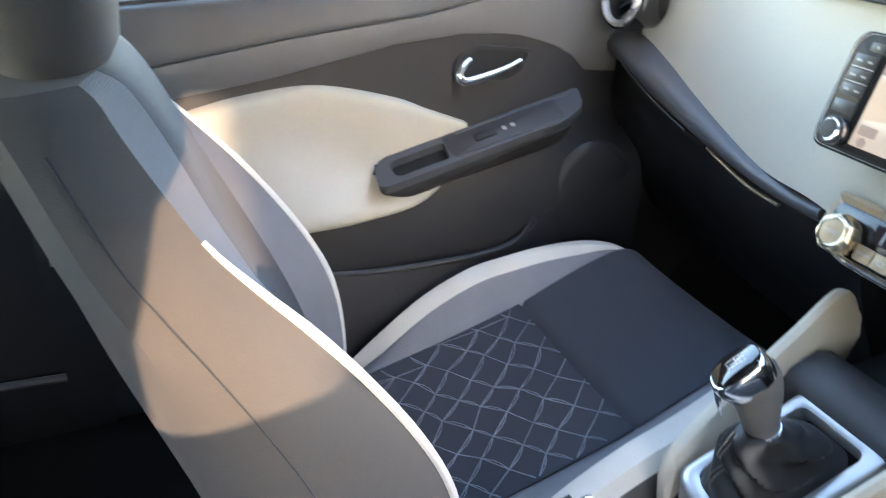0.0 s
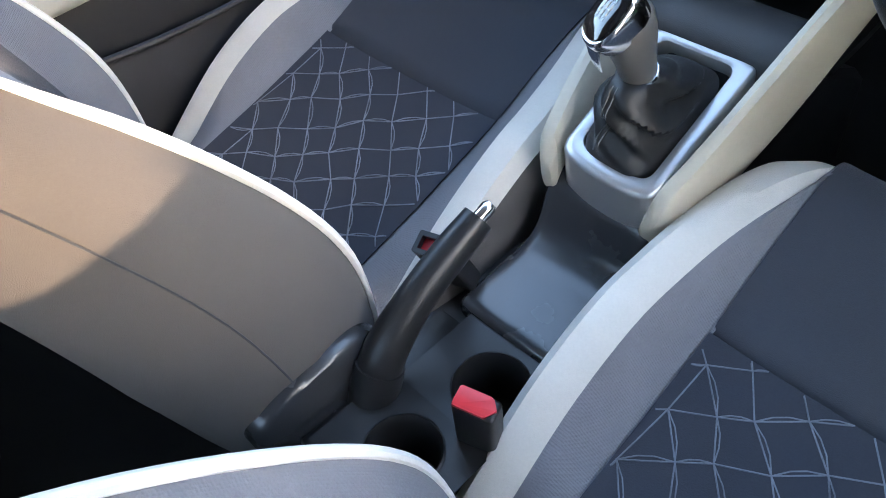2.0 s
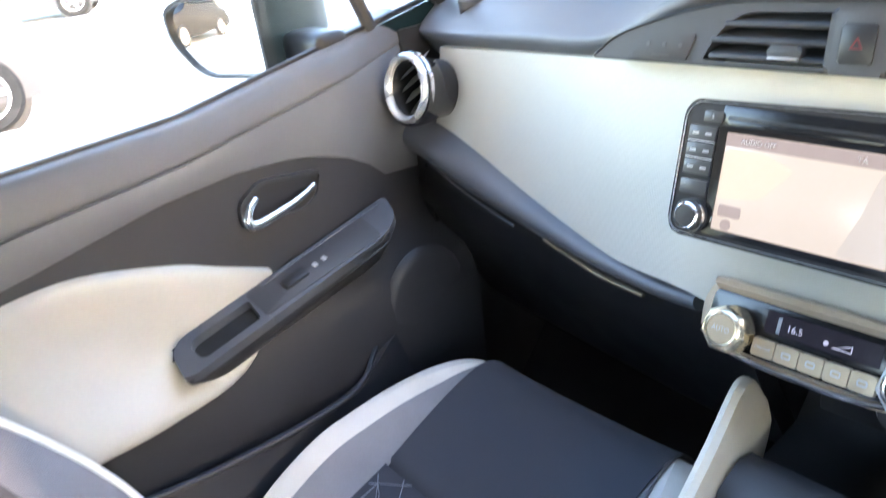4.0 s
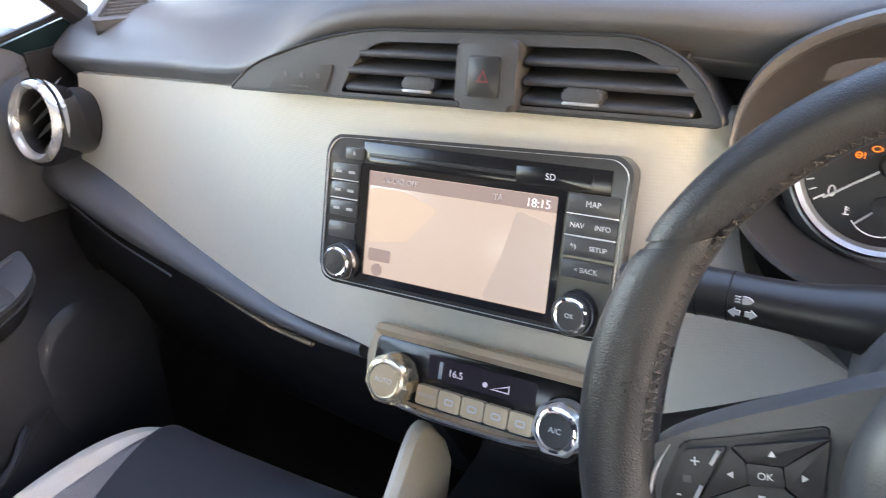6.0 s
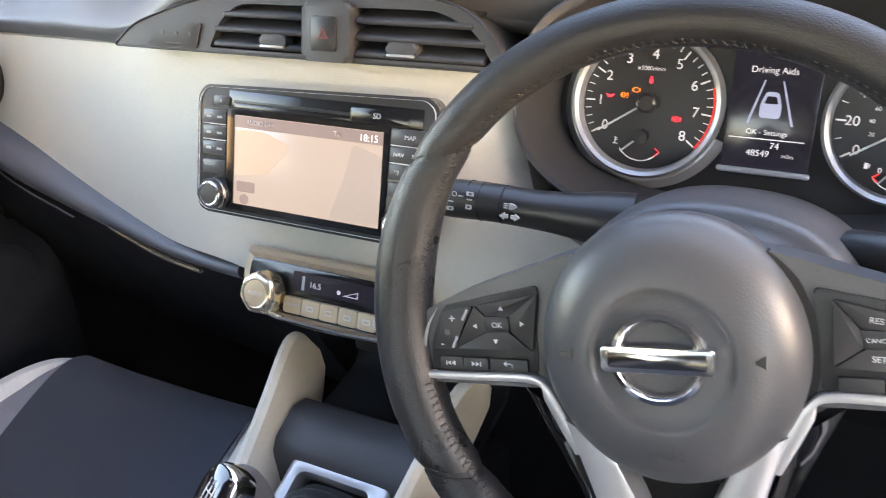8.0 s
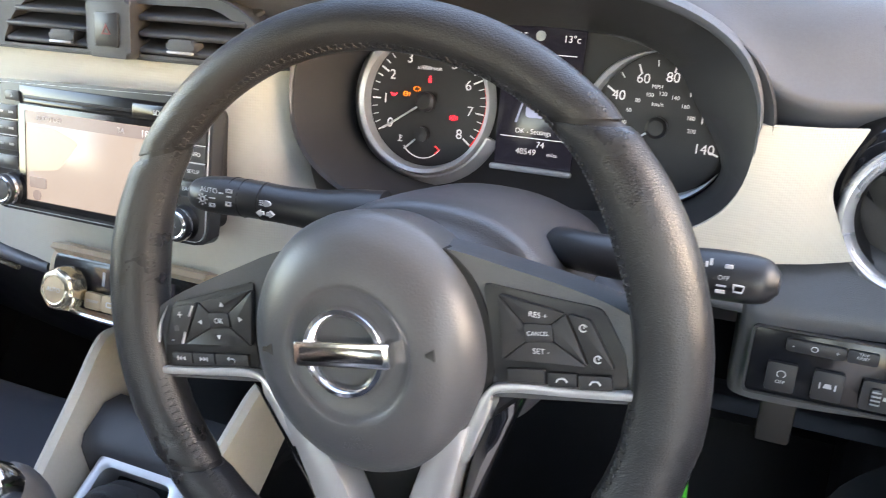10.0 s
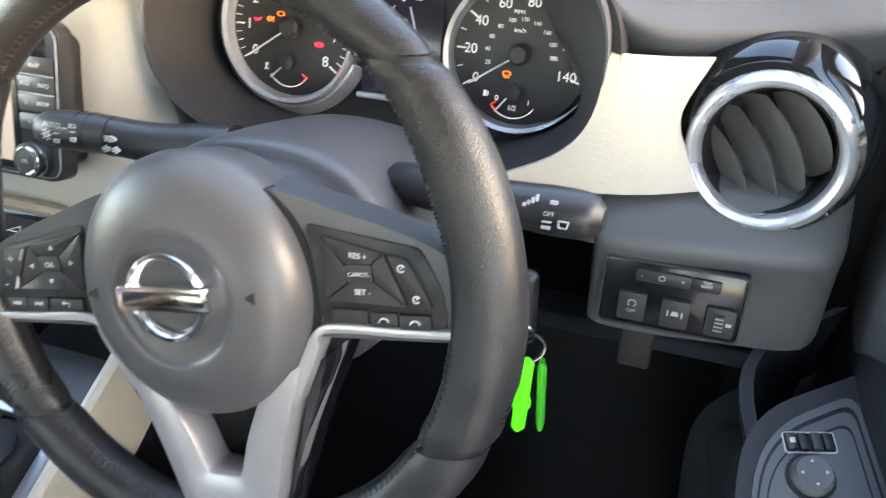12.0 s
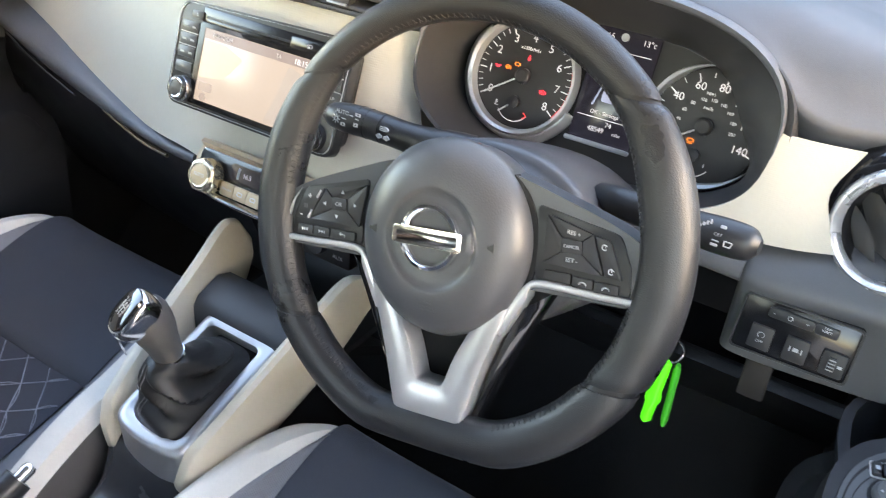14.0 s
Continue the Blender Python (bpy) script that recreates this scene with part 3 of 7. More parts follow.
# centre air vents with the hazard switch
VF = frame_at((0.006, 0.238, 0.73), 15)
cvent = thing("centre_air_vent", m=VF, label="dark plastic twin centre air vents with chrome-tipped tabs", category="air vent")
outer = rpoly([(-0.262, -0.021), (0.180, -0.019), (0.158, 0.018), (0.120, 0.037), (-0.105, 0.035), (-0.16, 0.026), (-0.235, 0.002)], [0.006, 0.008, 0.02, 0.02, 0.02, 0.03, 0.02], 5)
inner = rpoly([(-0.134, -0.0165), (0.166, -0.0150), (0.148, 0.012), (0.112, 0.0275), (-0.098, 0.026), (-0.118, 0.012), (-0.128, -0.004)], [0.004, 0.006, 0.012, 0.012, 0.012, 0.01, 0.01], 5)
part("frame", frame_prism(outer, inner, -0.05, 0.004), M_DARK, cvent, local=True)
part("backing", prism(outer, -0.056, -0.045, 0), M_BLACK, cvent, local=True)
for s0, s1 in ((-0.128, -0.018), (0.033, 0.158)):
    for k, v in enumerate((-0.0105, 0.0035, 0.0175)):
        e = 0.012 if (k == 2) else 0.0
        part("slat", box(((s0 + s1) / 2 + (e / 2 if s0 < 0 else -e / 2), v, -0.010), (s1 - s0 - e, 0.0052, 0.032), 0.0022, 3, Matrix.Translation((0, v, 0)) @ pose(0, 0, 0, 26, 0, 0) @ Matrix.Translation((0, -v, 0))), M_DARK, cvent, local=True)
for x0 in (-0.055, 0.081):
    tab = part("tab", prism(rpoly(rect(x0 - 0.0150, -0.0115, x0 + 0.0150, 0.000), 0.004), -0.004, 0.0085, 0.003), M_DARK, cvent, local=True)
    part("tab_tip", box((x0, -0.0112, 0.0085), (0.027, 0.0024, 0.004), 0.001), M_SILVER, tab, "chrome tip", local=True)
part("gap", tube([(x, y, 0.0042) for x, y in outer], 0.0011, 6, True), M_BLACK, cvent, local=True)
hz = part("hazard_housing", prism(rpoly(rect(-0.018, -0.021, 0.032, 0.031), 0.006), -0.03, 0.014, 0.006, seg=3), M_DARK, cvent, local=True)
part("hazard_switch", prism(rpoly(rect(-0.0075, -0.012, 0.0195, 0.0185), 0.003), 0.010, 0.0155, 0.0012), M_BTN, hz, "black switch with red triangle", local=True)
part("triangle", frame_prism([(0.0005, -0.001), (0.0115, -0.001), (0.006, 0.0085)], [(0.003, 0.0005), (0.009, 0.0005), (0.006, 0.0060)], 0.0153, 0.0159), M_HAZARD, hz, "red hazard triangle", local=True)
lamp = part("airbag_indicator", prism(rpoly([(-0.215, -0.0175), (-0.150, -0.0185), (-0.142, 0.006), (-0.165, 0.005), (-0.2, -0.004)], 0.004), 0.002, 0.0058, 0.001), M_DARK, cvent, "dark airbag indicator", local=True)
for i in range(3):
    part("marking", prism(rpoly(rect(-0.195 + i * 0.018, -0.007, -0.191 + i * 0.018, -0.003), 0.001), 0.006, 0.0066, 0), M_FAINT, lamp, local=True)
part("marking", box((-0.178, -0.0145, 0.0064), (0.020, 0.0014, 0.0006), 0), M_FAINT, lamp, local=True)

# round end vents
def round_vent(x, y, z, yaw, r, roll, back=0, wide=1.30, taper=1.0):
    f = frame_at((x, y, z), 12, yaw, roll)
    v = thing("round_air_vent", m=f, label="round air vent with satin silver ring and dark slats", category="air vent", group="round dashboard vents")
    part("housing", loft([[(k * r * math.cos(a) - up * r * math.sin(radians(back)), k * r * math.sin(a) + up * r * math.cos(radians(back)), z) for a in [2 * math.pi * i / 56 for i in range(56)]] for k, up, z in ((min(q, wide), u, w) for q, u, w in ((0.84, 0, -0.004), (1.0, 0, 0.001), (1.08, 0.03, 0.000), (1.17, 0.08, -0.006), (wide - 0.04, 0.13, -0.020), (wide * (taper + 1) / 2, 0.15, -0.040), (wide * taper, 0.15, -0.085)))], caps=False), M_PIANO, v, "gloss blue-black housing", local=True)
    part("ring", ring_lathe([(r * 0.77, -0.010), (r * 0.785, -0.001), (r * 0.80, 0.004), (r * 0.84, 0.0085), (r * 0.90, 0.0105), (r * 0.96, 0.0085), (r * 1.0, 0.003), (r * 1.015, -0.004), (r * 1.0, -0.01)], 64), M_RING, v, "satin silver ring", local=True)
    part("barrel", ring_lathe([(r * 0.79, 0.0), (r * 0.79, -0.06), (0.002, -0.06), (0.002, -0.055), (r * 0.73, -0.05), (r * 0.76, -0.002)], 40), M_BLACK, v, local=True)
    for k in (-1.15, -0.35, 0.45, 1.25):
        h = r * 0.74 * math.sqrt(max(0.08, 1 - (k * 0.48) ** 2))
        # curved vane with a rounded leading edge
        rows = []
        for q in np.linspace(0, 1, 9):
            z = -0.034 + 0.034 * q
            hh = h * (0.86 + 0.14 * (1 - q * q))
            bend = 0.019 * (1 - q)
            rows.append([(k * r * 0.44 - bend + 0.008 * (1 - (y / h) ** 2) * q, y * hh / h, z - 0.012 * (y / h) ** 2 * q) for y in np.linspace(-h, h, 13)])
        bm = grid_mesh(rows)[0]
        bmesh.ops.solidify(bm, geom=bm.faces[:], thickness=0.0034)
        part("slat", bm, M_VANE, v, local=True)
    return v
round_vent(0.667, 0.240, 0.652, -8, 0.0535, 34)
round_vent(-0.645, 0.268, 0.633, -1, 0.0510, 299, -174, 1.07, 0.7)
def demister(x, y, z, lean, yaw):
    sf = frame_at((x, y, z), lean, yaw)
    v = thing("demister_vent", m=sf, label="slatted side demister vent on the upper pad", category="air vent", group="demister vents")
    sout, sinn = rpoly([(-0.042, -0.030), (0.042, -0.030), (0.034, 0.038), (-0.026, 0.038)], 0.014), rpoly([(-0.033, -0.023), (0.033, -0.023), (0.027, 0.030), (-0.020, 0.030)], 0.010)
    part("frame", frame_prism(sout, sinn, -0.012, 0.004), M_SOFT, v, local=True)
    part("backing", prism(sout, -0.02, -0.010, 0), M_BLACK, v, local=True)
    for k in range(6):
        part("slat", box((0.002, -0.018 + k * 0.0085, -0.001), (0.062 - k * 0.003, 0.0030, 0.007), 0.0010, 1), M_SOFT, v, local=True)
demister(0.650, 0.338, 0.769, 66, 0)
demister(-0.615, 0.410, 0.745, 68, 40)

# head unit
HF = frame_at((0.0, 0.185, 0.63), 18)
hu = thing("head_unit", m=HF, label="gloss black infotainment unit with glowing map screen and chrome edge", category="car stereo")
bez = rpoly([(-0.121, -0.061), (0.135, -0.061), (0.137, 0.060), (0.128, 0.068), (-0.112, 0.061), (-0.121, 0.050)], [0.014, 0.014, 0.008, 0.008, 0.008, 0.008], 6)
def scaled(poly, d):
    cx, cy = sum(p[0] for p in poly) / len(poly), sum(p[1] for p in poly) / len(poly)
    return [(x - math.copysign(d, x - cx) * min(1, abs(x - cx) / 0.1), y - math.copysign(d, y - cy) * min(1, abs(y - cy) / 0.05)) for x, y in poly]
part("case", prism(scaled(bez, -0.0095), -0.07, 0.000, 0.004), M_BLACK, hu, local=True)
part("bezel", prism(bez, -0.010, 0.005, 0.0025, seg=3), M_FASCIA, hu, "satin dark grey fascia", local=True)
part("chrome_edge", frame_prism(scaled(bez, -0.0028), scaled(bez, 0.0030), -0.006, 0.0066), M_EDGE, hu, "satin chrome edge", local=True)
scr = part("screen", box((0.0055, -0.0065, 0.0052), (0.162, 0.084, 0.0015), 0.0006), M_SCREEN, hu, "pale map screen", local=True)
part("screen_header", box((0.0055, 0.0295, 0.0063), (0.161, 0.011, 0.0006), 0), M_SCREENDARK, scr, "grey status bar", local=True)
lettering("18:15", 0.0088, M_GLOWWHITE, scr, 0.072, 0.0287, 0.0072)
lettering("TA", 0.0065, M_GREYMARK, scr, 0.040, 0.0290, 0.0072)
lettering("AUDIO OFF", 0.0060, M_GREYMARK, scr, -0.045, 0.0295, 0.0072)
# sun glare on the screen painted as glowing zones: dull right, warm left
part("glare_zone", prism(rpoly([(0.034, -0.0465), (0.0855, -0.0465), (0.0855, 0.014), (0.056, 0.022), (0.047, -0.012)], 0.004), 0.0058, 0.0062, 0), M_GLAREDULL, scr, local=True)
part("glare_zone", prism(rpoly([(-0.0745, 0.004), (-0.0745, -0.022), (-0.035, -0.016), (-0.010, 0.012), (-0.040, 0.0225), (-0.0745, 0.0225)], 0.006), 0.0058, 0.0061, 0), M_GLAREWARM, scr, local=True)
part("map_button", prism(rpoly(rect(-0.071, -0.036, -0.050, -0.026), 0.002), 0.0058, 0.0066, 0), M_SCREENDARK, scr, local=True)
part("compass", lathe([(0.0001, 0.0066), (0.005, 0.0066), (0.005, 0.0058)], 20), M_SCREENDARK, scr, local=True).matrix_basis = Matrix.Translation((-0.062, -0.043, 0))
part("screen_surround", frame_prism(rpoly(rect(-0.0835, -0.0545, 0.0920, 0.0405), 0.002), rpoly(rect(-0.0755, -0.0485, 0.0865, 0.0355), 0.001), 0.004, 0.0068), M_PIANO, hu, local=True)
part("top_strip", box((0.020, 0.0490, 0.0050), (0.206, 0.0175, 0.0016), 0.0007), M_STRIP, hu, "satin black strip", local=True)
part("disc_slot", box((-0.010, 0.0475, 0.0050), (0.135, 0.0030, 0.003), 0.0008), M_BLACK, hu, local=True)
part("slot_lip", box((-0.012, 0.0435, 0.0052), (0.130, 0.0050, 0.0016), 0.0006), M_STRIP, hu, local=True)
part("card_flap", prism(rpoly(rect(0.052, 0.042, 0.110, 0.0545), 0.002), 0.004, 0.0068, 0.0006), M_STRIP, hu, local=True)
lettering("SD", 0.0065, M_WHITE, hu, 0.079, 0.0482, 0.0072)
def hu_btn(x0, y0, x1, y1, txt=None, size=0.0056, line=False):
    b = part("button", prism(rpoly(rect(x0, y0, x1, y1), 0.0015), 0.003, 0.0072, 0.0009), M_FASCIABTN, hu, local=True)
    for t, tx in (txt or ()):
        lettering(t, size, M_WHITE, b, tx, (y0 + y1) / 2, 0.0076)
    if line:
        part("rule", box(((x0 + x1) / 2, y0 - 0.0007, 0.0068), (x1 - x0, 0.0008, 0.001), 0), M_WHITE, b, local=True)
    return b
hu_btn(-0.100, 0.0425, -0.082, 0.0515, [("≜", -0.091)], 0.005)
for yy in (0.0255, 0.0105, -0.0045):
    b = hu_btn(-0.1125, yy, -0.0855, yy + 0.0125, line=yy > 0)
    for xx in (-0.1055, -0.0925):
        part("marking", box((xx, yy + 0.006, 0.0074), (0.006, 0.0022, 0.0004), 0), M_GREYMARK, b, local=True)
hu_btn(-0.1125, -0.0225, -0.0855, -0.0095)
hu_btn(0.094, 0.0265, 0.131, 0.0400, [("MAP", 0.1125)], line=True)
hu_btn(0.094, 0.0115, 0.131, 0.0245, [("NAV", 0.1025), ("INFO", 0.121)], 0.005, line=True)
hu_btn(0.094, -0.0035, 0.131, 0.0100, [("*/)", 0.1015), ("SETUP", 0.1195)], 0.0046)
hu_btn(0.094, -0.0190, 0.131, -0.0060, [("< BACK", 0.1125)], 0.005)
def knob(parent, x, y, r, h, facets=0, name="knob", txt=None, face=M_BTN, body=M_DCHROME, rim=M_CHROME):
    prof = [(r * 1.08, 0.004), (r, 0.006), (r * 0.97, h - 0.002), (r * 0.90, h), (r * 0.80, h), (0.0001, h)]
    bm = lathe(prof, 40)
    if facets:
        # flat-sided barrel, each flat twisted a little towards the rim
        rings = []
        for q, z, tw, e in ((1.06, 0.003, 0, 0.0), (1.04, 0.006, 0, 0.6), (1.06, h * 0.5, 8, 1.0), (1.00, h - 0.003, 15, 1.0), (0.90, h - 0.0005, 15, 0.6), (0.70, h, 15, 0.0)):
            ring = []
            for i in range(72):
                a = 2 * math.pi * i / 72
                w = (a * facets / (2 * math.pi) + 0.5) % 1.0 - 0.5
                flat_r = math.cos(math.pi / facets) / math.cos(2 * math.pi / facets * w)
                rr = r * q * (1 + (flat_r * 1.06 - 1) * e)
                ring.append((rr * math.cos(a + radians(tw)), rr * math.sin(a + radians(tw)), z))
            rings.append(ring)
        bm = loft(rings)
    k = part(name, bm, body, parent, local=True, sharp=22 if facets else 38)
    k.matrix_basis = Matrix.Translation((x, y, 0))
    WM[k] = WM[parent] @ k.matrix_basis
    part("knob_face", lathe([(r * 0.66, h - 0.001), (r * 0.64, h + 0.0008), (0.0001, h + 0.0012)], 32), face, k, local=True)
    part("knob_ring", ring_lathe([(r * 0.60, h - 0.002), (r * 1.0, h - 0.007), (r * 0.99, h - 0.004), (r * 0.86, h - 0.0005), (r * 0.72, h + 0.0012), (r * 0.65, h + 0.0010)], 40), rim, k, "bright metal rim", local=True)
    if txt:
        lettering(txt, r * 0.30, M_WHITE, k, 0, 0, h + 0.0016)
    return k
knob(hu, -0.0945, -0.041, 0.0150, 0.018, body=M_BTN)
knob(hu, 0.109, -0.043, 0.0150, 0.018, txt="OK", body=M_BTN)

# climate controls
CF = frame_at((0.018, 0.168, 0.496), 25)
cl = thing("climate_panel", m=CF, label="climate control panel with two chrome-rimmed knobs and lit display", category="climate control")
hood = rpoly([(-0.104, -0.022), (-0.060, -0.032), (0.060, -0.032), (0.104, -0.022), (0.108, 0.012), (0.096, 0.037), (-0.098, 0.037), (-0.108, 0.012)], [0.01] * 8, 5)
part("housing", prism(hood, -0.06, -0.004, 0.008, seg=3), M_CHAMP, cl, "champagne housing", local=True)
part("visor", loft([[(x, 0.036, -0.03), (x, 0.037, 0.006), (x, 0.0325, 0.010), (x, 0.026, 0.0)] for x in np.linspace(-0.094, 0.094, 12)]), M_CHAMP, cl, "champagne visor lip", local=True)
part("face", prism(rpoly([(-0.098, -0.020), (-0.05, -0.024), (0.05, -0.024), (0.098, -0.020), (0.096, 0.027), (-0.096, 0.027)], 0.008), -0.006, 0.0, 0.001), M_STRIP, cl, "satin black face", local=True)
disp = part("display", box((0.0065, 0.0110, 0.0006), (0.098, 0.019, 0.001), 0), M_LCD, cl, "dim violet display", local=True)
lettering("16.5", 0.0082, M_LCDTXT, disp, -0.0158, 0.0097, 0.0014)
part("bar", box((-0.030, 0.0100, 0.0013), (0.0032, 0.014, 0.0004), 0), M_GREYMARK, disp, local=True)
part("fan_scale", frame_prism([(0.016, 0.0060), (0.033, 0.0060), (0.033, 0.0125)], [(0.019, 0.0068), (0.0322, 0.0068), (0.0322, 0.0112)], 0.001, 0.0015), M_LCDTXT, disp, local=True)
part("fan_dot", lathe([(0.0001, 0.0015), (0.0022, 0.0015), (0.0022, 0.001)], 12), M_LCDTXT, disp, local=True).matrix_basis = Matrix.Translation((0.0115, 0.0085, 0))
part("chrome_lip", tube(catmull([(-0.098, -0.014, 0.004), (-0.06, -0.026, 0.007), (0.0, -0.0285, 0.008), (0.06, -0.026, 0.007), (0.098, -0.014, 0.004)], 24), 0.0028, 8), M_CHROME, cl, "chrome lower lip", local=True)
for i in range(5):
    xb = -0.0366 + i * 0.0213
    b = part("button", prism(rpoly(rect(xb - 0.0102, -0.0205, xb + 0.0102, -0.0045), 0.0018), -0.001, 0.0065, 0.0022, seg=3), M_SUNBTN, cl, local=True)
    if i == 0:
        lettering("ON·OFF", 0.0042, M_WHITE, b, xb, -0.0125, 0.0069)
    else:
        part("marking", frame_prism(rpoly(rect(xb - 0.0042, -0.0152, xb + 0.0042, -0.0098), 0.002), rpoly(rect(xb - 0.0030, -0.0140, xb + 0.0030, -0.0110), 0.001), 0.0064, 0.0069), M_WHITE, b, local=True)
knob(cl, -0.070, -0.0055, 0.0205, 0.022, 7, txt="AUTO", body=M_SUNGOLD, face=M_SUNBTN, rim=M_SUNGOLD)
knob(cl, 0.083, -0.005, 0.0200, 0.022, 7, txt="A/C", body=M_SILVER, face=M_BTN, rim=M_CHROME)

# instrument cluster
IF = frame_at((0.345, 0.308, 0.668), 18)
ic = thing("instrument_cluster", m=IF, label="instrument cluster with two white-marked dials and centre display", category="dashboard dials")
def oval(cx, cy, rx, ry, n=64, p=2.5, flat=1.0):
    out = []
    for i in range(n):
        t = 2 * math.pi * i / n
        c, s = math.cos(t), math.sin(t)
        out.append((cx + rx * math.copysign(abs(c) ** (2 / p), c), cy + ry * (flat if s > 0 else 1) * math.copysign(abs(s) ** (2 / p), s)))
    return out
def closer(poly, k):
    """The bowl's wall leans over the speedometer on its outer side."""
    return [(x - (k * math.exp(-((y - 0.030) / 0.042) ** 2) * min(1.0, (x - 0.09) / 0.05) if x > 0.09 else 0.0), y) for x, y in poly]
def ring3(poly, z):
    return [(x, y, z) for x, y in poly]
part("binnacle", loft([ring3(oval(0.031, 0.004, 0.192, 0.098), -0.03), ring3(oval(0.031, 0.004, 0.191, 0.099), 0.070), ring3(oval(0.031, 0.004, 0.1895, 0.0975), 0.0755), ring3(oval(0.031, 0.004, 0.186, 0.094), 0.074), ring3(closer(oval(0.027, 0.002, 0.177, 0.085), 0.018), 0.045), ring3(closer(oval(0.028, 0.0, 0.171, 0.075), 0.032), 0.020), ring3(closer(oval(0.028, 0.0, 0.169, 0.0735), 0.027), -0.004)], caps=False), M_BOWL, ic, "dark grey bowl round the dials", local=True)
part("face", prism(oval(0.028, 0.0, 0.175, 0.080), -0.012, -0.004, 0), M_GAUGE, ic, local=True)
top_half = [(math.copysign(abs(math.cos(radians(a))) ** 0.8, math.cos(radians(a))), math.copysign(abs(math.sin(radians(a))) ** 0.8, math.sin(radians(a))), min(1.0, max(0.0, (min(a, 180 - a) + 14) / 45))) for a in range(-12, 193, 5)]
part("brow", loft([[(0.027 + 0.184 * (1 + (k - 1) * e) * x, 0.004 + 0.096 * (1 + (q - 1) * e) * y, 0.0745 + (z - 0.0745) * max(e, 0.05)) for x, y, e in top_half] for k, q, z in ((0.99, 0.99, 0.074), (1.0, 1.01, 0.080), (1.014, 1.04, 0.082), (1.028, 1.08, 0.075), (1.040, 1.12, 0.050), (1.045, 1.15, 0.0), (1.045, 1.18, -0.07))], caps=False, wrap=False), M_SOFT, ic, "grained grey hood over the dials", local=True)
part("lower_bar", box((0.036, -0.0435, 0.004), (0.072, 0.005, 0.006), 0.002), M_SILVER, ic, "satin strip under the display", local=True)
def dial(cx, cy, r, arc0, arc1, labels, lr, lsize, a0, step, minor, name, label):
    d = part(name, lathe([(0.0001, 0.0), (r * 0.92, 0.0), (r * 0.92, -0.004)], 56), M_GAUGE, ic, label, local=True)
    d.matrix_basis = Matrix.Translation((cx, cy, 0.001))
    WM[d] = WM[ic] @ d.matrix_basis
    prof = [(0.90, 0.0), (0.93, 0.010), (0.985, 0.012), (1.03, 0.0)]
    if arc1 - arc0 >= 360:
        bm = ring_lathe([(r * k, z) for k, z in prof], 64)
    else:
        rings = []
        for i in range(61):
            t = arc0 + (arc1 - arc0) * i / 60
            e = min(1.0, 0.06 + min(t - arc0, arc1 - t) / 40)
            rings.append([(r * (0.99 + (k - 0.99) * e) * math.cos(radians(t)), r * (0.99 + (k - 0.99) * e) * math.sin(radians(t)), z * e) for k, z in prof])
        bm = loft(rings)
    part("dial_ring", bm, M_SILVER, d, "satin silver dial ring", local=True)
    ticks = []
    n = (len(labels) - 1) * minor
    for i in range(n + 1):
        a = radians(a0 - step * i / minor)
        big = i % minor == 0
        ticks.append(box((r * (0.80 if big else 0.83), 0, 0.0006), (r * (0.13 if big else 0.08), 0.0013 if big else 0.0008, 0.0005), 0, 1, pose(0, 0, 0, 0, 0, math.degrees(a))))
    part("dial_scale", join(ticks), M_GLOWWHITE, d, local=True)
    for i, t in enumerate(labels):
        a = radians(a0 - step * i)
        if t:
            lettering(t, lsize, M_GLOWWHITE, d, lr * math.cos(a), lr * math.sin(a), 0.0010)
    nd = part("needle", box((r * 0.36, 0, 0.006), (r * 0.80, 0.0017, 0.0012), 0.0004, 1, pose(0, 0, 0, 0, 0, a0 + 2)), M_WHITE, d, "white needle", local=True)
    part("needle_cap", lathe([(0.0085, 0.001), (0.0085, 0.007), (0.006, 0.009), (0.0001, 0.009)], 24), M_GAUGE, d, local=True)
    return d
tach = dial(-0.064, 0.0035, 0.0625, 0, 360, ["0", "1", "2", "3", "4", "5", "6", "7", "8"], 0.041, 0.0120, 212, 31.2, 4, "rev_counter", "black rev counter with white figures")
part("dial_cone", ring_lathe([(0.0640, 0.006), (0.0660, 0.006), (0.0735, -0.003), (0.0640, -0.003)], 48, 140, 338), M_SILVER, tach, "satin silver cone round the dial", local=True)
part("red_zone", ring_lathe([(0.0545, 0.0004), (0.0557, 0.0004), (0.0557, 0.0009), (0.0545, 0.0009)], 16, -38, 18), M_REDMARK, tach, local=True)
lettering("x1000r/min", 0.0050, M_GLOWWHITE, tach, 0, 0.0292, 0.0012)
speedo = dial(0.135, 0.0030, 0.0600, 95, 330, ["0", "20", "40", "60", "80", "100", "120", "140"], 0.040, 0.0108, 212, 33.0, 2, "speedometer", "black speedometer with white figures")
lettering("MPH", 0.0044, M_GLOWWHITE, speedo, -0.004, 0.0315, 0.0012)
lettering("km/h", 0.0046, M_GLOWWHITE, speedo, -0.002, 0.0180, 0.0012)
for i, t in enumerate(("20", "40", "60", "80", "100", "120", "140", "160", "180", "200")):
    a = radians(198 - 22 * i)
    lettering(t, 0.0044, M_GLOWWHITE, speedo, 0.0265 * math.cos(a), 0.0265 * math.sin(a), 0.0012)
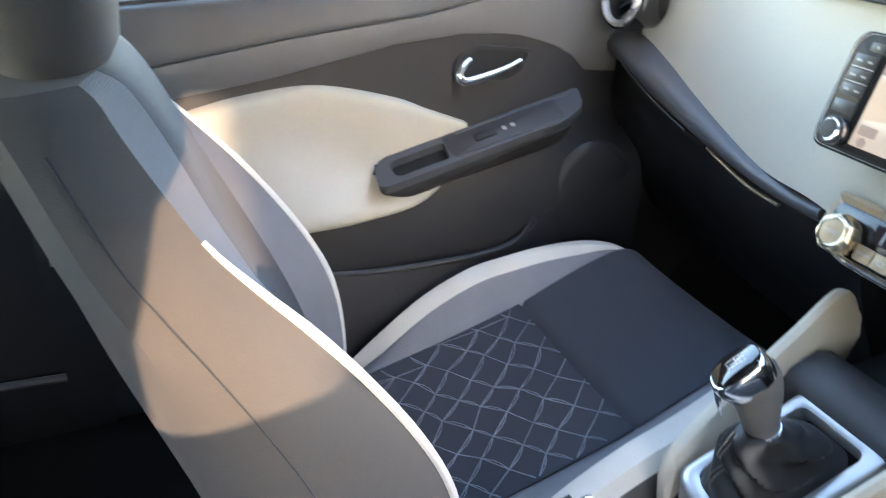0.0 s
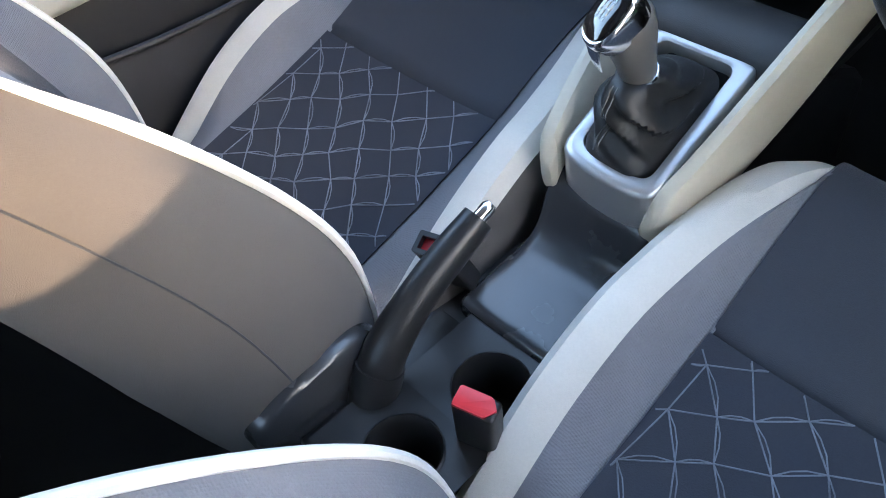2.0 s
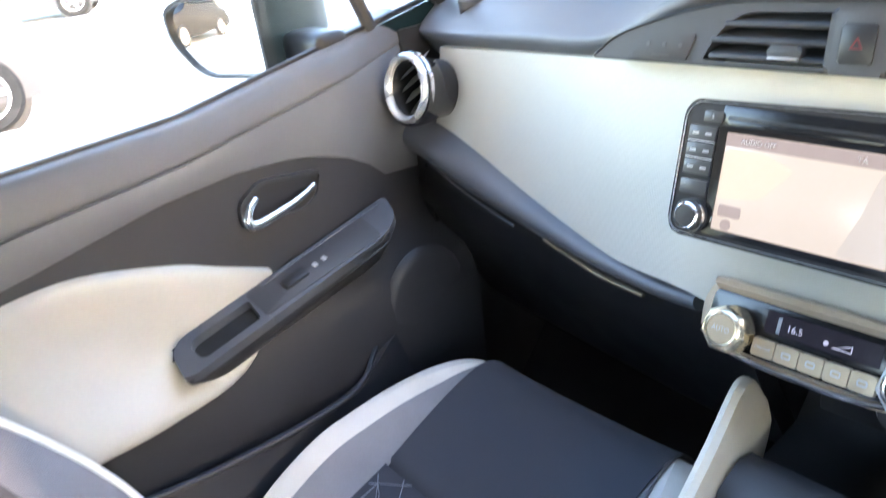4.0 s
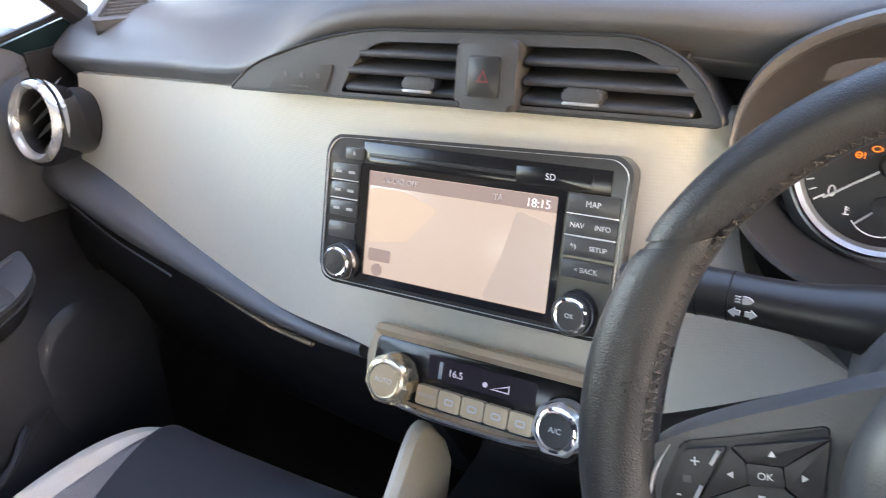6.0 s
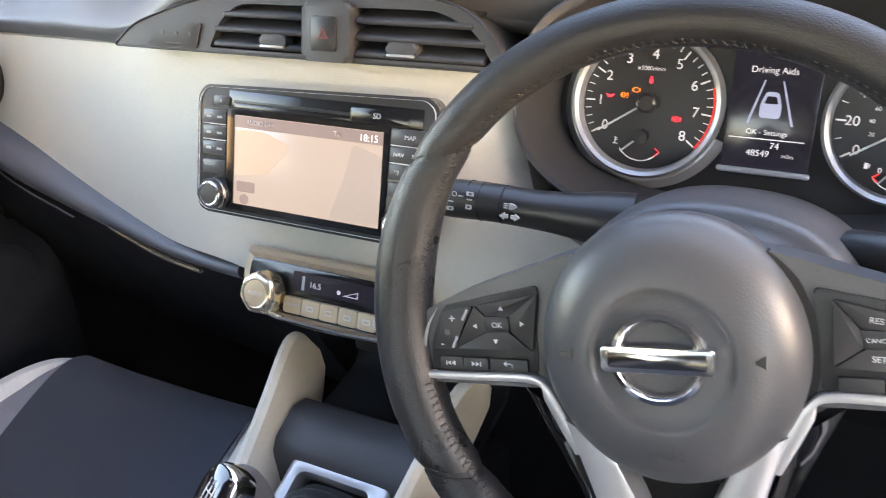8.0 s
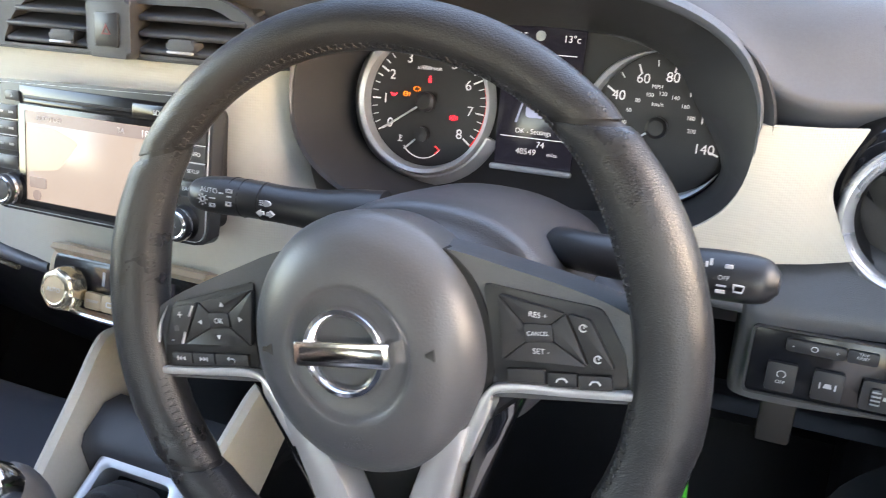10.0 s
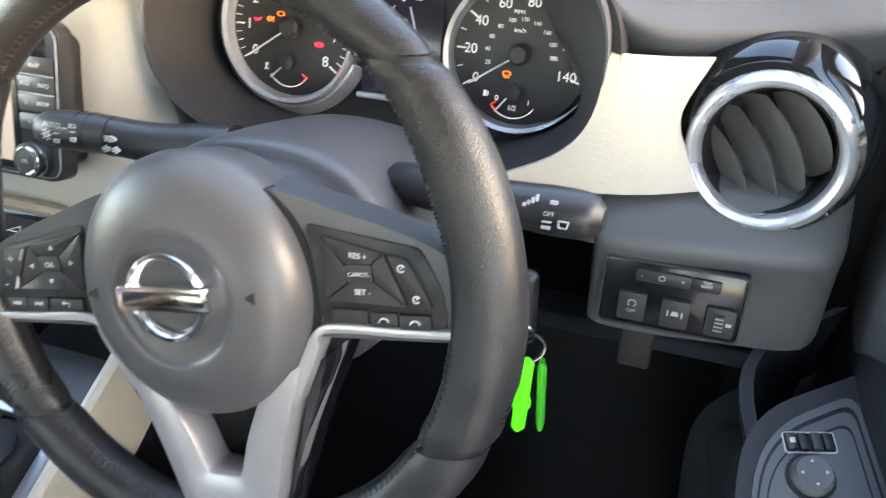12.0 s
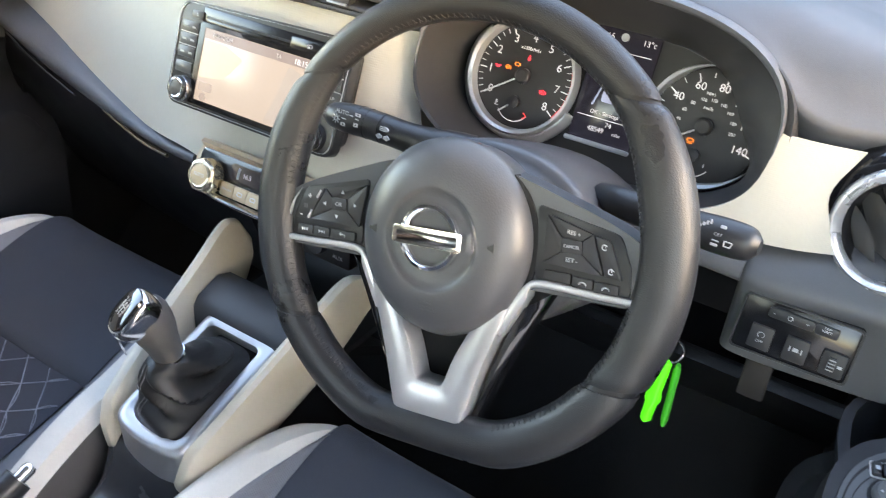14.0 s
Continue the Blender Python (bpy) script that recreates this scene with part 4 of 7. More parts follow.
for d in (tach, speedo):
    k = 1 if d is tach else -1
    sub = part("sub_gauge", ring_lathe([(0.0206, 0.0005), (0.0214, 0.0005), (0.0214, 0.001), (0.0206, 0.001)], 24, 214, 326), M_GLOWWHITE, d, local=True)
    sub.matrix_basis = Matrix.Translation((-0.002, -0.0285, 0))
    WM[sub] = WM[d] @ sub.matrix_basis
    part("sub_needle", box((0.013, 0, 0.004), (0.016, 0.0014, 0.001), 0, 1, pose(0, 0, 0, 0, 0, 222 if d is tach else 232)), M_WHITE, sub, local=True)
    part("sub_cap", lathe([(0.0065, 0.001), (0.0065, 0.006), (0.0001, 0.007)], 18), M_GAUGE, sub, local=True)
    part("end_mark", tube([(k * 0.013, -0.009, 0.001), (k * 0.017, -0.012, 0.001), (k * 0.0135, -0.0155, 0.001)], 0.0007, 6), M_REDMARK, sub, local=True)
lettering("0", 0.0060, M_GLOWWHITE, speedo, -0.0150, -0.0350, 0.0012)
lettering("1/2", 0.0055, M_GLOWWHITE, speedo, -0.002, -0.0415, 0.0012)
lettering("1", 0.0060, M_GLOWWHITE, speedo, 0.0110, -0.0360, 0.0012)
ENGINE = [(-0.0034, -0.0012), (-0.0024, -0.0012), (-0.0018, -0.0022), (0.0014, -0.0022), (0.0022, -0.0014), (0.0034, -0.0014), (0.0034, 0.0014), (0.0022, 0.0010), (0.0014, 0.0020), (-0.0016, 0.0020), (-0.0024, 0.0012), (-0.0034, 0.0012)]
OIL = [(-0.0018, -0.0013), (0.0012, -0.0013), (0.0036, 0.0012), (0.0033, 0.0018), (0.0010, 0.0007), (-0.0012, 0.0010), (-0.0034, 0.0015), (-0.0036, 0.0008), (-0.0020, 0.0002)]
def engine_light():
    return frame_prism(ENGINE, scaled_poly(ENGINE, 0.72), 0.0006, 0.0012)
def ring_light(r, extra):
    return join([ring_lathe([(r - 0.0007, 0.0006), (r, 0.0006), (r, 0.0012), (r - 0.0007, 0.0012)], 20)] + extra)
belt = join([lathe([(0.0001, 0.0012), (0.0009, 0.0012), (0.0009, 0.0006)], 12), prism(rpoly([(-0.0014, -0.0050), (0.0014, -0.0050), (0.0013, -0.0014), (-0.0013, -0.0014)], 0.0005), 0.0006, 0.0012, 0)])
bmesh.ops.translate(belt, vec=(0, 0.0024, 0), verts=belt.verts[:])
for d, x, y, mm, bm in ((tach, -0.0332, 0.0039, M_RED, prism(OIL, 0.0006, 0.0012, 0)),
                        (tach, -0.0216, 0.0054, M_AMBER, ring_light(0.0023, [box((0, -0.0002, 0.0009), (0.0032, 0.0006, 0.0006), 0), box((0.0037, 0.0006, 0.0009), (0.0008, 0.0026, 0.0006), 0), box((0.0037, -0.0018, 0.0009), (0.0008, 0.0008, 0.0006), 0)])),
                        (tach, -0.0109, 0.0105, M_AMBER, engine_light()),
                        (tach, 0.0008, 0.0196, M_RED, belt),
                        (tach, 0.026, -0.0112, M_RED, ring_light(0.0024, [box((0, 0.0003, 0.0009), (0.0007, 0.0018, 0.0006), 0), box((-0.0033, 0, 0.0009), (0.0008, 0.0034, 0.0006), 0), box((0.0033, 0, 0.0009), (0.0008, 0.0034, 0.0006), 0)])),
                        (speedo, -0.009, -0.0152, M_AMBER, join([engine_light(), box((0, -0.0030, 0.0009), (0.0050, 0.0007, 0.0006), 0)]))):
    part("warning_light", bm, mm, d, local=True).matrix_basis = Matrix.Translation((x, y, 0))
part("marking", join([box((-0.0240, -0.0335, 0.0009), (0.0009, 0.0050, 0.0006), 0), box((-0.0228, -0.0320, 0.0009), (0.0016, 0.0006, 0.0006), 0), box((-0.0228, -0.0334, 0.0009), (0.0016, 0.0006, 0.0006), 0), box((-0.0235, -0.0366, 0.0009), (0.0042, 0.0007, 0.0006), 0)]), M_GLOWWHITE, tach, "white thermometer mark", local=True)
part("marking", join([prism(rpoly(rect(-0.0262, -0.0345, -0.0236, -0.0300), 0.0004), 0.0006, 0.0012, 0), box((-0.0226, -0.0322, 0.0009), (0.0006, 0.0036, 0.0006), 0)]), M_GLOWWHITE, speedo, "white fuel pump mark", local=True)
tft = part("centre_display", box((0.036, 0.0165, -0.001), (0.068, 0.116, 0.004), 0.001), M_LCD, ic, "dark trip display with pale graphics", local=True)
lettering("18:15", 0.0085, M_GLOWWHITE, tft, 0.0025, 0.0653, 0.0016, "LEFT")
lettering("13°c", 0.0080, M_GLOWWHITE, tft, 0.066, 0.0653, 0.0016, "RIGHT")
part("moon", lathe([(0.0001, 0.0016), (0.0042, 0.0016), (0.0042, 0.0008)], 20), M_WHITE, tft, local=True).matrix_basis = Matrix.Translation((0.032, 0.0668, 0))
part("rule", box((0.035, 0.0523, 0.0014), (0.058, 0.0008, 0.0004), 0), M_GLOWWHITE, tft, local=True)
part("rule", box((0.035, -0.0170, 0.0014), (0.058, 0.0008, 0.0004), 0), M_GLOWWHITE, tft, local=True)
lettering("Driving Aids", 0.0072, M_GLOWWHITE, tft, 0.0336, 0.0378, 0.0016)
lettering("OK - Settings", 0.0058, M_GLOWWHITE, tft, 0.0345, -0.0117, 0.0016)
lettering("74", 0.0072, M_GLOWWHITE, tft, 0.042, -0.0220, 0.0016)
lettering("48549", 0.0072, M_GLOWWHITE, tft, 0.030, -0.0288, 0.0016)
lettering("miles", 0.0045, M_GLOWWHITE, tft, 0.053, -0.0292, 0.0016)
for sx in (-1, 1):
    part("lane_line", prism([(0.0355 + sx * 0.0180, -0.005), (0.0355 + sx * 0.0160, -0.005), (0.0345 + sx * 0.0062, 0.030), (0.0345 + sx * 0.0074, 0.030)][::sx], 0.0012, 0.0016, 0), M_DISPBLUE, tft, local=True)
part("car_picture", prism(rpoly([(0.0265, 0.000), (0.0425, 0.000), (0.0428, 0.010), (0.0392, 0.021), (0.0298, 0.021), (0.0262, 0.010)], 0.003), 0.0012, 0.0016, 0), M_DISPBLUE, tft, local=True)
part("car_window", prism(rpoly([(0.0292, 0.0115), (0.0398, 0.0115), (0.0380, 0.0175), (0.0310, 0.0175)], 0.001), 0.0016, 0.0019, 0), M_LCD, tft, local=True)

# switch panel right of the column
SF = frame_at((0.627, 0.205, 0.546), 8) @ Matrix.Diagonal((0.90, 0.84, 1.0, 1.0))
sw = thing("switch_panel", m=SF, label="black switch panel with three buttons and trip rocker", category="switch panel")
part("plate", prism(rpoly([(-0.058, -0.029), (0.052, -0.027), (0.052, 0.036), (-0.057, 0.035)], 0.006), -0.016, 0.008, 0.002), M_STRIP, sw, local=True)
part("plate_rim", frame_prism(rpoly([(-0.0585, -0.0295), (0.0525, -0.0275), (0.0525, 0.0365), (-0.0575, 0.0355)], 0.0065), rpoly([(-0.0565, -0.0275), (0.0505, -0.0255), (0.0505, 0.0345), (-0.0555, 0.0335)], 0.005), 0.006, 0.0092), M_BTNSW, sw, local=True)
rk = part("rocker", prism(rpoly(rect(-0.032, 0.0175, 0.010, 0.0285), 0.002), 0.006, 0.0110, 0.0012), M_BTNSW, sw, local=True)
rs = part("trip_button", prism(rpoly(rect(0.0108, 0.0175, 0.032, 0.0285), 0.002), 0.006, 0.0106, 0.0012), M_BTNSW, sw, local=True)
lettering("-", 0.006, M_WHITE, rk, -0.027, 0.023, 0.0112)
lettering("+", 0.006, M_WHITE, rk, 0.004, 0.023, 0.0112)
lettering("TRIP\nRESET", 0.0034, M_WHITE, rs, 0.0214, 0.0246, 0.0108)
part("marking", ring_lathe([(0.0019, 0.0108), (0.0026, 0.0108), (0.0026, 0.0112), (0.0019, 0.0112)], 16), M_WHITE, rk, local=True).matrix_basis = Matrix.Translation((-0.012, 0.023, 0))
for x0, t in ((-0.0315, "OFF"), (0.002, ""), (0.036, "")):
    b = part("button", prism(rpoly(rect(x0 - 0.0108, -0.0215, x0 + 0.0108, 0.005), 0.0016), 0.005, 0.0112, 0.0011), M_BTNSW, sw, local=True)
    if t:
        lettering(t, 0.0042, M_WHITE, b, x0, -0.0125, 0.0114)
        part("marking", ring_lathe([(0.0028, 0.0111), (0.0035, 0.0111), (0.0035, 0.0115), (0.0028, 0.0115)], 16, -60, 240), M_WHITE, b, local=True).matrix_basis = Matrix.Translation((x0, -0.005, 0))
    elif x0 < 0.01:
        part("marking", prism([(x0 - 0.003, -0.0095), (x0 + 0.003, -0.0095), (x0 + 0.0022, -0.0055), (x0 - 0.0022, -0.0055)], 0.0111, 0.0116, 0), M_WHITE, b, local=True)
        for q in (-1, 1):
            part("marking", box((x0 + q * 0.0055, -0.0078, 0.0113), (0.0012, 0.0055, 0.0005), 0, 1), M_WHITE, b, local=True)
    else:
        part("thumb_wheel", box((x0 - 0.001, -0.0080, 0.0115), (0.0070, 0.016, 0.005), 0.0012), M_BTN, b, "ribbed levelling wheel", local=True)
        for q in range(4):
            part("rib", box((x0 - 0.001, -0.0135 + q * 0.0037, 0.0142), (0.0066, 0.0012, 0.0008), 0), M_GREYMARK, b, local=True)
        part("marking", box((x0 + 0.0065, -0.0085, 0.0114), (0.0042, 0.0030, 0.0005), 0), M_WHITE, b, local=True)
part("lip", tube([(-0.056, -0.030, 0.006), (0.050, -0.028, 0.006)], 0.0016, 8), M_GREYTRIM, sw, local=True)
obd = thing("fuse_flap", (0.604, 0.235, 0.449), label="small brown-grey flap hanging under the lower dashboard", category="flap")
part("flap", box((0.604, 0.235, 0.472), (0.026, 0.01, 0.046), 0.003), mat("brown grey plastic", (0.022, 0.019, 0.017), 0.6, grain=0.3), obd)

# ---- steering wheel ----
WF = frame_at((0.364, 0.034, 0.6225), 17.5, 0, 10.5)
wheel = thing("steering_wheel", m=WF @ Matrix.Scale(1.025, 4), label="black leather steering wheel with silver spoke, turned slightly", category="steering wheel")


def slim(t):
    """1 along the top of the rim, where its section is thinner, 0 at the grips and below."""
    u = max(0.0, min(1.0, (math.sin(t) - 0.20) / 0.60))
    return u * u * (3 - 2 * u)


def rim_r(t):
    """Radius of the rim's middle line at angle t; the bottom is flattened."""
    v = math.sin(t)
    r = 0.1735 - 0.002 * (1 - v) + 0.0042 * slim(t)
    flat = 0.1600
    if v < 0 and r * -v > flat - 0.012:
        lim = flat / max(0.2, -v)
        k = 60.0
        r = -math.log(math.exp(-k * 10 * r) + math.exp(-k * 10 * lim)) / (k * 10)
    return r


def rim_pt(t, a, f=1.0):
    """A point of the rim at angle t, a round its section; the grips beside the arms are fuller."""
    grip = 1.0 + 0.07 * math.exp(-((abs(math.cos(t)) - 0.93) / 0.10) ** 2) * (1 if math.sin(t) > -0.3 else 0.4)
    grip *= 1.0 - 0.23 * slim(t)
    rr = rim_r(t) + 0.0190 * f * grip * math.cos(a)
    return (rr * math.cos(t), rr * math.sin(t), 0.0168 * f * grip * math.sin(a))


def seam_at(y, left):
    """Angles at which the rim's section, point by point, meets the level cut at height y."""
    out = []
    for k in range(24):
        a = 2 * math.pi * k / 24
        t = math.asin(y / 0.172)
        for _ in range(6):
            t = math.asin(max(-1.0, min(1.0, y / (rim_r(t) + 0.0190 * math.cos(a)))))
        out.append(math.pi - t if left else t)
    return out


UP, LOW = 0.1150, -0.0890
arcs = [("rim_top", seam_at(UP, False), seam_at(UP, True)), ("rim_left", seam_at(UP, True), seam_at(LOW, True)),
        ("rim_bottom", seam_at(LOW, True), [2 * math.pi + t for t in seam_at(LOW, False)]), ("rim_right", seam_at(LOW, False), seam_at(UP, False))]
for nm, t0, t1 in arcs:
    n = 40
    rings = []
    for i in range(n + 1):
        u = i / n
        # the hide is pulled down into the seam at either end
        f = 1.0 - 0.070 * math.exp(-min(u, 1 - u) / 0.005) + 0.012 * math.exp(-((min(u, 1 - u) - 0.045) / 0.02) ** 2)
        rings.append([rim_pt(t0[k] + (t1[k] - t0[k]) * (0.0085 + 0.983 * u), 2 * math.pi * k / 24, f) for k in range(24)])
    part(nm, loft(rings), M_LEATHER, wheel, local=True)
part("rim_core", loft([[rim_pt(radians(a), 2 * math.pi * k / 20, 0.86) for k in range(20)] for a in range(0, 360, 6)], closed=True), M_BLACK, wheel, local=True)
st = []
for i in np.arange(0, 360, 1.75):
    t = radians(i + 0.3)
    if 226 < i < 314 and not (226 < i < 247 or 292 < i < 314):
        continue
    if abs(math.sin(t) * 0.16 + 0.003) < 0.024:
        continue
    for s0, s1 in ((-0.62, 0.62), (0.62, 0.10)):
        p = []
        for q, w in ((s0, -1), (s1, 1)):
            tt = t + radians(q * 0.75)
            b = radians(146) - w * radians(8)
            p.append(Vector(rim_pt(tt, b, 1.012)))
        st.append(tube([p[0], (p[0] + p[1]) / 2, p[1]], 0.00055, 5))
part("stitching", join(st), M_RIMSTITCH, wheel, "dark cross stitching", local=True, kind="stuff")
part("stitch_groove", loft([[tuple(Vector(rim_pt(radians(a), radians(146 + b), g))) for b, g in ((-4, 1.004), (0, 1.0075), (4, 1.004), (0, 0.99))] for a in range(0, 360, 3)], closed=True), M_BLACK, wheel, local=True)
# hub: a dome with a shallow dish in its middle
DOME = ((0.0700, 0.0740, -0.030), (0.0735, 0.0780, 0.002), (0.0730, 0.0775, 0.0085), (0.0705, 0.0748, 0.0150), (0.0660, 0.0700, 0.0208), (0.0595, 0.0630, 0.0258), (0.0520, 0.0548, 0.0292), (0.0450, 0.0470, 0.0309),
        (0.0405, 0.0415, 0.0315), (0.0388, 0.0393, 0.0313), (0.0376, 0.0379, 0.0303), (0.0362, 0.0364, 0.0294), (0.0320, 0.0320, 0.0286), (0.015, 0.015, 0.0281), (0.003, 0.003, 0.0280))
def hub_ring(rx, ry, z, grow=0.0):
    return [((rx + grow) * math.cos(a) * (1 - 0.035 * max(0, -math.sin(a)) ** 2) + 0.001, -0.002 + (ry + grow) * math.sin(a), z) for a in [2 * math.pi * i / 72 for i in range(72)]]
hub = part("airbag_cover", loft([hub_ring(*d) for d in DOME]), M_HUB, wheel, "domed dark airbag cover", local=True)
em = part("emblem", ring_lathe([(0.0196, 0.029), (0.0203, 0.0322), (0.0225, 0.0345), (0.0250, 0.0338), (0.0262, 0.0315), (0.0264, 0.029)], 56), M_CHROME, hub, "chrome ring and bar emblem", local=True)
part("emblem_bar", prism(rpoly(rect(-0.0298, -0.0070, 0.0298, 0.0070), 0.0016), 0.029, 0.0358, 0.0012, seg=3), M_CHROME, em, local=True)
part("emblem_inset", prism(rpoly(rect(-0.0262, -0.0042, 0.0262, 0.0042), 0.0016), 0.0354, 0.0361, 0.0003), M_DCHROME, em, "plain dark strip on the bar", local=True)
lettering("SRS\nAIRBAG", 0.0056, M_SHROUD, hub, 0.002, -0.0520, 0.0309)
for dx in (-0.051, 0.051):
    horn = prism([(dx - 0.0035, -0.0013), (dx - 0.0013, -0.0013), (dx + 0.0025, -0.0034), (dx + 0.0025, 0.0034), (dx - 0.0013, 0.0013), (dx - 0.0035, 0.0013)], 0.0288, 0.0303, 0)
    part("horn_mark", horn, M_BTN, hub, local=True)
part("hub_gap", loft([[(( 0.0735 + g) * math.cos(a) + 0.001, -0.002 + (0.0780 + g) * math.sin(a), z) for g, z in ((-0.002, -0.004), (0.0036 * e, -0.004), (0.0036 * e, 0.0056), (-0.002, 0.0060))] for a, e in [(radians(-80 + 125 * i / 40), min(1.0, 0.15 + min(i, 40 - i) / 6)) for i in range(41)]]), M_PIT, wheel, "dark gap beside the airbag cover", local=True)
PADS = {-1: dict(c=(-0.1010, 0.0100), cross=((-0.0740, 0.0300), (-0.0790, -0.0062), (-0.1310, -0.0062), (-0.1155, 0.0218)), side=((-0.1463, -0.0066), (-0.1325, -0.0064), (-0.1172, 0.0214), (-0.1363, 0.0182))),
        1: dict(c=(0.1045, 0.0078), cross=((0.0835, 0.0290), (0.1195, 0.0188), (0.1300, -0.0098), (0.0832, -0.0072)), side=((0.1210, 0.0184), (0.1322, 0.0155), (0.1436, -0.0105), (0.1315, -0.0100)))}
for sx in (-1, 1):
    P = PADS[sx]
    arm = rpoly([(sx * x, y) for x, y in ((0.166, -0.030), (0.168, 0.004), (0.152, 0.0175), (0.136, 0.0255), (0.112, 0.0345), (0.084, 0.0435), (0.062, 0.0510), (0.02, 0.060), (0.02, -0.03), (0.075, -0.030))][::sx], 0.010)
    part("spoke_arm", prism(arm, -0.024, 0.0042, 0.0065, seg=4), M_HUB, wheel, "smooth dark arm", local=True)
    plate = rpoly([(sx * x, y) for x, y in ((0.1500, -0.0220), (0.1485, -0.002), (0.1385, 0.0208), (0.1150, 0.0256), (0.0745, 0.0345), (0.0775, 0.006), (0.0775, -0.0215))][::sx], 0.004)
    pad = part("switch_pad", prism(plate, 0.0, 0.0058, 0.0012), M_BTN, wheel, "black switch field", local=True)
    cx, cy = P["c"]
    A, B, C, D = P["cross"]
    c0, c1, c2, c3 = [(cx + dx, cy + dy) for dx, dy in ((-0.0080, 0.0052), (0.0072, 0.0050), (0.0080, -0.0044), (-0.0072, -0.0048))]
    if sx < 0:
        tl, tr, br, bl = D, A, B, C
    else:
        tl, tr, br, bl = A, B, C, D
    quads = (("button_up", [tl, c0, c1, tr]), ("button_down", [bl, br, c2, c3]), ("button_left", [tl, bl, c3, c0]), ("button_right", [tr, c1, c2, br]))
    made = {}
    for nm, q in quads:
        mx, my = sum(p[0] for p in q) / 4, sum(p[1] for p in q) / 4
        q = [(x + (mx - x) * 0.045, y + (my - y) * 0.045) for x, y in q]
        ar = sum(q[i][0] * q[(i + 1) % 4][1] - q[(i + 1) % 4][0] * q[i][1] for i in range(4))
        made[nm] = (part(nm, prism(rpoly(q if ar > 0 else q[::-1], 0.0006, 2), 0.004, 0.0088, 0.0007), M_BTNSW, pad, local=True), mx, my)
    ok = part("button_centre", prism(rpoly([c3, c2, c1, c0], 0.0009), 0.004, 0.0094, 0.0007), M_BTNSW, pad, local=True)
    side = P["side"]
    mx, my = sum(p[0] for p in side) / 4, sum(p[1] for p in side) / 4
    sq = list(side)
    ar = sum(sq[i][0] * sq[(i + 1) % 4][1] - sq[(i + 1) % 4][0] * sq[i][1] for i in range(4))
    v = part("volume_rocker" if sx < 0 else "limiter_rocker", prism(rpoly(sq if ar > 0 else sq[::-1], [0.002] * 4), 0.004, 0.0088, 0.0009), M_BTNSW, pad, local=True)
    if sx < 0:
        lettering("OK", 0.0047, M_WHITE, ok, cx, cy, 0.0097)
        for nm, ro in (("button_left", 90), ("button_right", -90), ("button_up", 0), ("button_down", 180)):
            b, ax_, ay_ = made[nm]
            part("marking", prism([(-0.0016, -0.0012), (0.0016, -0.0012), (0, 0.0016)], 0.0088, 0.0092, 0, pose(ax_, ay_, 0, 0, 0, ro)), M_WHITE, b, local=True)
        lettering("+", 0.0085, M_WHITE, v, -0.1315, 0.0130, 0.0092)
        lettering("-", 0.0085, M_WHITE, v, -0.1395, -0.0028, 0.0092)
        part("marking", box((-0.1355, 0.0045, 0.0089), (0.0036, 0.0034, 0.0004), 0), M_FAINT, v, local=True)
        for p0, p1 in (((-0.1205, 0.0195), (-0.1245, 0.0125)), ((-0.1290, 0.0020), (-0.1325, -0.0055))):
            part("accent", tube([(*p0, 0.0086), (*p1, 0.0086)], 0.0010, 6), M_GREYMARK, v, "grey accent strip", local=True)
    else:
        lettering("CANCEL", 0.0032, M_WHITE, ok, cx, cy, 0.0097)
        lettering("RES +", 0.0043, M_WHITE, made["button_up"][0], cx + 0.0005, cy + 0.0098, 0.0092, roll=-8)
        lettering("SET -", 0.0043, M_WHITE, made["button_down"][0], cx + 0.001, cy - 0.0098, 0.0092, roll=-2)
        for px, py in ((0.1285, 0.0112), (0.1352, -0.0052)):
            part("marking", ring_lathe([(0.0015, 0.0086), (0.0022, 0.0086), (0.0022, 0.0092), (0.0015, 0.0092)], 14, 20, 320), M_WHITE, v, local=True).matrix_basis = Matrix.Translation((px, py, 0))
            part("marking", box((px + 0.0004, py + 0.0006, 0.0090), (0.0004, 0.0018, 0.0004), 0), M_WHITE, v, local=True)
    cells = ((-0.1425, -0.1270, 0), (-0.1260, -0.1095, 0), (-0.1080, -0.0833, 0)) if sx < 0 else ((0.0857, 0.1063, -0.0005), (0.1078, 0.1233, -0.0018), (0.1242, 0.1418, -0.0026))
    for k, (x0, x1, dy) in enumerate(cells):
        yb, yt = -0.0192 + dy, -0.0118 + dy
        bw = part("lower_button", prism(rpoly(rect(x0, yb, x1, yt), 0.0008), 0.004, 0.0085, 0.0007), M_BTNSW, pad, local=True)
        xm, ym = (x0 + x1) / 2, (yb + yt) / 2
        if sx < 0 and k < 2:
            dr = -1 if k == 0 else 1
            for q in (-0.0026, 0.0002):
                tri = [(xm + q * dr, ym - 0.0014), (xm + (q + 0.0024) * dr, ym), (xm + q * dr, ym + 0.0014)]
                part("marking", prism(tri if dr > 0 else tri[::-1], 0.0085, 0.0089, 0), M_WHITE, bw, local=True)
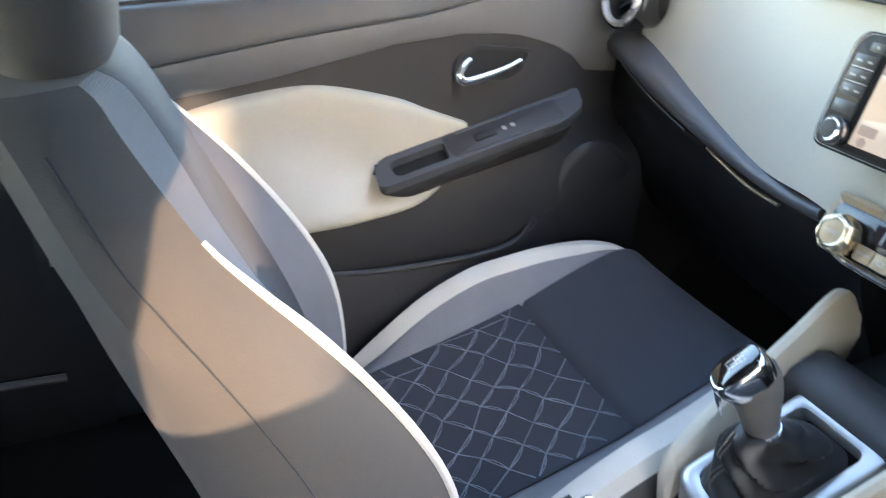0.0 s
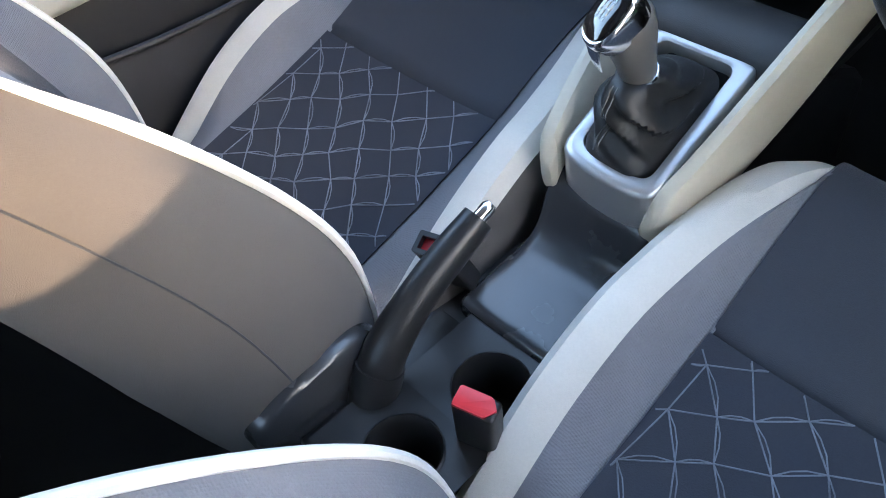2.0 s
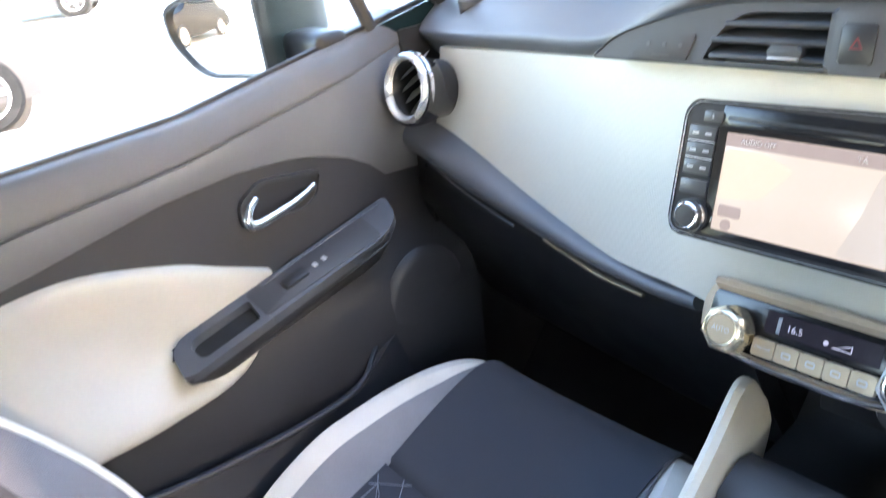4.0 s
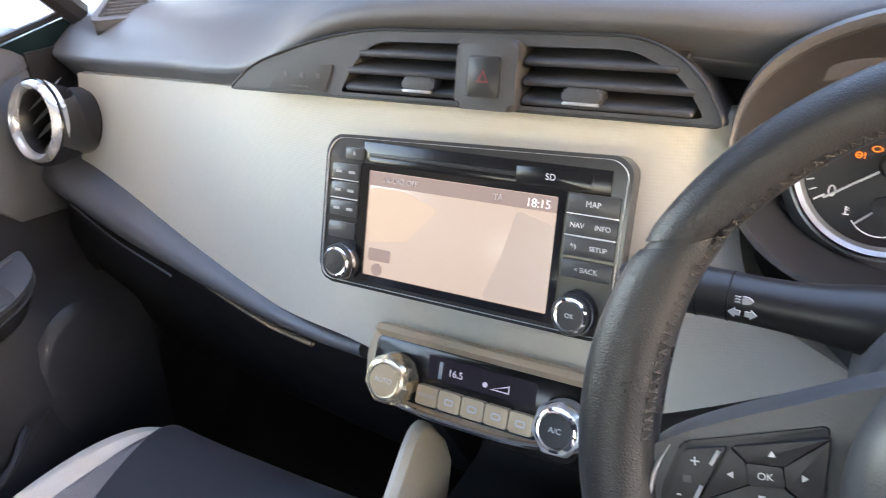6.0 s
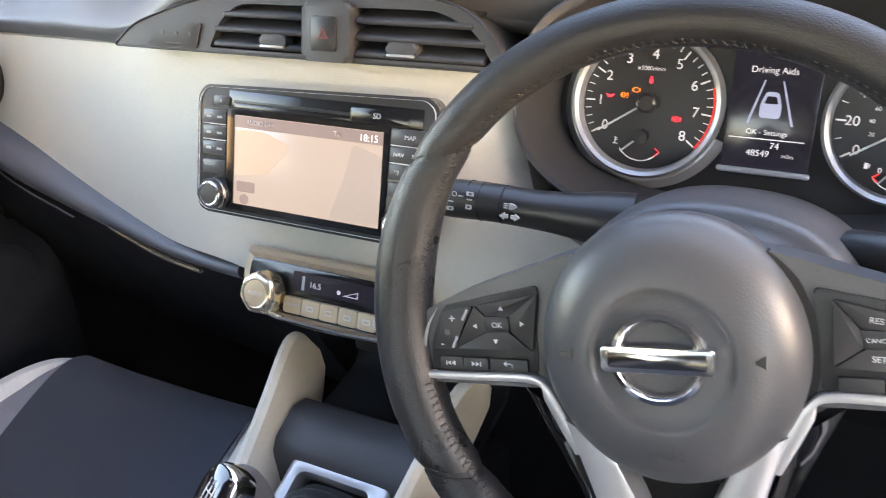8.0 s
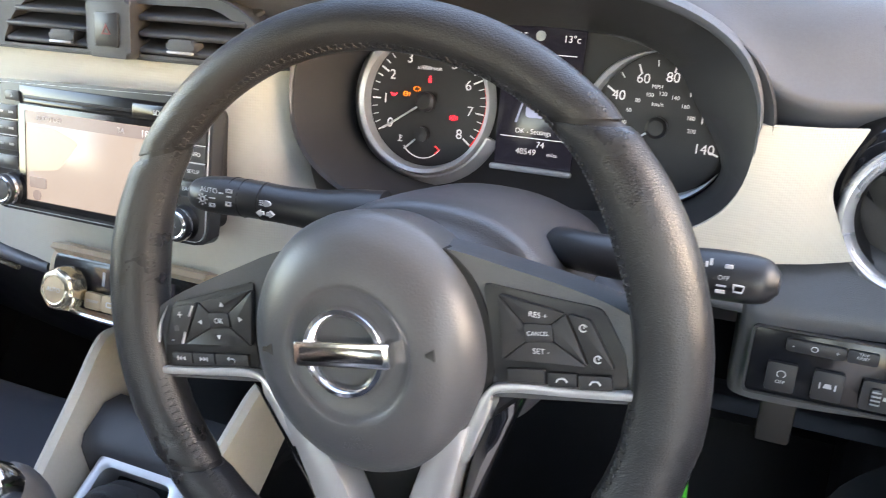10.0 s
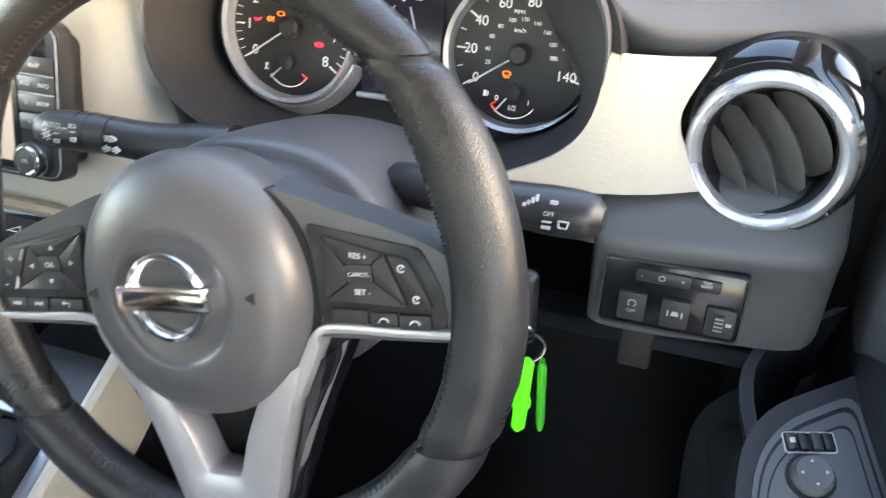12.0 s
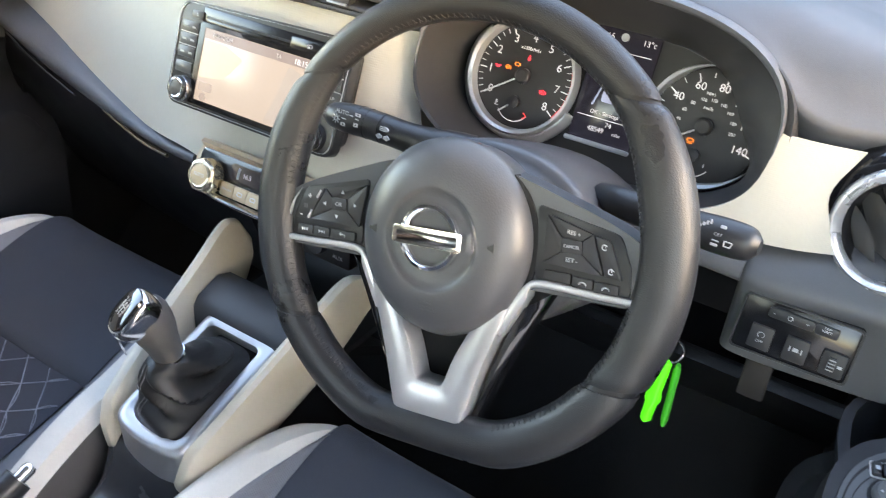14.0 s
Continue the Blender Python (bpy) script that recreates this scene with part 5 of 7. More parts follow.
            part("marking", box((xm + 0.0032 * dr, ym, 0.0087), (0.0006, 0.0028, 0.0004), 0), M_WHITE, bw, local=True)
        elif sx < 0:
            part("marking", tube([(xm + 0.0022, ym - 0.0014, 0.0088), (xm + 0.0028, ym + 0.0002, 0.0088), (xm + 0.0014, ym + 0.0010, 0.0088), (xm - 0.0018, ym + 0.0010, 0.0088)], 0.0004, 5), M_WHITE, bw, local=True)
            part("marking", prism([(xm - 0.0034, ym + 0.0010), (xm - 0.0014, ym - 0.0006), (xm - 0.0014, ym + 0.0026)], 0.0085, 0.0089, 0), M_WHITE, bw, local=True)
        elif k > 0:
            part("marking", tube(catmull([(xm - 0.0028, ym - 0.0010, 0.0088), (xm - 0.0014, ym + 0.0008, 0.0088), (xm + 0.0014, ym + 0.0008, 0.0088), (xm + 0.0028, ym - 0.0010, 0.0088)], 8), 0.00055, 5), M_WHITE, bw, local=True)
    part("spoke_trim", ribbon([(sx * x, y) for x, y in ((0.166, -0.0222), (0.125, -0.0216), (0.084, -0.0205), (0.0700, -0.0285), (0.0585, -0.049), (0.0480, -0.067))],
                              [(sx * x, y) for x, y in ((0.166, -0.0272), (0.125, -0.0270), (0.080, -0.0268), (0.0742, -0.0370), (0.0660, -0.0530), (0.0575, -0.069))], 28, -0.006, 0.0088, 0.0016), M_SILVER, wheel, "satin silver trim under the switches", local=True)
    part("spoke_flank", ribbon([(sx * x, y) for x, y in ((0.064, -0.050), (0.0470, -0.100), (0.0350, -0.138), (0.030, -0.150))], [(sx * x, y) for x, y in ((0.090, -0.032), (0.062, -0.088), (0.043, -0.132), (0.036, -0.148))], 20, -0.020, -0.002, 0.002, 0.002), M_PIANO, wheel, "gloss black spoke flank", local=True)
part("pad_edge", tube(catmull([(-0.1545, -0.025, 0.0058), (-0.1555, -0.012, 0.0062), (-0.1510, 0.006, 0.0060), (-0.1435, 0.019, 0.0052)], 16), [0.0015] * 9 + [0.0015 - 0.0002 * i for i in range(1, 8)], 8), M_SILVER, wheel, "satin silver edge", local=True)
U = [((-0.062, -0.046), (-0.036, -0.060)), ((-0.0455, -0.096), (-0.0205, -0.092)), ((-0.0345, -0.136), (-0.0130, -0.114)), ((-0.0290, -0.1490), (-0.0105, -0.1185)), ((-0.018, -0.1545), (-0.006, -0.1192))]
U = U + [((0.0, -0.1552), (0.0, -0.1193))] + [((-a[0], a[1]), (-b[0], b[1])) for a, b in reversed(U)]
part("lower_spoke", ribbon([u[0] for u in U], [u[1] for u in U], 60, -0.012, 0.0115, 0.0034, 0.0014), M_SILVER, wheel, "satin silver forked lower spoke", local=True)
# near-black block gives the shade between the fork's legs
part("spoke_well", box((0, -0.095, -0.024), (0.052, 0.075, 0.012), 0.002), M_PIT, wheel, local=True)

# column, stalks, key
column = thing("steering_column", m=frame_at((0.378, 0.023, 0.6265), 17.5), label="dark plastic steering column shroud", category="steering column")
def shroud(z, w, h, dy):
    return [(x, y + dy, z) for x, y in oval(0.0, 0.003, w * 0.90, h * 1.01, 48, 2.3)]
part("shroud", loft([shroud(-0.022, 0.060, 0.056, -0.004), shroud(-0.046, 0.084, 0.064, -0.002), shroud(-0.050, 0.090, 0.0665, 0.0), shroud(-0.0515, 0.095, 0.0705, 0.0), shroud(-0.055, 0.0985, 0.0730, 0.0), shroud(-0.062, 0.1005, 0.0745, 0.0), shroud(-0.085, 0.1025, 0.0750, 0.0), shroud(-0.12, 0.106, 0.0745, 0.0), shroud(-0.19, 0.110, 0.0735, -0.002), shroud(-0.27, 0.106, 0.062, -0.010)]), M_SHROUD, column, "grained dark shroud", local=True)
def stalk(nm, label, p, rad, parts_):
    s = thing(nm, p[0], label=label, category="control stalk")
    part("stem", tube(catmull(p, 24), [float(q[0]) for q in catmull([[r] for r in rad], 24)], 20), M_BTN, s)
    return s
ind = stalk("indicator_stalk", "black indicator and light stalk with white symbols", [(0.310, 0.1600, 0.632), (0.285, 0.1570, 0.6325), (0.262, 0.1540, 0.6335), (0.235, 0.1510, 0.635), (0.200, 0.1490, 0.6365), (0.168, 0.1480, 0.6355), (0.150, 0.1480, 0.634), (0.145, 0.1480, 0.6337)], [0.0215, 0.0200, 0.0166, 0.0148, 0.0150, 0.0150, 0.0120, 0.006], None)
wip = stalk("wiper_stalk", "black wiper stalk with white symbols", [(0.45, 0.1360, 0.648), (0.462, 0.1290, 0.652), (0.48, 0.1220, 0.655), (0.53, 0.1170, 0.658), (0.555, 0.1140, 0.660), (0.575, 0.1120, 0.6615), (0.583, 0.1110, 0.662)], [0.013, 0.013, 0.0130, 0.0135, 0.0145, 0.0130, 0.006], None)
def mark(nm, bm, owner):
    return part(nm, bm, M_GREYMARK, owner)
f = frame_at((0.2, 0.1335, 0.6415), 14, 0)
lettering("AUTO", 0.0058, M_GREYMARK, ind, -0.0270, 0.0050, 0.0012, m=WM[ind].inverted() @ f)
bm = ring_lathe([(0.0016, 0.0), (0.0024, 0.0), (0.0024, 0.0014), (0.0016, 0.0014)], 14)
bm.transform(f @ Matrix.Translation((-0.0335, -0.0030, 0)))
mark("lamp_symbol", bm, ind)
mark("lamp_symbol", join([box((0.0040, 0, 0.0008), (0.0016, 0.0007, 0.0008), 0, 1, f @ Matrix.Translation((-0.0335, -0.0030, 0)) @ pose(0, 0, 0, 0, 0, 45 * k)) for k in range(8)]), ind)
for px, py, w, h in ((-0.0245, -0.0010, 0.0052, 0.0006), (-0.0245, -0.0066, 0.0052, 0.0030), (-0.0160, 0.0040, 0.0040, 0.0009), (-0.0088, 0.0022, 0.0040, 0.0009), (-0.0085, 0.0066, 0.0058, 0.0030), (-0.0092, -0.0036, 0.0046, 0.0034)):
    mark("marking", frame_prism(rpoly(rect(px - w / 2, py - h / 2, px + w / 2, py + h / 2), 0.0003), rpoly(rect(px - w / 4, py - h / 4, px + w / 4, py + h / 4), 0.0001), 0.0, 0.0012, f), ind)
mark("beam_symbol", prism(rpoly([(0.0235, -0.0004), (0.0270, -0.0004), (0.0300, 0.0018), (0.0270, 0.0040), (0.0235, 0.0040)], [0.0002, 0.002, 0.002, 0.002, 0.0002]), -0.001, 0.0012, 0, f), ind)
mark("beam_symbol", join([box((0.0208, 0.0002 + 0.0016 * k, 0.0005), (0.0030, 0.0007, 0.0012), 0, 1, f) for k in range(3)]), ind)
for px, t in ((0.0200, 1), (0.0285, -1)):
    tri = [(px - 0.0038 * t, -0.0060), (px, -0.0088), (px, -0.0074), (px + 0.0030 * t, -0.0074), (px + 0.0030 * t, -0.0046), (px, -0.0046), (px, -0.0032)]
    mark("arrow", prism(tri if t > 0 else tri[::-1], -0.001, 0.0012, 0, f), ind)
for px, rad_ in ((0.186, 0.0150), (0.1965, 0.0150), (0.2145, 0.0146)):
    rng = ring_lathe([(rad_ - 0.0006, -0.0005), (rad_ + 0.0004, -0.0005), (rad_ + 0.0004, 0.0005), (rad_ - 0.0006, 0.0005)], 32)
    rng.transform(Matrix.Translation((px, 0.1492, 0.6362)) @ pose(0, 0, 0, 0, 90, 0))
    part("collar", rng, M_PIT, ind)
f = frame_at((0.552, 0.0992, 0.6672), 20, 0) @ Matrix.Scale(0.88, 4)
lettering("OFF", 0.0040, M_GREYMARK, wip, 0.002, -0.0005, 0.0010, m=WM[wip].inverted() @ f)
for k in range(4):
    mark("marking", box((-0.0145 + 0.0026 * k, 0.0030 + 0.0018 * k, -0.0005), (0.0018, 0.0022 + 0.0006 * k, 0.0018), 0, 1, f), wip)
mark("marking", box((0.0042, 0.0070, -0.001), (0.0050, 0.0026, 0.0018), 0.0004, 1, f), wip)
for dy, h in ((-0.0058, 0.0010), (-0.0094, 0.0020)):
    mark("marking", box((0.0012, dy, 0.0), (0.0060, h, 0.0014), 0, 1, f), wip)
wo, wi = rpoly([(0.0086, -0.0086), (0.0145, -0.0086), (0.0155, -0.0036), (0.0080, -0.0036)], 0.0006), rpoly([(0.0094, -0.0078), (0.0138, -0.0078), (0.0145, -0.0044), (0.0090, -0.0044)], 0.0004)
mark("wiper_symbol", frame_prism(wo, wi, -0.002, 0.0008, f), wip)
key = thing("ignition_key", (0.535, 0.146, 0.53), label="car key in the ignition with steel ring and bright green fob", category="key")
part("lock_barrel", tube([(0.47, 0.17, 0.60), (0.505, 0.15, 0.585)], 0.018, 18), M_BLACK, key)
part("key_head", box((0.529, 0.146, 0.562), (0.024, 0.012, 0.056), 0.006, 3, None), M_BLACK, key)
ringp = [(0.537 + 0.0105 * math.cos(a), 0.144 + 0.005 * math.cos(a), 0.524 + 0.0125 * math.sin(a)) for a in [2 * math.pi * i / 28 for i in range(28)]]
part("ring", tube(ringp, 0.0013, 7, True), M_STEEL, key, "steel split ring")
ringq = [(0.533 + 0.008 * math.cos(a), 0.140, 0.540 + 0.008 * math.sin(a)) for a in [2 * math.pi * i / 20 for i in range(20)]]
part("link", tube(ringq, 0.0012, 6, True), M_STEEL, key)
part("fob", loft([[(0.5365 - 0.004 * s + w * math.cos(a), 0.142 + 0.0045 * math.sin(a), 0.514 - 0.070 * s) for a in [2 * math.pi * i / 16 for i in range(16)]] for s, w in ((0, 0.003), (0.03, 0.0058), (0.5, 0.0056), (0.56, 0.0074), (0.64, 0.0074), (0.70, 0.0056), (0.97, 0.0053), (1.0, 0.003))]), M_GLOWGREEN, key, "self-lit green plastic fob")
part("tag", loft([[(0.546 + 0.002 * s + w * math.cos(a), 0.150 + 0.003 * math.sin(a), 0.510 - 0.070 * s) for a in [2 * math.pi * i / 12 for i in range(12)]] for s, w in ((0, 0.002), (0.1, 0.0036), (0.9, 0.0036), (1.0, 0.002))]), mat("dark green plastic", (0.03, 0.45, 0.03), 0.4), key, "darker green tag")

# ---- centre console ----
con = thing("centre_console", (0.04, 0.0, 0.0), label="black centre console with silver gear surround and cream fins", category="console")
GS = Matrix.Translation((0.0425, 0.037, 0.300)) @ pose(0, 0, 0, 22.5, 0, 0)
gout = rpoly([(-0.056, -0.082), (-0.022, -0.0905), (0.022, -0.0925), (0.058, -0.086), (0.062, 0.086), (-0.054, 0.086)], [0.018, 0.06, 0.06, 0.018, 0.012, 0.012], 6)
ginn = rpoly([(-0.039, -0.066), (-0.015, -0.071), (0.018, -0.072), (0.042, -0.069), (0.044, 0.070), (-0.040, 0.070)], [0.016, 0.05, 0.05, 0.016, 0.012, 0.012], 6)
rings = []
for o, i in zip(gout, ginn):
    o, i = Vector((*o, 0)), Vector((*i, 0))
    d = i - o
    w = [GS @ (o + d * f + Vector((0, 0, z))) for f, z in ((0.0, -0.005), (0.02, -0.0015), (0.08, 0.0015), (0.22, 0.0033), (0.50, 0.0040), (0.82, 0.0036), (0.95, 0.0026), (1.0, -0.001), (1.0, -0.03))]
    drop = 0.026 + 0.020 * min(1, max(0, -o.y / 0.08))
    rings.append([tuple(w[0] + Vector((0, 0.004 * (o.y < -0.05), -drop)))] + [tuple(v) for v in w])
part("gear_surround", loft(rings, closed=True), M_SILVER, con, "satin silver gear surround")
part("front_pad", loft([[(x, y, z) for y, z in ((0.105, 0.25), (0.108, 0.336), (0.116, 0.348), (0.150, 0.362), (0.172, 0.356), (0.180, 0.33), (0.182, 0.24))] for x in np.linspace(-0.035, 0.118, 8)]), M_DARK, con, "black padded block ahead of the gear lever")
part("console_wall", loft([[(x, y, z) for x, z in ((0.038 - w, 0.0), (0.038 - w, top), (0.038 - w + 0.012, top + 0.010), (0.038 + w - 0.012, top + 0.010), (0.038 + w, top), (0.038 + w, 0.0))] for y, w, top in ((-0.040, 0.050, 0.195), (-0.02, 0.052, 0.205), (0.05, 0.056, 0.255), (0.12, 0.060, 0.275), (0.22, 0.075, 0.26), (0.34, 0.09, 0.20))]), M_BLACK, con)
LIDP = catmull([(-0.020, 0.236), (-0.040, 0.222), (-0.052, 0.196), (-0.064, 0.174), (-0.086, 0.162), (-0.120, 0.159), (-0.155, 0.1575), (-0.174, 0.156), (-0.181, 0.150), (-0.182, 0.138)], 40)
rings = []
for x, k in ((-0.027, 0.010), (-0.0255, 0.004), (-0.021, 0.0008), (-0.010, 0.0), (0.04, -0.001), (0.088, 0.0), (0.100, 0.0008), (0.1045, 0.004), (0.106, 0.010)):
    rings.append([(x, float(p[0]) + k * 0.6, float(p[1]) - k) for p in LIDP] + [(x, -0.17, 0.10), (x, -0.02, 0.10)])
part("box_lid", loft(rings), M_LID, con, "smooth dark storage lid curving up to the gear surround")
part("tray", patch([[(-0.085, -0.06, 0.06), (-0.085, -0.20, 0.06), (-0.085, -0.36, 0.06), (-0.08, -0.62, 0.06)], [(-0.075, -0.06, 0.118), (-0.075, -0.20, 0.118), (-0.075, -0.36, 0.118), (-0.07, -0.62, 0.118)], [(-0.02, -0.06, 0.125), (-0.02, -0.20, 0.125), (-0.02, -0.36, 0.125), (-0.02, -0.62, 0.125)]], 12, 12, (0, 0, -0.02)), M_DARK, con)
cup_c = [(0.068, -0.232, 0.0365), (0.056, -0.335, 0.036)]
bm = bmesh.new()
top = []
part("cup_deck", join([loft([[(cx + r * math.cos(a), cy + r * math.sin(a), 0.146) for a in A] if q == 0 else [(min(0.118, max(-0.022, cx + 0.075 * (math.cos(a) / max(abs(math.cos(a)), abs(math.sin(a)))))), cy + 0.0515 * (math.sin(a) / max(abs(math.cos(a)), abs(math.sin(a)))), 0.147) for a in A] for q in (0, 1)], caps=False) for cx, cy, r in cup_c for A in [[2 * math.pi * k / 48 for k in range(48)]]]), M_BTN, con, "black deck round the cup holders")
for cx, cy, r in cup_c:
    bm = lathe([(r + 0.003, 0.148), (r + 0.001, 0.149), (r - 0.002, 0.144), (r - 0.004, 0.09), (r - 0.006, 0.075), (0.0001, 0.075)], 36)
    bm.transform(Matrix.Translation((cx, cy, 0)))
    part("cup_holder", bm, M_BLACK, con)
def fin(sx, x_rear, x_front, name):
    low = [(-0.046, 0.212), (-0.020, 0.208), (0.05, 0.222), (0.14, 0.262), (0.205, 0.315), (0.235, 0.360)]
    up = [(-0.040, 0.270), (0.0, 0.300), (0.06, 0.340), (0.13, 0.383), (0.185, 0.415), (0.222, 0.405)]
    n = 22
    L, U = catmull(low, n), catmull(up, n)
    rings = []
    for i in range(n):
        s = i / (n - 1)
        x = x_rear + (x_front - x_rear) * s
        l, u = np.array(L[i]), np.array(U[i])
        if i == 0:
            l, u = l * 0.75 + u * 0.25, l * 0.3 + u * 0.7
        if i == n - 1:
            l, u = l * 0.7 + u * 0.3, l * 0.35 + u * 0.65
        w = 0.012 if 0 < i < n - 1 else 0.006
        ring = []
        for k in range(16):
            a = 2 * math.pi * k / 16
            c, s2 = math.cos(a), math.sin(a)
            f = 0.5 + 0.5 * math.copysign(abs(s2) ** 0.75, s2)
            p = l + (u - l) * f
            ring.append((x + w * math.copysign(abs(c) ** 0.6, c) + sx * 0.010 * (f - 0.5), p[0], p[1]))
        rings.append(ring)
    part(name, loft(rings), M_FIN, con, "cream padded fin")
fin(-1, -0.026, -0.062, "fin")
fin(1, 0.100, 0.152, "fin")
part("cubby", patch([[(x, 0.18, 0.30), (x, 0.24, 0.30), (x, 0.32, 0.32), (x, 0.34, 0.44)] for x in (-0.06, 0.04, 0.14)], 8, 10, (0, 0.01, -0.01)), M_BLACK, con)
plate = part("socket_plate", box((0.062, 0.232, 0.420), (0.120, 0.02, 0.046), 0.003, 2), M_BLACK, con)
bm = lathe([(0.017, -0.004), (0.017, 0.006), (0.014, 0.010), (0.0001, 0.010)], 28)
bm.transform(frame_at((0.072, 0.222, 0.424), 0))
part("power_socket", bm, M_DARK, plate, "round power socket cap")
lettering("AUX", 0.008, M_WHITE, con, 0.106 - 0.04, 0.2215, 0.409, m=pose(0, 0, 0, 0, 0, 0) @ Matrix.Translation((0, 0, 0)) @ pose(0, 0, 0, 0, 0, 0)).matrix_basis = Matrix.Translation((0.104 - 0.04, 0.2205, 0.411)) @ pose(0, 0, 0, 90, 0, 0)
part("usb_port", box((0.104, 0.222, 0.426), (0.012, 0.004, 0.005), 0.001), M_GREYMARK, plate)

# gear lever
gear = thing("gear_lever", (0.044, 0.03, 0.29), label="gear lever with chrome-topped knob and creased black gaiter", category="gear lever")
A, B = Vector((0.0438, 0.003, 0.361)), Vector((0.0425, -0.022, 0.434))
ax = (B - A).normalized()
rings = []
n = 26
def boot_ring(s, seed):
    c0 = Vector((0.0435, 0.034, 0.292))
    c = c0.lerp(A, s ** 0.9)
    out = []
    for k in range(48):
        a = 2 * math.pi * k / 48
        ca, sa = math.cos(a), math.sin(a)
        e = 4.0 - 2.0 * min(1, s * 1.6)
        rx, ry = 0.0415 * (1 - s) ** 0.55 + 0.0168 * (1 - (1 - s) ** 0.55), 0.0715 * (1 - s) ** 0.62 + 0.0168 * (1 - (1 - s) ** 0.62)
        x, y = rx * math.copysign(abs(ca) ** (2 / e), ca), ry * math.copysign(abs(sa) ** (2 / e), sa)
        fold = 0.0062 * math.sin(3 * a + 7 * s + 1.6 * math.sin(2 * a)) * math.sin(math.pi * s) ** 0.7 + 0.0048 * math.sin(17 * s + 4 * a + 2.6 * math.sin(a + 0.6)) * math.sin(math.pi * s) - 0.003 * math.sin(math.pi * min(1, s * 2))
        g = 1 + fold / max(0.02, math.hypot(x, y))
        tilt = math.radians(22.5) * (1 - s)
        out.append((c.x + x * g, c.y + y * g * math.cos(tilt), c.z + y * g * math.sin(tilt) - 0.004 * math.sin(math.pi * s)))
    return out
part("gaiter", loft([boot_ring(i / n, 0) for i in range(n + 1)]), M_BOOT, gear, "creased black leatherette gaiter")
for off in (-0.0025, 0.0025):
    part("gaiter_seam", tube([tuple(Vector(boot_ring(s, 0)[34]) + Vector((off, -0.0005, 0.0006))) for s in np.linspace(0.15, 0.95, 20)], 0.0006, 5), M_STITCH, gear)
lm = Matrix.Translation(A) @ ax.to_track_quat("Z", "Y").to_matrix().to_4x4()
bm = ring_lathe([(0.0130, -0.003), (0.0180, -0.0022), (0.0188, 0.0), (0.0180, 0.0022), (0.0130, 0.003)], 32)
bm.transform(lm)
part("collar", bm, M_CHROME, gear, "chrome collar")
def knob_ring(z, rx, ry, dx=0.0, dy=0.0):
    return [tuple(lm @ Vector((dx + rx * math.cos(2 * math.pi * k / 32), dy + ry * math.sin(2 * math.pi * k / 32), z))) for k in range(32)]
part("grip", loft([knob_ring(0.001, 0.0168, 0.0172), knob_ring(0.010, 0.0170, 0.0178), knob_ring(0.026, 0.0180, 0.0200), knob_ring(0.042, 0.0205, 0.0235), knob_ring(0.056, 0.0220, 0.0255, 0, -0.001), knob_ring(0.068, 0.0215, 0.0250, 0, -0.001), knob_ring(0.078, 0.0178, 0.0210, 0, 0.0), knob_ring(0.0835, 0.0100, 0.0120, 0, 0.001), knob_ring(0.085, 0.003, 0.003, 0, 0.001)]), mat("grey leather grip", (0.085, 0.083, 0.082), 0.42, grain=0.4, gscale=700, gkind="voronoi"), gear, "dark grey grip")
# chrome cap faces the driver and slopes backwards
kf = Matrix.Translation(B + Vector((-0.003, -0.009, 0.000))) @ pose(0, 0, 0, 46, 0, -24)
cap = part("cap", loft([[tuple(kf @ Vector((x * f, y * f - 0.003 * (1 - f), z))) for x, y in oval(0, -0.004, 0.0205, 0.0285, 44, 2.5)] for f, z in ((0.92, -0.016), (1.0, -0.008), (1.02, 0.0), (1.0, 0.0045), (0.96, 0.0072), (0.90, 0.0086))]), M_CHROME, gear, "chrome knob cap")
part("badge", loft([[tuple(kf @ Vector((x * f, y * f, z))) for x, y in oval(0, -0.0025, 0.0182, 0.0252, 40, 2.5)] for f, z in ((1.0, 0.0088), (0.97, 0.0108), (0.7, 0.0124), (0.4, 0.0130), (0.05, 0.0132))]), M_PIANO, cap, "gloss black shift pattern")
tongue = loft([[tuple(kf @ Vector((sx * w, y, z + dz))) for sx, dz in ((-1, -0.003), (-1, 0.0), (0, 0.0022), (1, 0.0), (1, -0.003))] for y, w, z in ((-0.022, 0.0115, 0.0062), (-0.029, 0.0108, 0.0022), (-0.0345, 0.0098, -0.0045), (-0.0395, 0.0088, -0.0125), (-0.0435, 0.0075, -0.0200))])
part("tongue", tongue, M_CHROME, cap, "chrome tongue below the badge")
sh = []
for x in (-0.005, 0.0, 0.005):
    sh.append(box((x, 0.0, 0.0130), (0.0008, 0.012, 0.0016), 0))
sh.append(box((0, 0.0, 0.0130), (0.0110, 0.0008, 0.0016), 0))
bm = join(sh)
bm.transform(kf)
part("shift_pattern", bm, M_WHITE, cap)
for t, x, y in (("1", -0.005, 0.0085), ("3", 0, 0.0085), ("5", 0.005, 0.0085), ("2", -0.005, -0.0085), ("4", 0, -0.0085), ("R", 0.005, -0.0085)):
    lettering(t, 0.0048, M_WHITE, cap, x, y, 0.0136, m=WM[cap].inverted() @ kf)

# handbrake
hb = thing("handbrake", (-0.02, -0.33, 0.12), label="black handbrake lever with chrome release button", category="handbrake")
P = [(-0.016, -0.318, 0.112), (-0.015, -0.302, 0.158), (-0.0145, -0.282, 0.190), (-0.0130, -0.240, 0.224), (-0.0115, -0.195, 0.248), (-0.0095, -0.158, 0.266)]
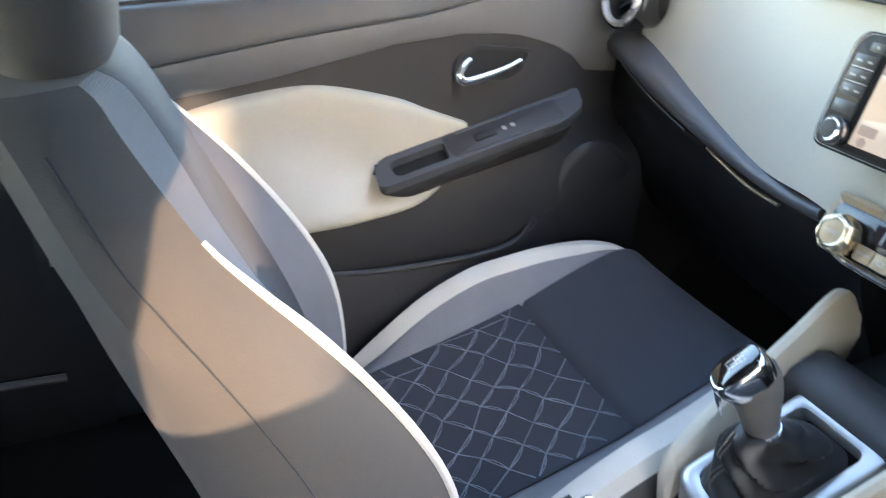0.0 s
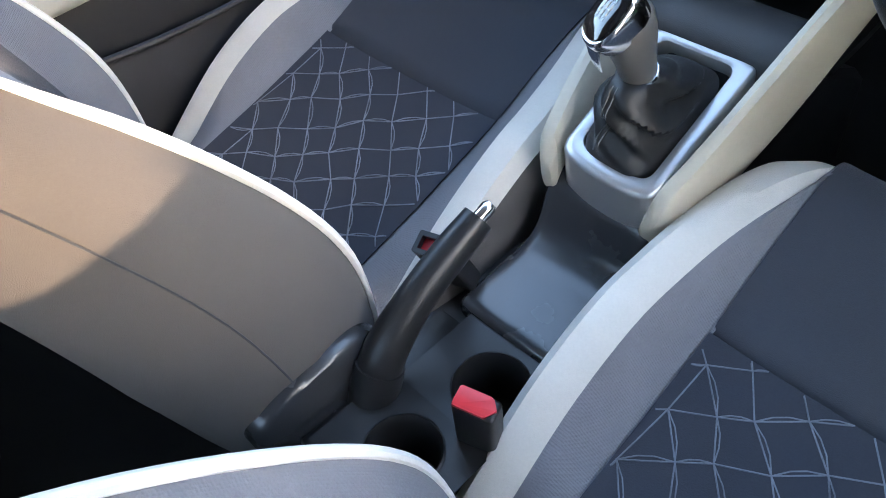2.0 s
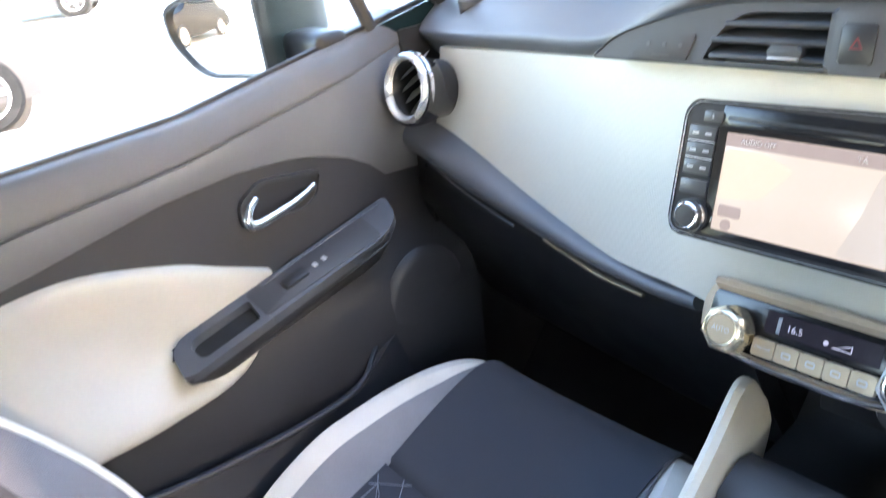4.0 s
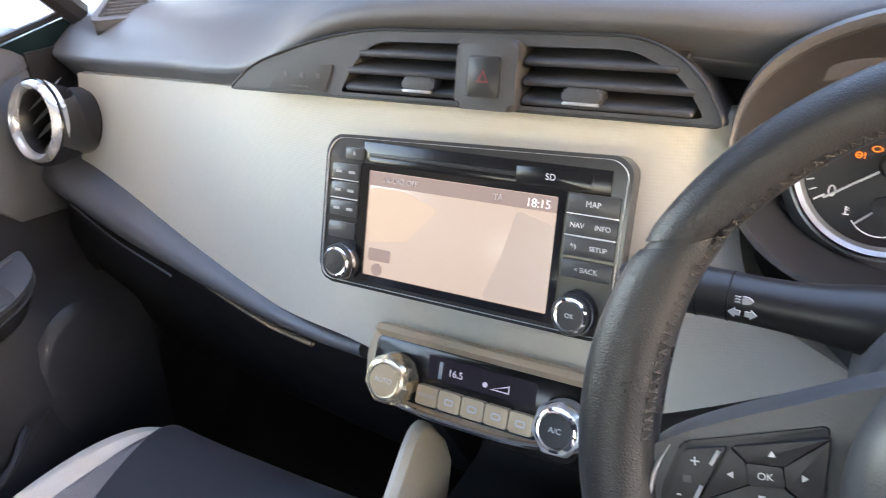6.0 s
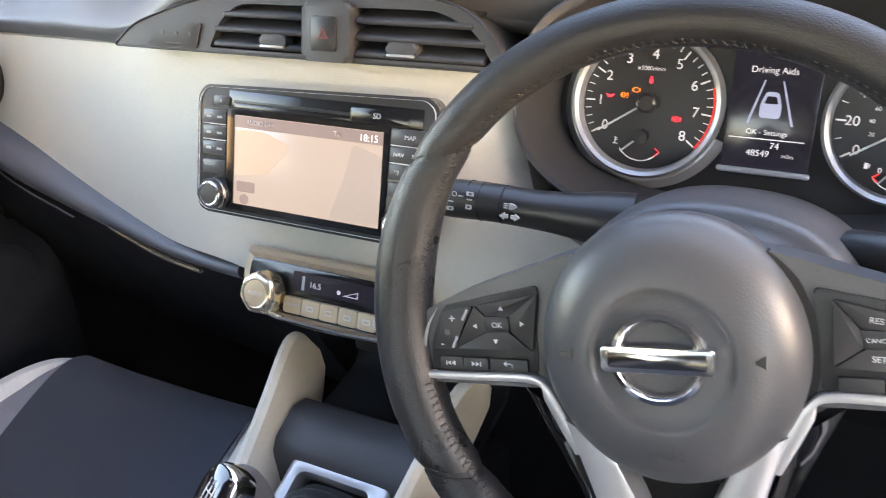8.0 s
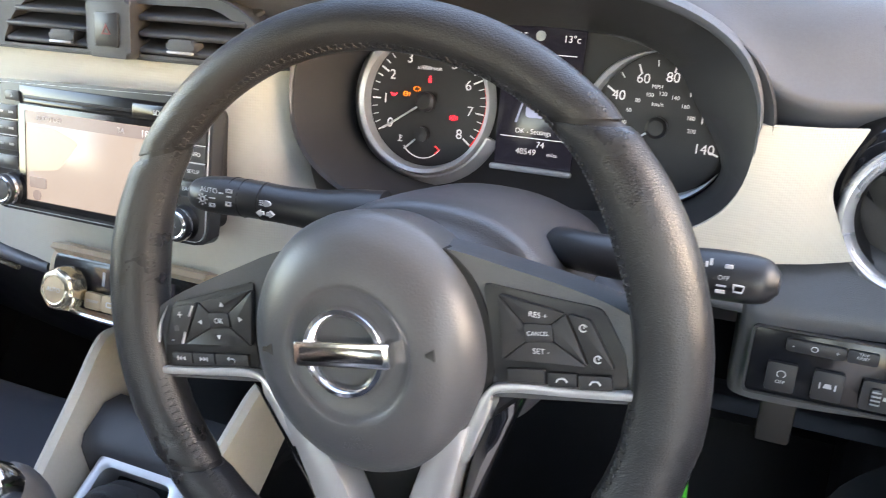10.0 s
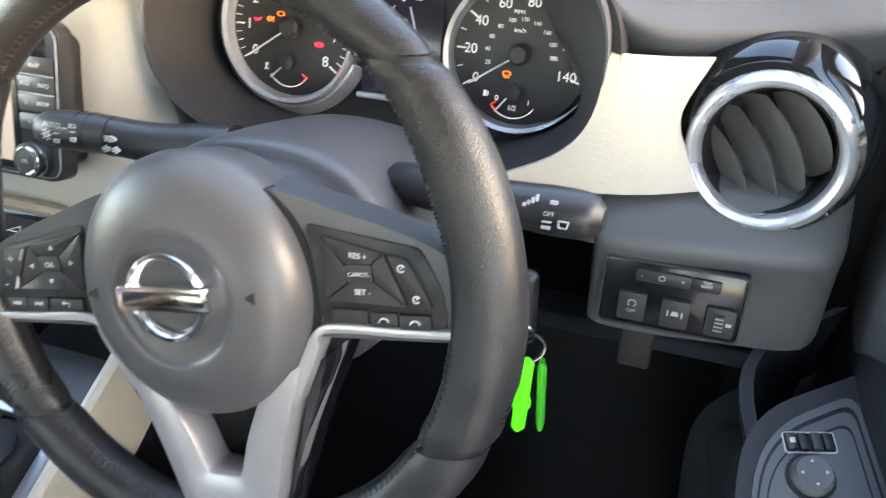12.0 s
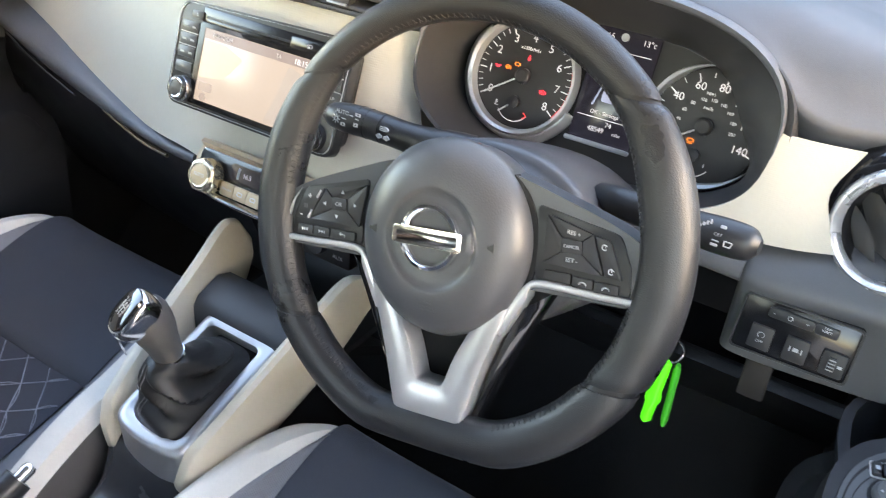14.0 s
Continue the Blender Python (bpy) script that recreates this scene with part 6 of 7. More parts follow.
R = [0.024, 0.023, 0.0215, 0.0185, 0.0180, 0.0160]
pts, rad = catmull(P, 26), [float(r[0]) for r in catmull([[r] for r in R], 26)]
bm = tube(pts, rad, 20)
part("lever", bm, M_BTN, hb, "soft black grip")
part("sleeve", tube(pts[:8], [r + 0.0022 for r in rad[:8]], 18), M_BTN, hb, "black gaiter sleeve")
part("button", tube([(-0.008, -0.160, 0.2665), (-0.0065, -0.146, 0.2735), (-0.006, -0.1425, 0.2752)], [0.0075, 0.0075, 0.005], 16), M_CHROME, hb, "chrome release button")
part("slot", box((-0.020, -0.29, 0.128), (0.05, 0.20, 0.012), 0.004), M_BLACK, hb)

def buckle(x, y, z, rx, ry, rz, lab, deep=False):
    m = Matrix.Translation((x, y, z)) @ pose(0, 0, 0, rx, ry, rz)
    b = thing("seat_belt_buckle", m=m, label=lab, category="seat belt buckle", group="seat belt buckles")
    part("case", box((0, 0, -0.035), (0.040, 0.022, 0.075), 0.004, 3), M_BLACK, b, local=True)
    if deep:
        part("collar", frame_prism(rpoly(rect(-0.020, -0.012, 0.020, 0.012), 0.003), rpoly(rect(-0.015, -0.007, 0.015, 0.007), 0.001), -0.01, 0.012), M_BLACK, b, local=True)
    part("release", prism(rpoly([(-0.019, -0.010), (0.012, -0.010), (0.019, 0.0), (0.012, 0.010), (-0.019, 0.010)], 0.002), 0.0, 0.0045, 0.0015), M_BUCKLERED, b, "red release button", local=True)
    part("strap", box((0, 0, -0.12), (0.028, 0.006, 0.10), 0.002), M_BLACK, b, local=True)
buckle(0.104, -0.283, 0.215, 6, 4, 18, "black seat belt buckle with red button, beside driver's seat")
buckle(-0.042, -0.186, 0.222, 22, -6, 14, "black seat belt buckle with red button, beside passenger seat", True)

# ---- front seats ----
SX = -0.31


def seat_sections():
    """y, bolster ridge height, pad height, narrowing of the ridge, drop of the front."""
    return [(-0.33, 0.05, 0.10, 0.0), (-0.27, 0.085, 0.125, 0.0), (-0.20, 0.142, 0.143, 0.0), (-0.12, 0.200, 0.163, 0.0), (-0.04, 0.238, 0.186, 0.004), (0.02, 0.252, 0.205, 0.012),
            (0.08, 0.264, 0.231, 0.026), (0.14, 0.272, 0.254, 0.048), (0.185, 0.270, 0.265, 0.070), (0.215, 0.258, 0.262, 0.088), (0.238, 0.235, 0.245, 0.098), (0.250, 0.20, 0.212, 0.10), (0.252, 0.14, 0.15, 0.10), (0.245, 0.08, 0.085, 0.10)]


SEC = [tuple(r) for r in catmull(seat_sections(), 60)]


def pad_z(x, y):
    """Height of the seat pad."""
    ys = [s[0] for s in SEC[:44]]
    zp = float(np.interp(y, ys, [s[2] for s in SEC[:44]]))
    return zp + 0.006 * (abs(x) / 0.165) ** 3 - 0.004


def band(k0, k1, sx):
    """A lengthwise strip of the cushion between two points of its cross-section."""
    rows = []
    for y, zr, zp, fx in SEC:
        side = 0.262
        c = [(side - 0.006 - 0.3 * fx, 0.02), (side - 0.25 * fx, max(0.03, zr - 0.055)), (0.256 - 0.55 * fx, zr - 0.018), (0.244 - 0.75 * fx, zr - 0.002), (0.228 - 0.80 * fx, zr), (0.207 - 0.68 * fx, zr - 0.010),
             (0.196 - 0.50 * fx, zr * 0.62 + zp * 0.38), (0.178 - 0.2 * fx, zr * 0.25 + zp * 0.75), (0.166 - 0.05 * fx, zp + 0.001), (0.158, zp - 0.003)]
        rows.append([(SX + sx * c[i][0], y, c[i][1]) for i in range(k0, k1 + 1)])
    return rows


seat = thing("car_seat", (SX, -0.1, -0.02), label="charcoal cloth front passenger seat with cream piping and quilted panel", category="car seat", group="front seats")
for sx in (-1, 1):
    part("side_bolster", grid_mesh(band(0, 2, sx))[0], M_SEATSIDE, seat, "charcoal cloth outer bolster")
    part("cream_trim", grid_mesh(band(2, 5, sx))[0], M_SEATCREAM, seat, "pale cream bolster trim")
    part("mesh_bolster", grid_mesh(band(5, 9, sx))[0], M_SEATMESH, seat, "grey mesh inner bolster")
def pad_rows(y0, y1, n):
    ys = np.linspace(y0, y1, n)
    return [[(SX + x, y, pad_z(x, y)) for x in np.linspace(-0.160, 0.160, 15)] for y in ys]
rear = pad_rows(-0.33, 0.0135, 24)
groove = [[(SX + x, 0.0175, pad_z(x, 0.0175) - 0.009) for x in np.linspace(-0.160, 0.160, 15)]]
front = [[(SX + x, y, zp + 0.006 * (abs(x) / 0.165) ** 3 - 0.004 - 0.012 * max(0, i - 44) / 16 * (abs(x) / 0.16) ** 4) for x in np.linspace(-0.160, 0.160, 15)] for i, (y, zr, zp, fx) in enumerate(SEC) if y > 0.02 or i > 40]
part("quilted_panel", grid_mesh(rear + groove)[0], M_QUILT, seat, "dark quilted centre panel")
part("front_pad", grid_mesh(groove + front)[0], M_SEATNAVY, seat, "dark navy cloth thigh pad")
part("base", box((SX, -0.05, 0.04), (0.44, 0.52, 0.09), 0.02), M_BLACK, seat, "black seat frame")
random.seed(5)
a_, b_ = np.array((0.0245, 0.0155)) * 1.36, np.array((0.0205, -0.0235)) * 1.36
nodes = {}
for i in range(-16, 17):
    for j in range(-16, 17):
        p = a_ * i + b_ * j + np.array((0.0, -0.12)) + np.array((random.uniform(-0.005, 0.005), random.uniform(-0.005, 0.005)))
        nodes[i, j] = p
lines = []
def inside(p):
    return -0.157 < p[0] < 0.157 and -0.31 < p[1] < 0.013
for (i, j), p in nodes.items():
    for di, dj in ((1, 0), (0, 1)):
        q = nodes.get((i + di, j + dj))
        if q is None or not (inside(p) or inside(q)):
            continue
        p, q = (p, q) if inside(p) else (q, p)
        while not inside(q):
            q = p + (q - p) * 0.9
        for dbl in (0, 1):
            o = (p - q)[::-1] * np.array((1, -1)) * (0.085 if dbl else 0.0)
            w = [p, (p * 0.65 + q * 0.35) + o, (p * 0.35 + q * 0.65) + o, q] if dbl else [p, p * 0.5 + q * 0.5, q]
            if dbl and random.random() < 0.35:
                continue
            lines.append(tube([(SX + u[0], u[1], pad_z(u[0], u[1]) + 0.0004) for u in w], 0.0008 if not dbl else 0.0007, 5))
part("quilt_stitching", join(lines), M_THREAD, seat, "pale grey diamond stitching")

# backrest: height, middle of the front, edge of the bolster, half width
BACK = [(0.06, -0.285, -0.262, 0.225), (0.13, -0.305, -0.254, 0.236), (0.22, -0.330, -0.258, 0.240), (0.29, -0.352, -0.275, 0.240), (0.36, -0.376, -0.308, 0.239), (0.43, -0.402, -0.352, 0.238), (0.49, -0.424, -0.396, 0.236), (0.54, -0.441, -0.438, 0.233),
        (0.58, -0.455, -0.470, 0.226), (0.62, -0.470, -0.494, 0.207), (0.655, -0.486, -0.515, 0.178), (0.678, -0.502, -0.528, 0.152), (0.688, -0.522, -0.540, 0.132)]
BK = [tuple(r) for r in catmull(BACK, 44)]


def back_pts(z, yc, yp, w):
    """Half a cross-section of the backrest from the middle of the front round to the middle of the back."""
    yb = yc - 0.125 - 0.02 * min(1.0, max(0.0, (0.55 - z) / 0.3))
    return [(0.0, yc), (w * 0.35, yc + 0.002), (w * 0.60, yc * 0.88 + yp * 0.12 + 0.002), (w * 0.68, yc * 0.78 + yp * 0.22), (w * 0.80, yc * 0.42 + yp * 0.58), (w * 0.92, yc * 0.10 + yp * 0.90), (w * 0.985, yp),
            (w * 1.06, yp - 0.022), (w * 1.115, yp * 0.6 + yb * 0.4), (w * 1.10, yp * 0.25 + yb * 0.75), (w * 1.02, yb + 0.016), (w * 0.90, yb), (0.0, yb - 0.012)]


def back_strip(k0, k1, sx, i0=0, i1=None):
    rows = []
    for z, yc, yp, w in BK[i0:i1]:
        c = back_pts(z, yc, yp, w)
        rows.append([(SX + sx * c[k][0], c[k][1], z) for k in range(k0, k1 + 1)])
    return rows


full = [[p for p in reversed(l)] + r[1:] for l, r in zip(back_strip(0, 3, -1), back_strip(0, 3, 1))]
part("back_centre", grid_mesh(full)[0], M_SEATNAVY, seat, "dark navy cloth back panel")
for sx in (-1, 1):
    part("back_bolster", grid_mesh(back_strip(3, 6, sx))[0], M_SEATMESH, seat, "grey mesh back bolster")
    part("back_side", grid_mesh(back_strip(6, 11, sx))[0], M_SEATSIDE, seat, "charcoal cloth seat side")
    line = [(SX + sx * back_pts(*r)[6][0], back_pts(*r)[6][1] + 0.001, r[0]) for r in BK if 0.09 < r[0] < 0.590]
    part("piping", tube(line, [0.0052 * min(1.0, 0.45 + 0.14 * min(i, len(line) - 1 - i) * 0.5) for i in range(len(line))], 8), M_PIPING, seat, "pale cream piping")
    line = [(SX + sx * (back_pts(*r)[8][0] * 0.6 + back_pts(*r)[9][0] * 0.4 + 0.0010), back_pts(*r)[8][1] * 0.6 + back_pts(*r)[9][1] * 0.4, r[0]) for r in BK if 0.16 < r[0] < 0.66]
    part("side_seam", tube(line, 0.0011, 5), M_SEATNAVY, seat)
shell = [[p for p in reversed(l)] + r[1:] for l, r in zip(back_strip(11, 12, -1), back_strip(11, 12, 1))]
shell = [l[:1] + l[1:] for l in [[q for q in reversed(a)] for a in shell]]
part("back_shell", grid_mesh([[(SX + s * x, y, z) for s, x, y in ((-1, back_pts(z, yc, yp, w)[11][0], back_pts(z, yc, yp, w)[11][1]), (1, 0.0, back_pts(z, yc, yp, w)[12][1]), (1, back_pts(z, yc, yp, w)[11][0], back_pts(z, yc, yp, w)[11][1]))] for z, yc, yp, w in BK])[0], M_SEATSIDE, seat, "charcoal cloth back panel")
z, yc, yp, w = BK[-1]
c = back_pts(z, yc, yp, w)
cap = [(SX - x, y, z) for x, y in reversed(c)] + [(SX + x, y, z) for x, y in c[1:-1]]
bmc = bmesh.new()
bmc.faces.new([bmc.verts.new(p) for p in cap])
part("back_top", bmc, M_SEATSIDE, seat)
for sx in (-1, 1):
    part("headrest_post", tube([(SX + sx * 0.06, -0.585, 0.66), (SX + sx * 0.06, -0.600, 0.76)], 0.006, 12), M_DCHROME, seat)
def head_ring(z, rx, ry, cy):
    return [(SX + x, cy + y, z) for x, y in oval(0, 0, rx, ry, 36, 2.2)]
part("headrest", loft([head_ring(0.664, 0.030, 0.012, -0.566), head_ring(0.668, 0.066, 0.032, -0.564), head_ring(0.680, 0.098, 0.046, -0.561), head_ring(0.702, 0.120, 0.057, -0.559), head_ring(0.730, 0.133, 0.062, -0.561), head_ring(0.765, 0.137, 0.062, -0.568), head_ring(0.800, 0.130, 0.056, -0.579), head_ring(0.828, 0.112, 0.044, -0.590), head_ring(0.845, 0.082, 0.028, -0.598), head_ring(0.851, 0.045, 0.012, -0.602)]), M_SEATSIDE, seat, "charcoal cloth headrest")
part("hinge_cover", loft([[(SX + (0.250 + d), -0.345 + y * 0.90 * f - z * 0.30 * f, 0.150 + z * f + y * 0.12 * f) for y, z in oval(0, 0, 0.088, 0.050, 36, 2.6)] for f, d in ((1.0, 0.0), (1.0, 0.014), (0.97, 0.021), (0.88, 0.026), (0.5, 0.029), (0.05, 0.030))]), M_LID, seat, "dark plastic hinge cover")
part("hinge_cover", loft([[(SX - (0.250 + d), -0.345 + y * 0.90 * f - z * 0.30 * f, 0.150 + z * f + y * 0.12 * f) for y, z in oval(0, 0, 0.088, 0.050, 36, 2.6)] for f, d in ((1.0, 0.0), (1.0, 0.014), (0.97, 0.021), (0.88, 0.026), (0.5, 0.029), (0.05, 0.030))]), M_LID, seat, "dark plastic hinge cover")
drv = copy_thing(seat, Matrix.Translation((0.361, -0.20, -0.02)))
tagged(drv, label="charcoal cloth driver's seat with cream piping and quilted panel")
# the driver's backrest leans further back
hinge = Matrix.Translation((0, -0.18, 0.26))
for o in drv.children:
    if o.name.split(".")[0] in ("back_centre", "back_bolster", "back_side", "piping", "side_seam", "back_shell", "back_top", "headrest_post", "headrest"):
        o.matrix_basis = hinge @ pose(0, 0, 0, 8.5, 0, 0) @ hinge.inverted() @ o.matrix_basis

# ---- front doors ----
def door(name, s, swing, label):
    """A door built on its own side (s is -1 on the passenger's side), hinged at its front edge."""
    hinge = Vector((s * 0.72, 0.42, 0.3))
    d = thing(name, m=Matrix.Translation(hinge) @ pose(0, 0, 0, 0, 0, swing), label=label, category="car door", kind="structure")
    base = Matrix.Translation(hinge)

    def put(nm, bm, mt, lab="", parent=None):
        bm.transform(base.inverted())
        return part(nm, bm, mt, parent or d, lab, local=True)

    def ys(y, tab):
        return float(np.interp(y, [t[0] for t in tab], [t[1] for t in tab]))
    sill = [(-0.66, 0.645), (-0.26, 0.655), (-0.05, 0.664), (0.22, 0.710), (0.33, 0.728), (0.42, 0.745)]
    # driver's sill raised, out of view, to cut the sun patch from below
    if s > 0:
        sill = [(-0.66, 0.725), (-0.26, 0.730), (-0.05, 0.715), (0.22, 0.715), (0.33, 0.728), (0.42, 0.745)]
    groove = [(-0.66, 0.550), (-0.49, 0.566), (-0.28, 0.594), (-0.07, 0.613), (0.157, 0.655), (0.30, 0.675), (0.42, 0.69)]
    dtop = [(-0.66, 0.500), (-0.45, 0.522), (-0.30, 0.540), (-0.11, 0.574), (0.0, 0.582), (0.09, 0.576), (0.16, 0.556), (0.20, 0.535), (0.24, 0.50), (0.42, 0.46)]
    Y = np.linspace(-0.66, 0.345, 30)

    def out_x(y):
        return max(0.0, y - 0.20) * 0.42
    rows = []
    for f, x in ((0.0, 0.722), (0.04, 0.704), (0.25, 0.692), (0.7, 0.684), (0.94, 0.683), (1.0, 0.690)):
        rows.append([(s * (x + out_x(y)), y, ys(y, sill) * (1 - f) + ys(y, groove) * f) for y in Y])
    put("sill_trim", patch(rows, 30, 14, (s * 0.03, 0, 0)), M_SOFT, "slate-grey window sill trim")
    rows = []
    for f, x in ((0.0, 0.690), (0.04, 0.683), (0.5, 0.681), (0.96, 0.683), (1.0, 0.688)):
        rows.append([(s * (x + out_x(y)), y, ys(y, groove) * (1 - f) + ys(y, dtop) * f) for y in Y])
    put("upper_trim", patch(rows, 30, 10, (s * 0.03, 0, 0)), M_GREYTRIM, "grey upper door trim")
    put("dark_panel", patch([[(s * (0.686 + out_x(y)), y, ys(y, dtop)) for y in Y], [(s * (0.683 + out_x(y)), y, 0.47) for y in Y], [(s * (0.676 + out_x(y)), y, 0.40) for y in Y], [(s * 0.645, y, 0.33) for y in Y], [(s * 0.640, y, 0.20) for y in Y], [(s * 0.655, y, 0.02) for y in Y]], 30, 30, (s * 0.03, 0, 0)), M_DARKDOOR, "dark grained lower door")
    ct = [(-0.64, 0.440), (-0.52, 0.478), (-0.424, 0.505), (-0.335, 0.520), (-0.235, 0.523), (-0.12, 0.494), (-0.06, 0.468), (0.006, 0.440)]
    cb = [(-0.64, 0.330), (-0.52, 0.322), (-0.424, 0.318), (-0.335, 0.314), (-0.281, 0.312), (-0.19, 0.312), (-0.078, 0.332), (0.006, 0.422)]
    rows = []
    for f, x in ((0.0, 0.678), (0.06, 0.664), (0.35, 0.652), (0.62, 0.628), (0.85, 0.604), (0.96, 0.600), (1.0, 0.612)):
        row = []
        for (y0, z0), (y1, z1) in zip(ct, cb):
            k = max(0.0, (y0 + 0.10) / 0.11)
            tuck = (0.0, 0.0, 0.0, 0.0, 0.016, 0.040, 0.040, 0.040)[len(row)] * (1.0 if f < 0.7 else 0.4)
            row.append((s * min(x + tuck + (0.030 * k * f if k > 0 else 0), max(x, 0.668)), y0 * (1 - f) + y1 * f, z0 * (1 - f) + z1 * f))
        rows.append(row)
    put("cream_insert", patch(rows, 34, 22, (s * 0.02, 0, 0)), M_CREAMDOOR, "cream leatherette door insert")
    # armrest: a sloping ledge
    A0, A1 = (Vector((-0.6325, -0.161, 0.377)), Vector((-0.6325, 0.190, 0.459))) if s < 0 else (Vector((0.617, -0.165, 0.402)), Vector((0.622, 0.185, 0.508)))
    if s > 0:
        A0, A1 = A0 + Vector((0.026, 0.062, 0.0)), A1 + Vector((0.026, 0.062, 0.0))
    ax = (A1 - A0).normalized()
    side = Vector((-s, 0, 0))
    up = ax.cross(side) if s < 0 else side.cross(ax)
    if up.z < 0:
        up = -up
    L = (A1 - A0).length
    af = Matrix((( -s, ax.x, up.x, A0.x), (0, ax.y, up.y, A0.y), (0, ax.z, up.z, A0.z), (0, 0, 0, 1)))
    if s < 0:
        # the ledge banks towards the seat
        af = af @ Matrix.Translation((0.0325, 0, 0)) @ pose(0, 0, 0, 0, 14, 0) @ Matrix.Translation((-0.0325, 0, 0))
        out = rpoly([(-0.038, 0.1285), (0.0325, 0.1285), (0.0325, L - 0.035), (0.012, L + 0.006), (-0.038, L + 0.024)], [0.0005, 0.0005, 0.035, 0.02, 0.012], 6)
        rear = rpoly([(-0.038, 0.022), (-0.020, 0.002), (0.026, -0.006), (0.0325, 0.006), (0.0325, 0.128), (-0.038, 0.128)], [0.012, 0.012, 0.008, 0.006, 0.0005, 0.0005], 6)
        cup = rpoly([(-0.022, 0.036), (-0.014, 0.026), (0.014, 0.026), (0.0195, 0.034), (0.0195, 0.118), (-0.022, 0.124)], [0.006, 0.006, 0.008, 0.006, 0.006, 0.006], 6)
        put("armrest", prism(out, -0.014, 0.0, 0.004, af, 3), M_SKYDOOR, "sloping door armrest")
        put("pull_rim", frame_prism(rear, cup, -0.014, 0.0, af), M_SKYDOOR, "rim round the pull pocket")
        put("edge_rib", tube([tuple(af @ Vector(p)) for p in catmull([(-0.030, 0.150, 0.001), (-0.031, 0.25, 0.001), (-0.030, L + 0.004, 0.001)], 12)], 0.0026, 8), M_SKYDOOR, "raised rib along the armrest")
        af = af @ Matrix.Translation((0, 0, -0.010))
    else:
        out = rpoly([(-0.055, 0.1185), (0.0625, 0.1185), (0.064, 0.225), (0.040, 0.298), (-0.055, 0.334)], [0.0005, 0.0005, 0.06, 0.04, 0.01], 6)
        put("armrest", prism(out, -0.020, 0.010, 0.003, af, 3), M_DARKDOOR, "sloping door armrest")
        rear = rpoly([(-0.055, -0.004), (0.045, -0.014), (0.0625, 0.118), (-0.055, 0.118)], [0.006, 0.016, 0.0005, 0.0005], 6)
        cup = rpoly([(-0.034, 0.018), (0.018, 0.012), (0.024, 0.102), (-0.034, 0.106)], [0.006, 0.010, 0.008, 0.006], 6)
        put("pull_rim", frame_prism(rear, cup, -0.020, 0.010, af), M_DARKDOOR, "rim round the pull pocket")
    # shallow floor, coloured near-black for the shade of a deep pocket
    put("pull_cup", join([prism(scaled_poly(cup, 1.04), -0.010, -0.0035, 0, af), frame_prism(scaled_poly(cup, 1.04), scaled_poly(cup, 1.01), -0.006, -0.002, af)]), M_PIT, "black pull pocket")
    ts, ks = (-0.012, 0.02, 0.12, 0.24, L - 0.02, L + 0.03), (0.0, 0.9, 1.0, 1.0, 0.9, 0.0)
    if s < 0:
        skirt = [[tuple(af @ Vector(p)) for p in row] for row in (((0.0300, -0.004, 0.004), (0.0318, 0.02, 0.004), (0.0318, 0.12, 0.004), (0.0318, 0.24, 0.004), (0.030, L - 0.03, 0.004), (-0.004, L + 0.010, 0.003)),
                                                                  ((0.0260, 0.000, -0.010), (0.0300, 0.022, -0.012), (0.0310, 0.12, -0.010), (0.0310, 0.24, -0.007), (0.029, L - 0.03, -0.004), (-0.006, L + 0.010, -0.002)),
                                                                  ((0.0100, 0.030, -0.036), (0.0150, 0.052, -0.043), (0.0240, 0.13, -0.030), (0.0275, 0.24, -0.018), (0.027, L - 0.03, -0.012), (-0.008, L + 0.010, -0.008)),
                                                                  ((-0.030, 0.060, -0.060), (-0.020, 0.085, -0.070), (-0.010, 0.150, -0.070), (-0.010, 0.25, -0.070), (-0.014, L - 0.03, -0.070), (-0.030, L + 0.010, -0.060)),
                                                                  ((-0.060, 0.075, -0.120), (-0.055, 0.100, -0.140), (-0.050, 0.170, -0.150), (-0.050, 0.26, -0.150), (-0.050, L - 0.03, -0.150), (-0.060, L + 0.010, -0.140)))]
        put("armrest_skirt", patch(skirt, 36, 24, (s * 0.01, 0, 0)), M_DARKDOOR, "dark skirt under the armrest")
    else:
        put("armrest_skirt", patch([[tuple(af @ Vector((-0.05 + (xo + 0.05) * k, t, zo))) for t, k in zip(ts, ks)] for xo, zo in ((0.038, -0.004), (0.033, -0.024), (0.004, -0.085), (-0.075, -0.19))], 30, 12, (s * 0.01, 0, 0)), M_DARKDOOR, "dark skirt under the armrest")
    lift = af @ Matrix.Translation((0, 0, 0.010))
    if s < 0:
        plate = put("switch_plate", prism(rpoly([(-0.034, 0.125), (0.024, 0.125), (0.028, 0.325), (-0.030, 0.33)], 0.008), -0.002, 0.0015, 0.001, lift), M_DARK)
        put("window_switch", box((-0.002, 0.190, 0.0015), (0.020, 0.040, 0.008), 0.003, 2, lift), M_BTN, "black window switch", plate)
        for k in (0, 1):
            put("switch_mark", box((-0.002, 0.225 + k * 0.016, 0.0016), (0.010, 0.007, 0.002), 0.001, 1, lift), M_GREYMARK, "", plate)
    else:
        shape = rpoly([(-0.040, 0.110), (0.054, 0.110), (0.056, 0.220), (0.032, 0.286), (-0.036, 0.314)], [0.010, 0.010, 0.060, 0.040, 0.014], 8)
        plate = put("switch_plate", prism(shape, -0.002, 0.0020, 0.001, lift), M_GREYTRIM, "grey switch plate")
